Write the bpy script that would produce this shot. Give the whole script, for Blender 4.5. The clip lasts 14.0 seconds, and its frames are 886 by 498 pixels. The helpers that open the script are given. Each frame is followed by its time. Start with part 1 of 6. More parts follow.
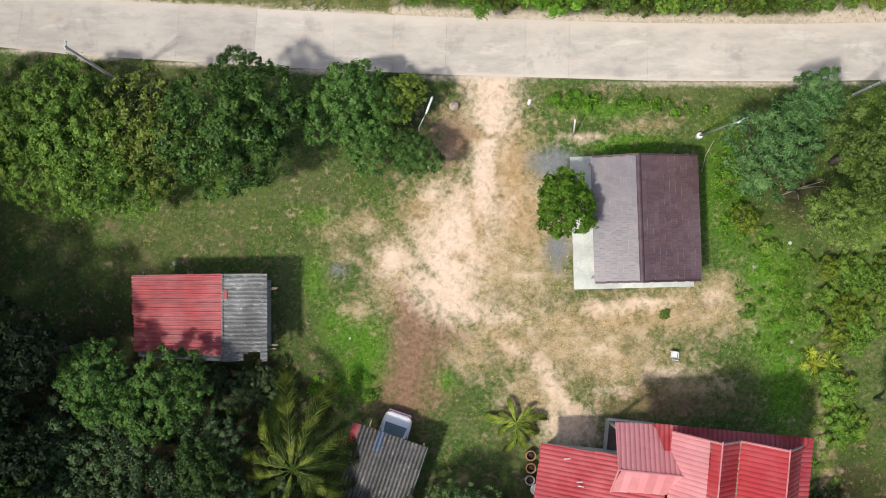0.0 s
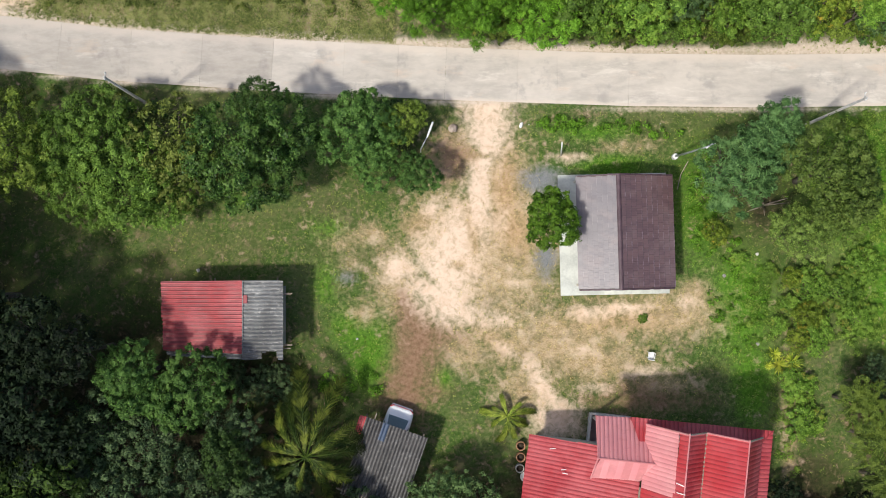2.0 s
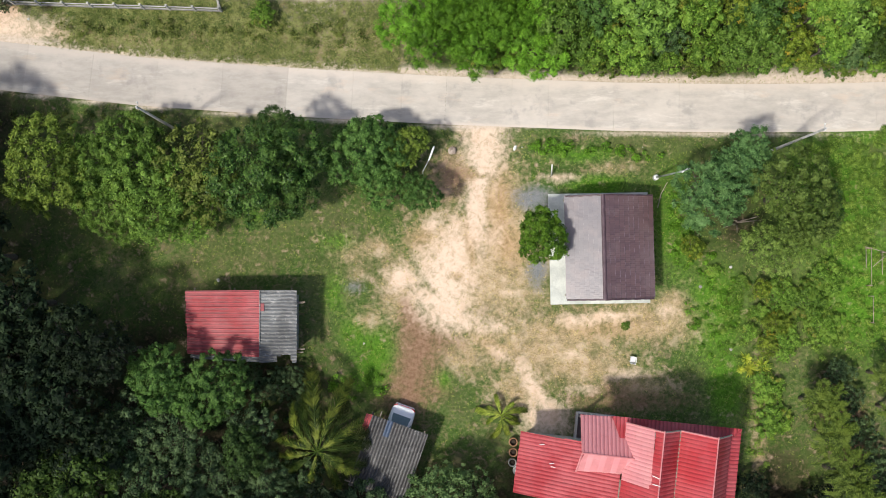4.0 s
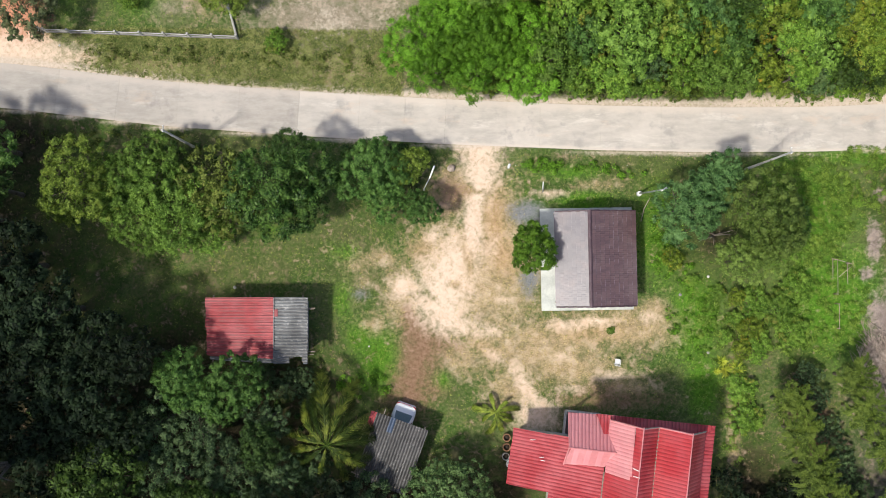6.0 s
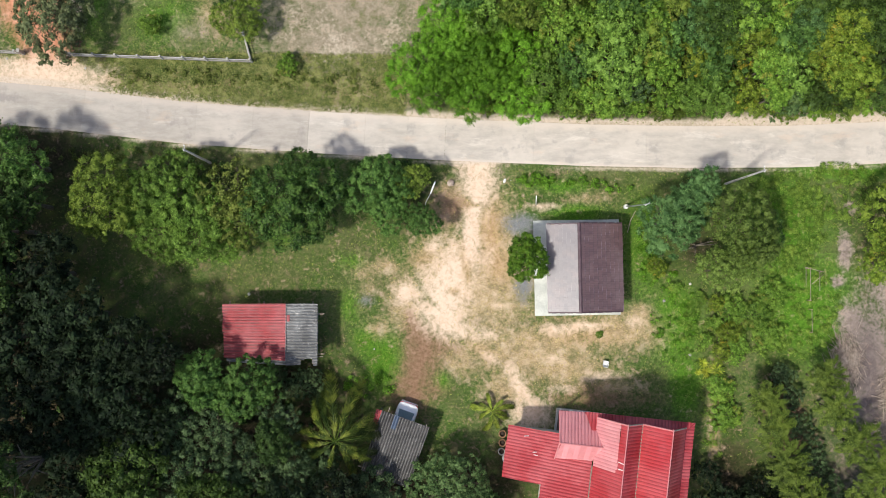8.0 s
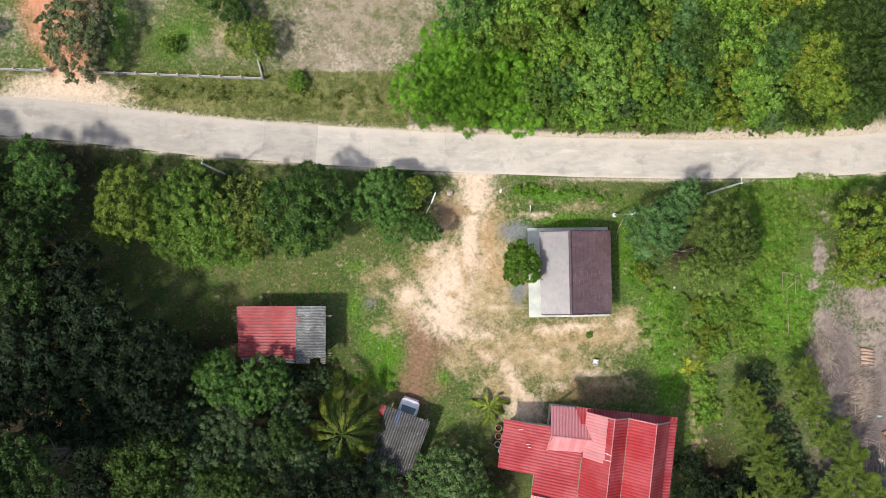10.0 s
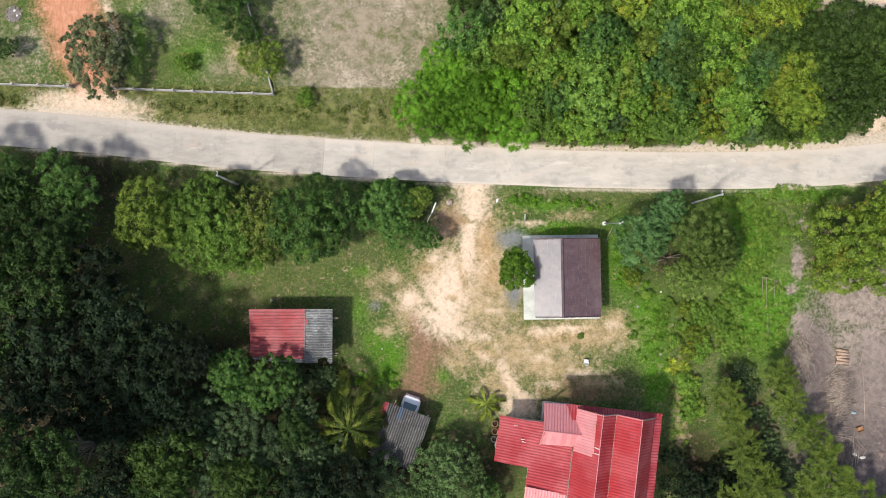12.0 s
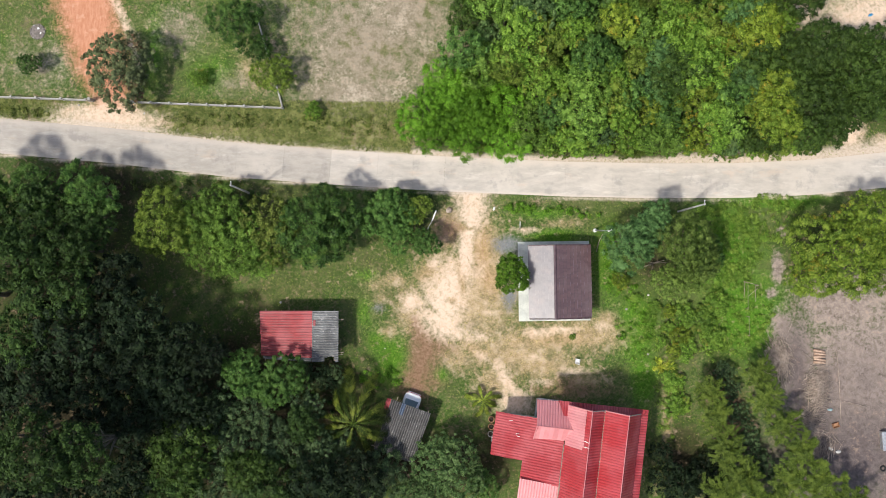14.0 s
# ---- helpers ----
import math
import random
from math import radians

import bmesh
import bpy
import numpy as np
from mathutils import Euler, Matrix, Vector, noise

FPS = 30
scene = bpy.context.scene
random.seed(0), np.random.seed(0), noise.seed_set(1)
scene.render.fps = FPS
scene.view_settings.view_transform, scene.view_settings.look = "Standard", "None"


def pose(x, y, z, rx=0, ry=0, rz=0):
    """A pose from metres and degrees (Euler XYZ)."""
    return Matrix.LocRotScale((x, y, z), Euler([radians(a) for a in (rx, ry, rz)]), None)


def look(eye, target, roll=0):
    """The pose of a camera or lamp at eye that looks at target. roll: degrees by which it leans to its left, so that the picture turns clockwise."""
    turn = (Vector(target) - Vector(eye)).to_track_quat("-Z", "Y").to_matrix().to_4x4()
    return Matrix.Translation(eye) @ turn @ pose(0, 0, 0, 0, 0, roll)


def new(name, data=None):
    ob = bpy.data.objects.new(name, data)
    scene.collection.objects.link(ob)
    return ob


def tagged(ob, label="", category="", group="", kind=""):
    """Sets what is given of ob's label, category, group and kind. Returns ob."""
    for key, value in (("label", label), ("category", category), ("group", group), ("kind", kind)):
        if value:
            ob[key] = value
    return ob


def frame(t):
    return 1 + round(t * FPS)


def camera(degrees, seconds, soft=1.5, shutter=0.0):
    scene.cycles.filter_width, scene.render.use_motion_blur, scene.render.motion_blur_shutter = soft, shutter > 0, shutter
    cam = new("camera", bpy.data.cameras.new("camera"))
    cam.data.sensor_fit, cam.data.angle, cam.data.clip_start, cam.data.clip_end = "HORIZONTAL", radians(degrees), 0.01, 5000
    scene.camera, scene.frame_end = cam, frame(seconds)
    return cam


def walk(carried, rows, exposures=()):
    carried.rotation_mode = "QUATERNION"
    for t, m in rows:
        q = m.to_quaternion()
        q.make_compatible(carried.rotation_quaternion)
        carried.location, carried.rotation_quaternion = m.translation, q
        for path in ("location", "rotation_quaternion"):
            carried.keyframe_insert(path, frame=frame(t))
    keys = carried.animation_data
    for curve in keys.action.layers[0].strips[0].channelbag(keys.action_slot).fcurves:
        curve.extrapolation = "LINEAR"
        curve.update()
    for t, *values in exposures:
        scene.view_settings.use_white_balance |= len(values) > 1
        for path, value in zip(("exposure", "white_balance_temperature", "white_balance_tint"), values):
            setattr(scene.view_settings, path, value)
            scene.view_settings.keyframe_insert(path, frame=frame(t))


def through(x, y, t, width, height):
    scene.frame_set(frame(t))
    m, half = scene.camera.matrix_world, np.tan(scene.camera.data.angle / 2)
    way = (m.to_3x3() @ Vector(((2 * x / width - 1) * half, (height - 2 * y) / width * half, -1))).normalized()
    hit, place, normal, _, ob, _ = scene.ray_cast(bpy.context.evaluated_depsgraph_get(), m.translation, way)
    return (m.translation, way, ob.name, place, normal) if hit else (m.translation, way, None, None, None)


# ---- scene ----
# A drone looks almost straight down and climbs from 60 m to 101 m.
cam = camera(50.0, 14.0, soft=0.95)
ROWS = [
    (0.0, 0.000, 0.000, 60.000, 2.401, 0.037, 0.000),
    (0.5, 0.003, 0.137, 61.522, 2.363, 0.038, 0.061),
    (1.0, 0.026, 0.283, 63.041, 2.325, 0.037, 0.122),
    (1.5, 0.045, 0.415, 64.567, 2.285, 0.035, 0.185),
    (2.0, 0.077, 0.571, 66.116, 2.248, 0.032, 0.248),
    (2.5, 0.094, 0.801, 67.643, 2.218, 0.030, 0.308),
    (3.0, 0.077, 1.038, 69.153, 2.191, 0.030, 0.363),
    (5.5, 0.123, 1.964, 76.661, 2.038, 0.017, 0.591),
    (6.0, 0.124, 2.196, 78.137, 2.015, 0.013, 0.617),
    (6.5, 0.115, 2.445, 79.575, 1.997, 0.007, 0.624),
    (7.0, 0.087, 2.628, 81.000, 1.976, 0.002, 0.622),
    (7.5, 0.087, 2.775, 82.448, 1.954, -0.004, 0.616),
    (8.0, 0.079, 2.929, 83.877, 1.936, -0.007, 0.612),
    (10.5, 0.071, 3.505, 90.943, 1.839, -0.012, 0.622),
    (11.0, 0.067, 3.626, 92.314, 1.823, -0.014, 0.633),
    (11.5, 0.066, 3.784, 93.663, 1.813, -0.015, 0.651),
    (12.0, 0.077, 3.932, 95.044, 1.803, -0.018, 0.674),
    (12.5, 0.078, 4.036, 96.433, 1.790, -0.019, 0.698),
    (13.0, 0.109, 4.150, 97.843, 1.778, -0.024, 0.724),
    (13.5, 0.102, 4.262, 99.257, 1.768, -0.022, 0.751),
    (14.0, 0.100, 4.394, 100.682, 1.760, -0.022, 0.779),
]
walk(cam, [(t, pose(x, y, z, rx, ry, rz)) for t, x, y, z, rx, ry, rz in ROWS], [(0.0, -0.13), (3.0, -0.07), (6.0, -0.03), (14.0, -0.02)])

# ---- world and sun ----
SUN_TO = Vector((-0.80, -0.60, 0.0)) * math.cos(radians(62)) + Vector((0, 0, math.sin(radians(62))))
world = bpy.data.worlds.new("sky")
scene.world = world
world.use_nodes = True
sky = world.node_tree.nodes.new("ShaderNodeTexSky")
sky.sky_type, sky.sun_disc = "NISHITA", False
sky.air_density, sky.dust_density = 1.0, 3.0
sky.sun_elevation, sky.sun_rotation = radians(62), math.atan2(SUN_TO.x, SUN_TO.y)
world.node_tree.links.new(sky.outputs[0], world.node_tree.nodes["Background"].inputs[0])
world.node_tree.nodes["Background"].inputs[1].default_value = 0.158
sun = new("sun", bpy.data.lights.new("sun", "SUN"))
sun.data.energy, sun.data.angle, sun.data.color = 3.6, radians(4.0), (1.0, 0.96, 0.87)
sun.matrix_world = look(SUN_TO * 300, (0, 0, 0))


# ---- material helpers ----
class Nodes:
    """A node material with short calls."""

    def __init__(self, name, rough=0.8, metal=0.0, spec=0.5):
        self.m = bpy.data.materials.new(name)
        self.m.use_nodes = True
        self.t = self.m.node_tree
        self.b = self.t.nodes["Principled BSDF"]
        self.b.inputs["Roughness"].default_value = rough
        self.b.inputs["Metallic"].default_value = metal
        self.b.inputs["Specular IOR Level"].default_value = spec
        self.pos = self.add("ShaderNodeNewGeometry").outputs["Position"]
        self.obj = self.add("ShaderNodeTexCoord").outputs["Object"]

    def add(self, kind):
        return self.t.nodes.new(kind)

    def link(self, a, b):
        if hasattr(a, "is_linked"):
            self.t.links.new(a, b)
        else:
            b.default_value = a

    def noise(self, scale, detail=4, rough=0.55, where=None, stretch=None, distort=0.0):
        n = self.add("ShaderNodeTexNoise")
        src = where or self.pos
        if stretch:
            mp = self.add("ShaderNodeMapping")
            mp.inputs["Scale"].default_value = stretch
            self.link(src, mp.inputs["Vector"])
            src = mp.outputs[0]
        self.link(src, n.inputs["Vector"])
        n.inputs["Scale"].default_value, n.inputs["Detail"].default_value = scale, detail
        n.inputs["Roughness"].default_value, n.inputs["Distortion"].default_value = rough, distort
        return n.outputs["Fac"]

    def span(self, v, a, b, c=0.0, d=1.0, smooth=True):
        n = self.add("ShaderNodeMapRange")
        n.interpolation_type = "SMOOTHSTEP" if smooth else "LINEAR"
        self.link(v, n.inputs[0])
        for i, x in enumerate((a, b, c, d)):
            n.inputs[1 + i].default_value = x
        return n.outputs[0]

    def math(self, op, a, b=0.0):
        n = self.add("ShaderNodeMath")
        n.operation = op
        self.link(a, n.inputs[0])
        self.link(b, n.inputs[1])
        return n.outputs[0]

    def mix(self, fac, a, b, blend="MIX"):
        n = self.add("ShaderNodeMix")
        n.data_type, n.blend_type = "RGBA", blend
        self.link(fac, n.inputs[0])
        for v, i in ((a, 6), (b, 7)):
            self.link((*v, 1.0) if isinstance(v, tuple) else v, n.inputs[i])
        return n.outputs[2]

    def attr(self, name):
        n = self.add("ShaderNodeAttribute")
        n.attribute_name = name
        return n.outputs["Fac"]

    def island(self):
        return self.add("ShaderNodeNewGeometry").outputs["Random Per Island"]

    def each(self):
        return self.add("ShaderNodeObjectInfo").outputs["Random"]

    def scale(self, colour, factor):
        n = self.add("ShaderNodeVectorMath")
        n.operation = "SCALE"
        self.link(colour, n.inputs[0])
        self.link(factor, n.inputs["Scale"])
        return n.outputs[0]

    def bump(self, height, strength=0.3, distance=0.02):
        n = self.add("ShaderNodeBump")
        n.inputs["Strength"].default_value, n.inputs["Distance"].default_value = strength, distance
        self.link(height, n.inputs["Height"])
        self.link(n.outputs[0], self.b.inputs["Normal"])

    def done(self, colour):
        self.link((*colour, 1.0) if isinstance(colour, tuple) else colour, self.b.inputs["Base Color"])
        return self.m


def plain(name, c1, c2, scale=3.0, rough=0.8, metal=0.0, bump=0.2, spec=0.4):
    """A surface that wanders between two colours at two scales, with a fine relief."""
    n = Nodes(name, rough, metal, spec)
    f = n.math("ADD", n.math("MULTIPLY", n.noise(scale, 5), 0.7), n.math("MULTIPLY", n.noise(scale * 9, 3), 0.3))
    n.bump(n.noise(scale * 12, 3), bump, 0.01)
    return n.done(n.mix(n.span(f, 0.35, 0.65), c1, c2))


def leaf_material(name, dark, mid, light, tip=None, tips=0.0, rough=0.52, through=0.14):
    n = Nodes(name, rough, 0.0, 0.16)
    dark, mid, light = [(c[0] * 1.1 * k, c[1] * 1.09 * k, c[2] * 0.74 * k) for c, k in ((dark, 0.80), (mid, 1.03), (light, 1.30))]
    r, o = n.island(), n.each()
    c = n.mix(n.span(r, 0.0, 0.5), dark, mid)
    c = n.mix(n.span(r, 0.55, 1.0), c, light)
    patch = n.noise(1.1, 2)
    c = n.mix(n.math("MULTIPLY", n.span(patch, 0.46, 0.66), 0.8), c, light)
    c = n.mix(n.math("MULTIPLY", n.span(n.noise(0.8, 2, where=n.obj), 0.54, 0.70), 0.4), c, dark)
    if tip:
        c = n.mix(n.math("MULTIPLY", n.span(n.noise(0.55, 3, where=n.obj), 0.60 - tips, 0.72 - tips), n.span(r, 0.25, 0.6)), c, tip)
    c = n.scale(c, n.span(o, 0.0, 1.0, 0.72, 1.26, False))
    out = n.t.nodes["Material Output"]
    tr, mx = n.add("ShaderNodeBsdfTranslucent"), n.add("ShaderNodeMixShader")
    n.link(c, tr.inputs["Color"])
    mx.inputs[0].default_value = through
    n.link(n.b.outputs[0], mx.inputs[1])
    n.link(tr.outputs[0], mx.inputs[2])
    n.link(mx.outputs[0], out.inputs["Surface"])
    return n.done(c)


def ground_material():
    n = Nodes("ground_soil_and_grass", 0.95, 0.0, 0.1)
    big, mid, fine, grit = n.noise(0.25, 4), n.noise(0.9, 5, 0.6), n.noise(4.0, 6, 0.72), n.noise(13.0, 4, 0.75)
    streak = n.noise(6.0, 4, 0.75, stretch=(1.0, 1.7, 1.0), distort=1.2)
    clump = n.noise(2.0, 7, 0.75, distort=0.5)
    speck = n.noise(30.0, 2, 0.6)

    def mask(name, soft=0.3, wobble=0.7, grain=0.8):
        w = n.math("MULTIPLY", n.math("SUBTRACT", mid, 0.5), wobble)
        w = n.math("ADD", w, n.math("MULTIPLY", n.math("SUBTRACT", fine, 0.5), grain))
        w = n.math("ADD", w, n.math("MULTIPLY", n.math("SUBTRACT", clump, 0.5), wobble))
        return n.span(n.math("ADD", n.attr(name), w), 0.5 - soft, 0.5 + soft)

    grass = n.mix(n.span(fine, 0.36, 0.64), (0.034, 0.076, 0.012), (0.076, 0.138, 0.028))
    grass = n.mix(n.math("MULTIPLY", n.span(big, 0.42, 0.62), 0.8), grass, n.mix(n.span(fine, 0.38, 0.62), (0.070, 0.106, 0.028), (0.136, 0.172, 0.060)))
    grass = n.mix(n.math("MULTIPLY", n.span(clump, 0.48, 0.62), 0.65), grass, n.mix(fine, (0.10, 0.098, 0.038), (0.21, 0.185, 0.090)))
    grass = n.mix(n.math("MULTIPLY", n.span(n.noise(0.55, 5, 0.65), 0.52, 0.66), 0.6), grass, (0.036, 0.062, 0.014))
    grass = n.mix(n.math("MULTIPLY", n.span(streak, 0.56, 0.72), 0.5), grass, (0.21, 0.205, 0.10))
    grass = n.mix(n.math("MULTIPLY", n.span(speck, 0.56, 0.72), 0.55), grass, (0.28, 0.265, 0.145))
    grass = n.mix(n.math("MULTIPLY", n.span(n.noise(0.13, 3), 0.44, 0.62), 0.4), grass, n.mix(clump, (0.048, 0.066, 0.018), (0.135, 0.142, 0.056)))
    grass = n.mix(n.math("MULTIPLY", n.span(n.noise(7.0, 3, 0.6), 0.60, 0.70), 0.45), grass, (0.27, 0.235, 0.13))
    grass = n.mix(n.math("MULTIPLY", n.span(n.noise(5.0, 3, 0.65), 0.58, 0.70), 0.6), grass, (0.030, 0.062, 0.010))
    bare = n.math("ADD", n.math("MULTIPLY", n.noise(0.33, 4, 0.6), 0.6), n.math("MULTIPLY", clump, 0.4))
    grass = n.mix(n.math("MULTIPLY", n.span(bare, 0.53, 0.62), 0.6), grass, n.mix(fine, (0.115, 0.092, 0.050), (0.25, 0.205, 0.125)))
    grass = n.mix(n.math("MULTIPLY", n.span(bare, 0.46, 0.38), 0.4), grass, n.mix(fine, (0.032, 0.082, 0.010), (0.085, 0.165, 0.024)))
    lush = n.mix(n.span(fine, 0.34, 0.64), (0.045, 0.125, 0.009), (0.105, 0.235, 0.022))
    # Dark tone for ground under trees: their shade painted into the grass.
    shaded_undergrowth = n.mix(n.span(fine, 0.35, 0.65), (0.026, 0.036, 0.011), (0.070, 0.086, 0.026))
    straw = n.mix(n.span(streak, 0.32, 0.62), (0.245, 0.175, 0.090), (0.520, 0.390, 0.225))
    straw = n.mix(n.math("MULTIPLY", n.span(mid, 0.48, 0.64), 0.6), straw, (0.66, 0.535, 0.385))
    straw = n.mix(n.span(grit, 0.34, 0.70), n.scale(straw, 0.82), n.mix(0.25, straw, (0.76, 0.61, 0.40)))
    straw = n.mix(n.math("MULTIPLY", n.span(n.noise(1.3, 6, 0.7), 0.53, 0.67), 0.6), straw, (0.135, 0.150, 0.040))
    straw = n.mix(n.math("MULTIPLY", n.span(n.noise(0.42, 5, 0.66, stretch=(1.0, 1.5, 1.0)), 0.50, 0.62), 0.65), straw, n.mix(n.span(fine, 0.36, 0.64), (0.135, 0.118, 0.055), (0.30, 0.245, 0.140)))
    sand = n.mix(n.span(clump, 0.28, 0.58), (0.56, 0.405, 0.280), (0.735, 0.575, 0.440))
    sand = n.mix(n.math("MULTIPLY", n.span(mid, 0.50, 0.70), 0.5), sand, (0.53, 0.365, 0.235))
    sand = n.mix(n.math("MULTIPLY", n.span(grit, 0.5, 0.7), 0.25), sand, (0.78, 0.65, 0.51))
    red = n.mix(n.span(fine, 0.3, 0.7), (0.190, 0.108, 0.068), (0.300, 0.178, 0.118))
    red = n.mix(n.math("MULTIPLY", n.span(speck, 0.6, 0.72), 0.3), red, (0.46, 0.35, 0.24))
    later = n.mix(n.span(n.noise(2.2, 5, 0.7, stretch=(1.6, 0.35, 1)), 0.3, 0.7), (0.45, 0.195, 0.108), (0.57, 0.285, 0.178))
    later = n.mix(n.math("MULTIPLY", n.span(mid, 0.52, 0.70), 0.45), later, (0.68, 0.42, 0.29))
    grey = n.mix(n.span(mid, 0.32, 0.66), (0.150, 0.116, 0.100), (0.285, 0.232, 0.198))
    grey = n.mix(n.math("MULTIPLY", n.span(clump, 0.40, 0.64), 0.65), grey, (0.42, 0.348, 0.300))
    grey = n.mix(n.math("MULTIPLY", n.span(n.noise(2.4, 6, 0.72), 0.60, 0.70), 0.6), grey, (0.15, 0.155, 0.065))
    grey = n.mix(n.math("MULTIPLY", n.span(speck, 0.58, 0.72), 0.35), grey, (0.58, 0.50, 0.40))
    wide = n.noise(0.16, 5, 0.6)
    tan = n.mix(n.span(n.math("ADD", n.math("MULTIPLY", mid, 0.6), n.math("MULTIPLY", fine, 0.4)), 0.36, 0.62), (0.220, 0.182, 0.128), (0.320, 0.272, 0.200))
    tan = n.mix(n.math("MULTIPLY", n.span(n.math("ADD", n.math("MULTIPLY", wide, 0.65), n.math("MULTIPLY", clump, 0.35)), 0.50, 0.62), 0.85), tan, n.mix(n.span(fine, 0.35, 0.65), (0.40, 0.335, 0.250), (0.56, 0.485, 0.385)))
    tan = n.mix(n.math("MULTIPLY", n.span(n.math("ADD", n.math("MULTIPLY", wide, 0.6), n.math("MULTIPLY", mid, 0.4)), 0.47, 0.38), 0.75), tan, n.mix(fine, (0.095, 0.105, 0.035), (0.20, 0.19, 0.085)))
    tan = n.mix(n.math("MULTIPLY", n.span(speck, 0.60, 0.72), 0.3), tan, (0.50, 0.44, 0.34))
    gravel = n.mix(n.span(speck, 0.40, 0.62), (0.13, 0.14, 0.145), (0.27, 0.28, 0.285))
    c = n.mix(mask("lush"), grass, lush)
    c = n.mix(mask("shaded_undergrowth", 0.4), c, shaded_undergrowth)
    c = n.mix(mask("straw", 0.42, 1.0, 0.55), c, straw)
    c = n.mix(mask("tan", 0.45, 0.9, 0.4), c, tan)
    c = n.mix(mask("grey", 0.25, 0.7, 0.9), c, grey)
    # Leaf litter, near-black so that it also holds painted tree shade.
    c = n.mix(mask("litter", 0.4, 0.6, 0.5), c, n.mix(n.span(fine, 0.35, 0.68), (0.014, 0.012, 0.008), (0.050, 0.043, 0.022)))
    c = n.mix(mask("ash", 0.45, 0.6, 0.4), c, n.mix(n.span(clump, 0.3, 0.66), (0.088, 0.070, 0.068), (0.168, 0.137, 0.131)))
    ochre = n.mix(n.span(clump, 0.34, 0.62), (0.33, 0.205, 0.105), (0.52, 0.35, 0.195))
    c = n.mix(n.math("MULTIPLY", mask("ochre", 0.5, 0.8, 0.4), 0.8), c, ochre)
    c = n.mix(n.math("MULTIPLY", mask("red", 0.5, 1.1, 0.5), 0.9), c, red)
    c = n.mix(mask("later", 0.25, 0.5, 0.5), c, later)
    c = n.mix(mask("gravel", 0.35), c, gravel)
    c = n.mix(mask("sand", 0.44, 0.85, 0.36), c, sand)
    c = n.mix(mask("dust", 0.45, 0.5, 0.4), c, n.mix(n.span(fine, 0.3, 0.7), (0.50, 0.405, 0.315), (0.64, 0.545, 0.445)))
    n.bump(n.math("ADD", n.math("MULTIPLY", clump, 0.6), n.math("MULTIPLY", grit, 0.4)), 0.6, 0.07)
    return n.done(c)


def concrete_material(name="weathered_concrete", tone=1.0):
    n = Nodes(name, 0.9, 0.0, 0.25)
    big, mid, fine = n.noise(0.22, 4, 0.6), n.noise(1.1, 5, 0.65, stretch=(0.6, 1.6, 1)), n.noise(14, 4, 0.7)
    c = n.mix(n.span(mid, 0.3, 0.7), (0.440, 0.402, 0.358), (0.552, 0.505, 0.448))
    c = n.mix(n.math("MULTIPLY", n.span(big, 0.45, 0.7), 0.6), c, (0.635, 0.575, 0.508))
    c = n.mix(n.math("MULTIPLY", n.span(n.noise(0.7, 6, 0.75, stretch=(0.3, 1.3, 1), distort=0.3), 0.55, 0.66), 0.45), c, (0.74, 0.69, 0.62))
    c = n.mix(n.math("MULTIPLY", n.span(n.noise(0.5, 5, 0.65), 0.53, 0.68), 0.6), c, (0.330, 0.305, 0.285))
    c = n.mix(n.math("MULTIPLY", n.span(n.noise(0.6, 5, 0.7, stretch=(0.35, 1, 1)), 0.56, 0.68), 0.55), c, (0.59, 0.48, 0.385))
    c = n.mix(n.math("MULTIPLY", fine, 0.15), c, (0.30, 0.28, 0.25))
    drift = n.math("ADD", n.attr("dust"), n.math("MULTIPLY", n.math("SUBTRACT", n.noise(1.6, 6, 0.7, stretch=(0.5, 1, 1)), 0.5), 1.1))
    c = n.mix(n.math("MULTIPLY", n.span(drift, 0.25, 0.85), 0.8), c, (0.60, 0.53, 0.460))
    c = n.scale(c, n.span(n.each(), 0, 1, 0.97 * tone, 1.03 * tone, False))
    n.bump(fine, 0.25, 0.01)
    return n.done(c)


def sheet_material(name, base, faded, rough=0.45, fade=0.5, spec=0.5, stain=(0.10, 0.05, 0.05), trough_dark=0.5, mottle=0.0, vary=0.05):
    n = Nodes(name, rough, 0.0, spec)
    a, b = n.noise(0.45, 4, 0.55), n.noise(3.0, 5, 0.7, stretch=(0.5, 1.6, 1.0))
    c = n.mix(n.math("MULTIPLY", n.span(a, 0.38, 0.65), fade), base, faded)
    c = n.mix(n.math("MULTIPLY", n.span(b, 0.56, 0.72), 0.35), c, stain)
    c = n.mix(n.math("MULTIPLY", n.span(n.noise(1.6, 4, 0.7, stretch=(0.35, 1.6, 1)), 0.56, 0.72), 0.3), c, faded)
    # Darker tone in the valleys between the ribs, broken up by noise.
    trough = n.math("MULTIPLY", n.span(n.attr("rise"), 0.45, 0.05), n.span(n.noise(1.1, 4, 0.6), 0.25, 0.6))
    c = n.mix(n.math("MULTIPLY", trough, trough_dark), c, stain)
    if mottle:
        blotch = n.noise(2.6, 6, 0.72, stretch=(0.8, 1.3, 1.0), distort=0.6)
        c = n.mix(n.math("MULTIPLY", n.span(blotch, 0.54, 0.66), mottle), c, (0.46, 0.45, 0.43))
        c = n.mix(n.math("MULTIPLY", n.span(blotch, 0.44, 0.34), mottle), c, stain)
    c = n.scale(c, n.span(n.each(), 0, 1, 1 - vary, 1 + vary, False))
    n.link(n.span(b, 0.3, 0.7, rough - 0.08, rough + 0.12), n.b.inputs["Roughness"])
    n.bump(n.noise(25, 2), 0.1, 0.004)
    return n.done(c)


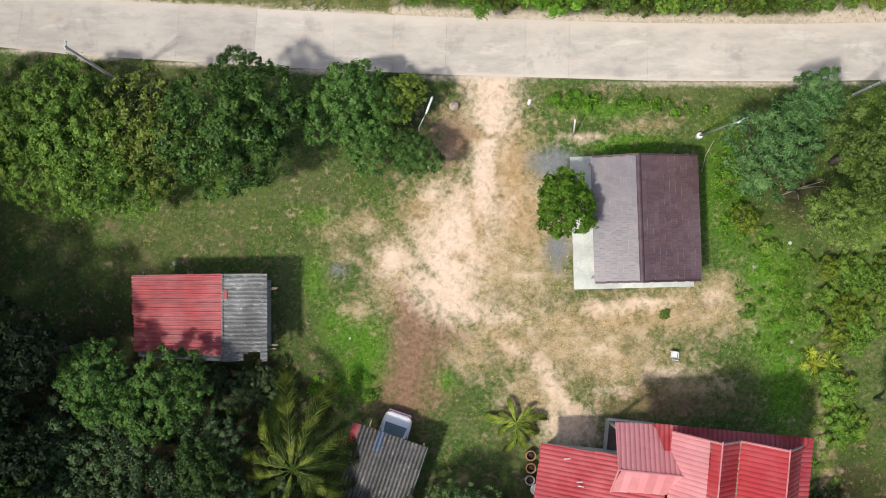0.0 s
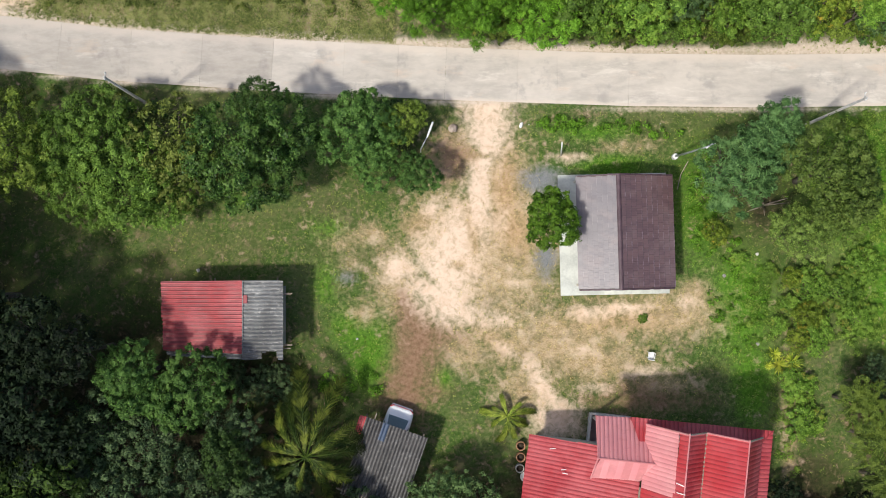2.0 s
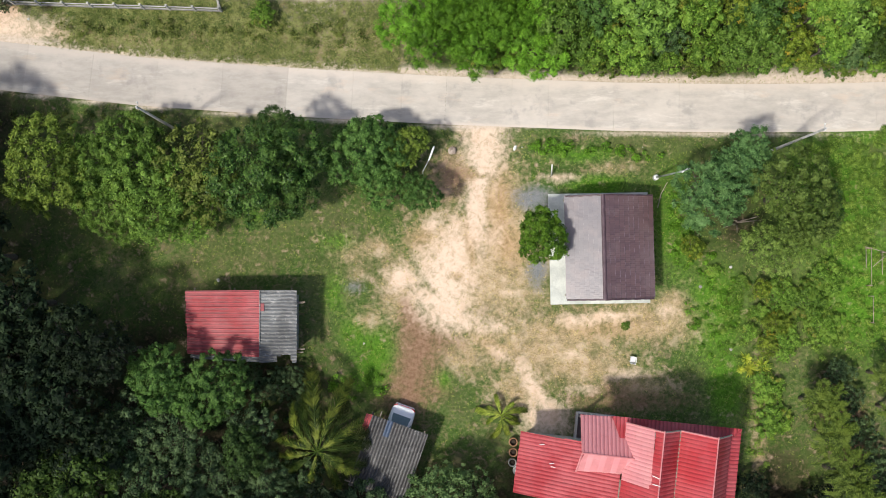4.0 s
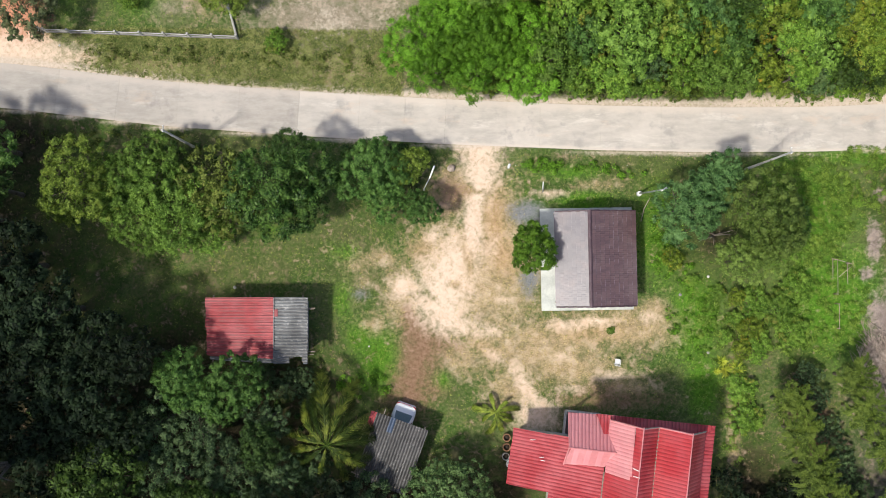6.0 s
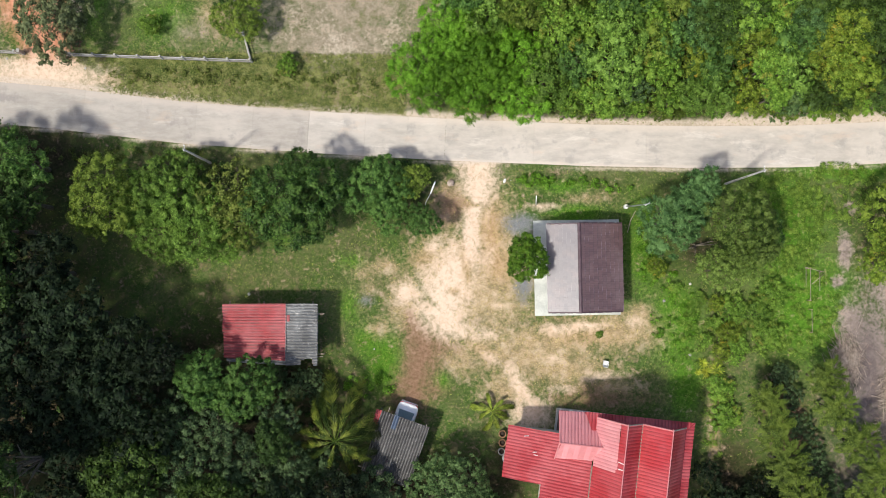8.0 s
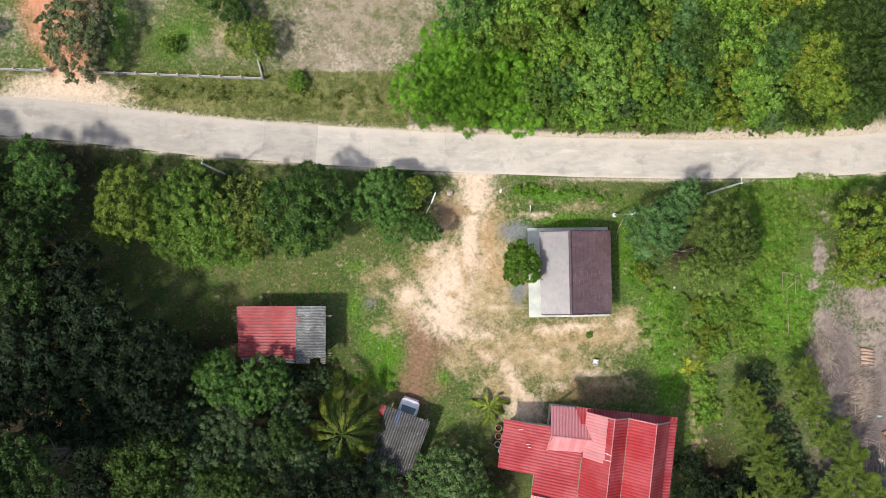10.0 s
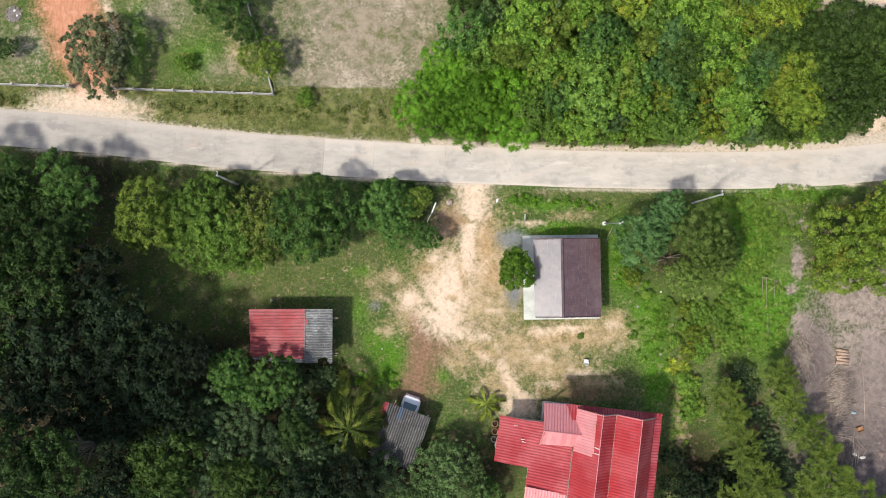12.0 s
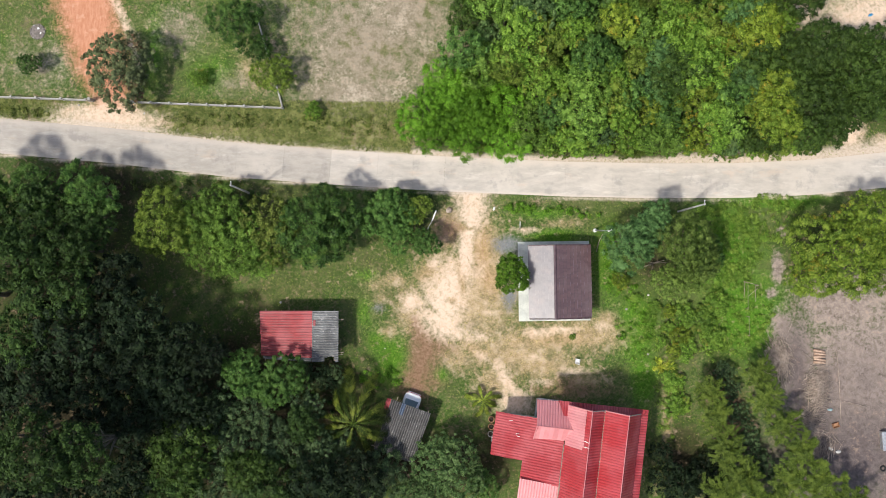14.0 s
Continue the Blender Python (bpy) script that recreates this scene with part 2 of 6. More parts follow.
GROUND = ground_material()
CONCRETE = concrete_material()
GREYER_CONCRETE = concrete_material("greyer_concrete", 0.86)
OLD_CONCRETE = concrete_material("older_grey_concrete", 0.80)
PATIO = plain("pale_patio_concrete", (0.42, 0.44, 0.41), (0.60, 0.62, 0.57), 1.0, 0.85)
RED_SHEET = sheet_material("red_painted_metal_sheet", (0.36, 0.038, 0.046), (0.49, 0.125, 0.135), 0.50, 0.60, 0.35)
RED_FRESH = sheet_material("bright_red_metal_sheet", (0.40, 0.038, 0.046), (0.48, 0.100, 0.110), 0.48, 0.6, 0.35)
PINK_SHEET = sheet_material("sun_bleached_pink_sheet", (0.62, 0.245, 0.255), (0.70, 0.33, 0.33), 0.45, 0.6, 0.5, (0.42, 0.15, 0.15))
MAUVE_SHEET = sheet_material("faded_rose_sheet", (0.54, 0.215, 0.23), (0.60, 0.27, 0.28), 0.5, 0.6, 0.45, (0.28, 0.10, 0.11))
PORCH_TILE = sheet_material("dusty_mauve_floor_tile", (0.19, 0.13, 0.13), (0.27, 0.20, 0.20), 0.7, 0.5, 0.3, (0.10, 0.07, 0.07))
GREY_SHEET = sheet_material("weathered_fibre_cement_sheet", (0.140, 0.142, 0.140), (0.30, 0.305, 0.30), 0.5, 0.8, 0.6, (0.055, 0.055, 0.055), 0.9, 0.6, 0.12)
OLD_SHEET = sheet_material("brown_grey_cement_sheet", (0.046, 0.044, 0.045), (0.125, 0.120, 0.118), 0.5, 0.75, 0.6, (0.032, 0.030, 0.029), 0.95, 0.25, 0.1)
BLUE_SHEET = sheet_material("blue_grey_plastic_sheet", (0.06, 0.09, 0.15), (0.10, 0.14, 0.21), 0.5, 0.5, 0.4, (0.08, 0.10, 0.14))
ZINC = plain("dull_zinc_flashing", (0.30, 0.30, 0.30), (0.48, 0.47, 0.45), 3.0, 0.5, 0.5)
WALL = plain("painted_render_wall", (0.50, 0.47, 0.42), (0.66, 0.62, 0.56), 0.8, 0.9)
BLOCK = plain("bare_block_wall", (0.26, 0.25, 0.235), (0.38, 0.365, 0.34), 1.5, 0.95)
TIMBER = plain("grey_weathered_timber", (0.15, 0.12, 0.09), (0.30, 0.25, 0.20), 4.0, 0.85)
BARK = plain("rough_grey_brown_bark", (0.075, 0.060, 0.047), (0.17, 0.143, 0.115), 6.0, 0.95, 0.0, 0.6)
POST = plain("pale_concrete_post", (0.42, 0.41, 0.39), (0.60, 0.58, 0.55), 2.0, 0.85)
WHITE = plain("white_paint", (0.70, 0.70, 0.68), (0.82, 0.82, 0.80), 3.0, 0.5)
STEEL = plain("galvanised_steel", (0.36, 0.38, 0.40), (0.52, 0.54, 0.56), 5.0, 0.45, 0.6)
CLAY = plain("fired_clay", (0.26, 0.13, 0.07), (0.42, 0.24, 0.14), 5.0, 0.8)
MUD = plain("dark_wet_soil", (0.020, 0.014, 0.010), (0.045, 0.032, 0.022), 8.0, 0.7)
ASH = plain("grey_ash_and_soil", (0.11, 0.095, 0.085), (0.24, 0.21, 0.19), 4.0, 0.95)
DEADWOOD = plain("bleached_dead_branches", (0.24, 0.185, 0.15), (0.48, 0.395, 0.33), 3.0, 0.9)
LOGWOOD = plain("fresh_cut_log", (0.34, 0.22, 0.155), (0.50, 0.37, 0.28), 4.0, 0.8)


def tile_material(name, one, two):
    n = Nodes(name, 0.46, 0.0, 1.0)
    o = n.each()
    c = n.mix(n.span(o, 0.0, 1.0), one, two)
    c = n.mix(n.math("MULTIPLY", n.span(n.noise(0.7, 5, 0.65), 0.45, 0.68), 0.4), c, (0.19, 0.135, 0.13))
    c = n.mix(n.math("MULTIPLY", n.span(n.noise(6, 4, 0.7), 0.58, 0.72), 0.5), c, (0.085, 0.055, 0.055))
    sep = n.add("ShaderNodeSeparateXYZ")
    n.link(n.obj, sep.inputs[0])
    # Dark band paints the shade below the overlapping tile.
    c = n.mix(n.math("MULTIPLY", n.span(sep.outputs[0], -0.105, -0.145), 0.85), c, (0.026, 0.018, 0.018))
    # Pale broken line along the tile's lower edge.
    pale_edge = n.math("MULTIPLY", n.span(sep.outputs[0], 0.17, 0.21), n.span(n.noise(1.6, 4, 0.7), 0.48, 0.62))
    c = n.mix(n.math("MULTIPLY", pale_edge, 0.55), c, (0.34, 0.28, 0.30))
    n.link(n.span(n.noise(2.0, 4), 0.3, 0.7, 0.32, 0.44), n.b.inputs["Roughness"])
    n.b.inputs["Coat Weight"].default_value, n.b.inputs["Coat Roughness"].default_value, n.b.inputs["Coat IOR"].default_value = 0.45, 0.36, 1.6
    n.bump(n.noise(30, 3), 0.2, 0.005)
    return n.done(c)


RIDGE = plain("dark_purple_ridge_tile", (0.060, 0.034, 0.042), (0.095, 0.060, 0.070), 2.5, 0.5)
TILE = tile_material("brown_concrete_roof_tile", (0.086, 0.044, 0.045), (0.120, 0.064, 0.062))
# Grey sheen of the sunward slope, put into a paler copy of the tile.
SHEEN_TILE = tile_material("sheen_mauve_roof_tile", (0.088, 0.075, 0.090), (0.108, 0.092, 0.106))
CARPAINT = plain("white_car_paint", (0.86, 0.87, 0.88), (0.90, 0.90, 0.90), 1.0, 0.22, 0.0, 0.0, 1.0)
# Grey-teal sky reflection is put into the glass colour.
CARGLASS = plain("sky_toned_glass", (0.13, 0.18, 0.185), (0.16, 0.21, 0.215), 1.0, 0.1, 0.0, 0.0, 0.6)
LENS = plain("red_tail_lamp_lens", (0.42, 0.012, 0.015), (0.50, 0.02, 0.02), 2.0, 0.2, 0.0, 0.0, 0.6)
RUBBER = plain("black_rubber", (0.018, 0.018, 0.018), (0.03, 0.03, 0.03), 5.0, 0.8)

LEAF = {
    "broad": leaf_material("mid_green_leaves", (0.028, 0.074, 0.020), (0.052, 0.118, 0.034), (0.092, 0.172, 0.056)),
    "mango": leaf_material("dark_glossy_leaves", (0.012, 0.036, 0.010), (0.028, 0.074, 0.020), (0.086, 0.155, 0.048), rough=0.38),
    "olive": leaf_material("yellow_green_leaves", (0.044, 0.080, 0.014), (0.080, 0.128, 0.024), (0.134, 0.184, 0.043)),
    "sparse": leaf_material("yellowing_leaves", (0.046, 0.072, 0.016), (0.086, 0.120, 0.030), (0.150, 0.185, 0.055), (0.17, 0.145, 0.065), -0.04),
    "spray": leaf_material("fresh_pale_green_leaves", (0.042, 0.094, 0.017), (0.084, 0.164, 0.032), (0.150, 0.250, 0.064)),
    "feather": leaf_material("blue_green_leaves", (0.026, 0.070, 0.028), (0.054, 0.122, 0.052), (0.100, 0.185, 0.085)),
    # Near-black leaves carry the wood's shade in their colour.
    "dark": leaf_material("shade_toned_forest_leaves", (0.005, 0.011, 0.007), (0.0095, 0.019, 0.0115), (0.017, 0.030, 0.017), rough=0.7, through=0.1),
    "canopy": leaf_material("dull_dark_green_leaves", (0.012, 0.029, 0.010), (0.024, 0.052, 0.017), (0.050, 0.092, 0.031), rough=0.6, through=0.14),
    "fringe": leaf_material("mid_dark_green_leaves", (0.016, 0.036, 0.010), (0.031, 0.062, 0.016), (0.058, 0.098, 0.028), through=0.2),
    "lumpy": leaf_material("dull_olive_green_leaves", (0.040, 0.076, 0.018), (0.080, 0.134, 0.033), (0.140, 0.202, 0.064)),
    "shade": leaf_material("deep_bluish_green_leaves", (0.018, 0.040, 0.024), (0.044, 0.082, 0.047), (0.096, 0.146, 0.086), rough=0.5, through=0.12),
    "dense": leaf_material("dense_bright_green_leaves", (0.028, 0.075, 0.008), (0.056, 0.125, 0.013), (0.095, 0.180, 0.024)),
    "scrub": leaf_material("mixed_scrub_leaves", (0.041, 0.098, 0.014), (0.085, 0.172, 0.028), (0.152, 0.250, 0.052), (0.24, 0.23, 0.04), 0.03),
    "gold": leaf_material("green_leaves_with_golden_tips", (0.060, 0.108, 0.014), (0.108, 0.168, 0.024), (0.172, 0.225, 0.040), (0.36, 0.26, 0.03), 0.03),
    "bamboo": leaf_material("bamboo_leaves", (0.029, 0.053, 0.010), (0.060, 0.097, 0.018), (0.106, 0.146, 0.033)),
    "lime": leaf_material("bright_feathery_leaves", (0.045, 0.120, 0.010), (0.080, 0.190, 0.018), (0.120, 0.250, 0.032)),
    "grey": leaf_material("grey_green_leaves_with_russet_tips", (0.070, 0.098, 0.060), (0.120, 0.155, 0.100), (0.185, 0.220, 0.145), (0.27, 0.14, 0.09), 0.03),
    "pale": leaf_material("dusty_green_leaves", (0.034, 0.078, 0.032), (0.068, 0.130, 0.058), (0.122, 0.190, 0.096)),
    # Palm leaflets in a shaded tone and a sunlit tone.
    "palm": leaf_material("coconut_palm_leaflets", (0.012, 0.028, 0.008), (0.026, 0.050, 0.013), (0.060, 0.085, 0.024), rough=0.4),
    "sunlit_palm": leaf_material("yellow_green_palm_leaflets", (0.018, 0.037, 0.009), (0.042, 0.072, 0.016), (0.155, 0.180, 0.042), rough=0.4),
    "young": leaf_material("young_palm_leaflets", (0.070, 0.115, 0.020), (0.125, 0.180, 0.032), (0.220, 0.260, 0.062), rough=0.5),
    "creeper": leaf_material("bright_creeper_leaves", (0.050, 0.106, 0.018), (0.095, 0.170, 0.032), (0.150, 0.225, 0.052)),
    "grass": leaf_material("grass_blades", (0.065, 0.105, 0.020), (0.110, 0.160, 0.036), (0.190, 0.215, 0.075)),
    "lushgrass": leaf_material("fresh_grass_blades", (0.050, 0.120, 0.014), (0.095, 0.190, 0.026), (0.150, 0.250, 0.050)),
    "verge": leaf_material("brownish_verge_grass", (0.072, 0.104, 0.030), (0.132, 0.165, 0.062), (0.225, 0.235, 0.125), (0.24, 0.18, 0.10), 0.02),
    "hay": leaf_material("dry_grass_blades", (0.28, 0.215, 0.115), (0.38, 0.29, 0.16), (0.52, 0.42, 0.26), through=0.1),
    "agave": leaf_material("yellow_striped_leaves", (0.10, 0.16, 0.02), (0.18, 0.25, 0.03), (0.34, 0.37, 0.07)),
}


# ---- mesh helpers ----
def mesh_of(name, verts, faces, material=None, smooth=False):
    me = bpy.data.meshes.new(name)
    me.from_pydata([tuple(map(float, v)) for v in verts], [], [tuple(map(int, f)) for f in faces])
    if material:
        me.materials.append(material)
    if smooth:
        me.polygons.foreach_set("use_smooth", [True] * len(me.polygons))
    me.update()
    return me


def tri_mesh(name, verts, tris, material):
    """A mesh out of arrays of corners and triangles."""
    me = bpy.data.meshes.new(name)
    verts, tris = np.asarray(verts, np.float32), np.asarray(tris, np.int32)
    me.vertices.add(len(verts))
    me.vertices.foreach_set("co", verts.ravel())
    me.loops.add(tris.size)
    me.loops.foreach_set("vertex_index", tris.ravel())
    me.polygons.add(len(tris))
    me.polygons.foreach_set("loop_start", np.arange(0, tris.size, 3, dtype=np.int32))
    me.materials.append(material)
    me.update(calc_edges=True)
    return me


def from_bm(name, bm, material, smooth=False):
    bmesh.ops.recalc_face_normals(bm, faces=bm.faces)
    me = bpy.data.meshes.new(name)
    bm.to_mesh(me)
    bm.free()
    if material:
        me.materials.append(material)
    if smooth:
        me.polygons.foreach_set("use_smooth", [True] * len(me.polygons))
    return me


def part(name, data, parent, m=None, label=""):
    ob = new(name, data)
    ob.parent = parent
    if m is not None:
        ob.matrix_basis = m
    if label:
        tagged(ob, label=label)
    return ob


def thing(name, m, label, category, group="", data=None, kind=""):
    ob = new(name, data)
    ob.matrix_basis = m
    return tagged(ob, label, category, group, kind)


def box_bm(sx, sy, sz, m=None, bevel=0.0, bm=None):
    """A box standing on z = 0 of its own, placed by m."""
    own = bm is None
    bm = bmesh.new() if own else bm
    made = bmesh.ops.create_cube(bm, size=1.0)["verts"]
    bmesh.ops.transform(bm, matrix=(m or Matrix()) @ Matrix.Translation((0, 0, sz / 2)) @ Matrix.Diagonal((sx, sy, sz, 1)), verts=made)
    if bevel and own:
        bmesh.ops.bevel(bm, geom=list(bm.edges), offset=bevel, segments=2, affect="EDGES")
    return bm


def box(name, sx, sy, sz, material, bevel=0.01, m=None):
    return from_bm(name, box_bm(sx, sy, sz, m, bevel), material)


def tube(points, radii, sides=8, closed=True):
    """Corners and faces of a round bar along points."""
    vs, fs = [], []
    pts = [Vector(p) for p in points]
    for i, p in enumerate(pts):
        d = (pts[min(i + 1, len(pts) - 1)] - pts[max(i - 1, 0)]).normalized()
        a = d.cross(Vector((0.31, 0.95, 0.11))).normalized()
        b = d.cross(a)
        for k in range(sides):
            w = 2 * math.pi * k / sides
            vs.append(p + float(radii[i]) * (math.cos(w) * a + math.sin(w) * b))
    for i in range(len(pts) - 1):
        for k in range(sides):
            fs.append((i * sides + k, i * sides + (k + 1) % sides, (i + 1) * sides + (k + 1) % sides, (i + 1) * sides + k))
    if closed:
        fs.append(tuple(range(sides - 1, -1, -1)))
        fs.append(tuple((len(pts) - 1) * sides + k for k in range(sides)))
    return vs, fs


def bars(name, many, material, sides=6):
    """One mesh of several round bars: (points, radii) each."""
    vs, fs = [], []
    for points, radii in many:
        v, f = tube(points, radii, sides)
        fs += [tuple(i + len(vs) for i in face) for face in f]
        vs += v
    return mesh_of(name, vs, fs, material, True)


def turned(name, profile, material, sides=24):
    """A body turned round the z axis from (radius, height) pairs."""
    vs, fs, n = [], [], len(profile)
    for k in range(sides):
        w = 2 * math.pi * k / sides
        vs += [(r * math.cos(w), r * math.sin(w), z) for r, z in profile]
    for k in range(sides):
        j = (k + 1) % sides
        fs += [(k * n + i, j * n + i, j * n + i + 1, k * n + i + 1) for i in range(n - 1)]
    return mesh_of(name, vs, fs, material, True)


# ---- ribbed roof sheets ----
def cut(poly, s):
    """Where a line at s along the first axis crosses a convex plan outline: lowest and highest second value."""
    hits = []
    for (a, b), (c, d) in zip(poly, poly[1:] + poly[:1]):
        if abs(c - a) > 1e-9 and min(a, c) - 1e-6 <= s <= max(a, c) + 1e-6:
            hits.append(b + (d - b) * (s - a) / (c - a))
    return (min(hits), max(hits)) if hits else None


def rib(s, pitch, amp, wavy):
    f = (s / pitch) % 1.0
    if wavy == "crest":
        return amp * (1 - abs(math.sin(math.pi * f)) ** 0.7)
    if wavy:
        return amp * abs(math.sin(math.pi * f)) ** 0.8
    return amp * max(0.0, min(1.0, (0.24 - abs(f - 0.5)) / 0.09))


def ribbed_roof(parent, poly, height, across, material, pitch=0.25, amp=0.035, sheet=0.76, wavy=False, seed=1, sag=0.0, lengths=1, name="roof_sheet"):
    """Sheets over a convex plan outline. across: 'x' or 'y', the axis along which the ribs follow one another; height(x, y) gives the roof's plane."""
    rng = random.Random(seed)
    turn = across == "y"
    poly = [(y, x) if turn else (x, y) for x, y in poly]
    lo, hi = min(p[0] for p in poly), max(p[0] for p in poly)
    steps = [0.0, 0.24, 0.35, 0.65, 0.76] if not wavy else [0.0, 0.12, 0.3, 0.5, 0.7, 0.88]
    s0 = lo
    while s0 < hi - 0.02:
        s1 = min(hi, s0 + sheet)
        if hi - s1 < sheet * 0.3:
            s1 = hi
        xs = sorted({round(min(max((k + f) * pitch, s0), s1), 4) for k in range(int(s0 / pitch) - 1, int(s1 / pitch) + 2) for f in steps} | {s0, s1})
        spans = [(s, cut(poly, min(max(s, lo + 1e-4), hi - 1e-4))) for s in xs]
        spans = [(s, c) for s, c in spans if c and c[1] - c[0] > 0.01]
        if len(spans) > 1:
            for seg in range(lengths):
                lift, skew, slide = rng.uniform(-0.006, 0.012) + 0.012 * (seg % 2), rng.uniform(-0.006, 0.006), rng.uniform(-0.05, 0.05)
                vs, fs, rise, cols = [], [], [], 5
                for s, (t0, t1) in spans:
                    a, b = t0 + (t1 - t0) * seg / lengths, t0 + (t1 - t0) * (seg + 1) / lengths
                    if seg:
                        a -= 0.08
                    else:
                        a += slide
                    for down in (0.0, 0.012):
                        for j in range(cols):
                            t = a + (b - a) * j / (cols - 1)
                            x, y = (t, s) if turn else (s, t)
                            dip = sag * math.sin(math.pi * (s - lo) / (hi - lo)) * math.sin(math.pi * j / (cols - 1))
                            rise.append(rib(s, pitch, amp, wavy) / amp)
                            vs.append((x, y, height(x, y) + rib(s, pitch, amp, wavy) + lift + skew * (s - s0) - dip - down))
                n = len(spans)
                row = 2 * cols
                for i in range(n - 1):
                    for j in range(cols - 1):
                        p, q = i * row + j, (i + 1) * row + j
                        fs += [(p, q, q + 1, p + 1), (p + cols + 1, q + cols + 1, q + cols, p + cols)]
                    p, q, e = i * row, (i + 1) * row, cols - 1
                    fs += [(p, p + cols, q + cols, q), (p + e, q + e, q + e + cols, p + e + cols)]
                me = mesh_of(name, vs, fs, material)
                me.attributes.new("rise", "FLOAT", "POINT").data.foreach_set("value", rise)
                part(name, me, parent)
        s0 = s1


def plane3(p, q, r):
    """The height of the plane through three places."""
    p, q, r = Vector(p), Vector(q), Vector(r)
    n = (q - p).cross(r - p)
    return lambda x, y: p.z - (n.x * (x - p.x) + n.y * (y - p.y)) / n.z


# ---- ground ----
ROAD_LINE = [(-2500, 190), (-90, 22.6), (-47.2, 18.88), (-35.15, 18.0), (-23.1, 16.73), (-11.07, 15.99), (0.0, 15.48), (12.96, 15.1), (21.97, 15.04), (30.98, 15.18), (38.79, 15.6), (47.1, 16.55), (75, 21.5), (2500, 420)]
ROAD_HALF = 1.85


def band(X, Y, line, widths):
    """1 on a line, one half at its width, falling off beyond."""
    best = np.zeros_like(X)
    for (a, b), wa, wb in zip(zip(line, line[1:]), widths, widths[1:]):
        dx, dy = b[0] - a[0], b[1] - a[1]
        t = np.clip(((X - a[0]) * dx + (Y - a[1]) * dy) / (dx * dx + dy * dy), 0, 1)
        d = np.hypot(X - a[0] - t * dx, Y - a[1] - t * dy)
        best = np.maximum(best, 1 - 0.5 * d / (wa + (wb - wa) * t))
    return best


def blob(X, Y, x, y, rx, ry, turn=0.0, most=1.0):
    c, s = math.cos(radians(turn)), math.sin(radians(turn))
    u, v = (X - x) * c + (Y - y) * s, -(X - x) * s + (Y - y) * c
    return np.clip(most - 0.5 * np.hypot(u / rx, v / ry), 0, 1)


def top(X, Y, *rows):
    best = np.zeros_like(X)
    for row in rows:
        best = np.maximum(best, blob(X, Y, *row))
    return best


def road_offset(X, Y):
    """Metres from the road's centre line, to the north positive."""
    xs, ys = zip(*ROAD_LINE)
    return Y - np.interp(X, xs, ys)


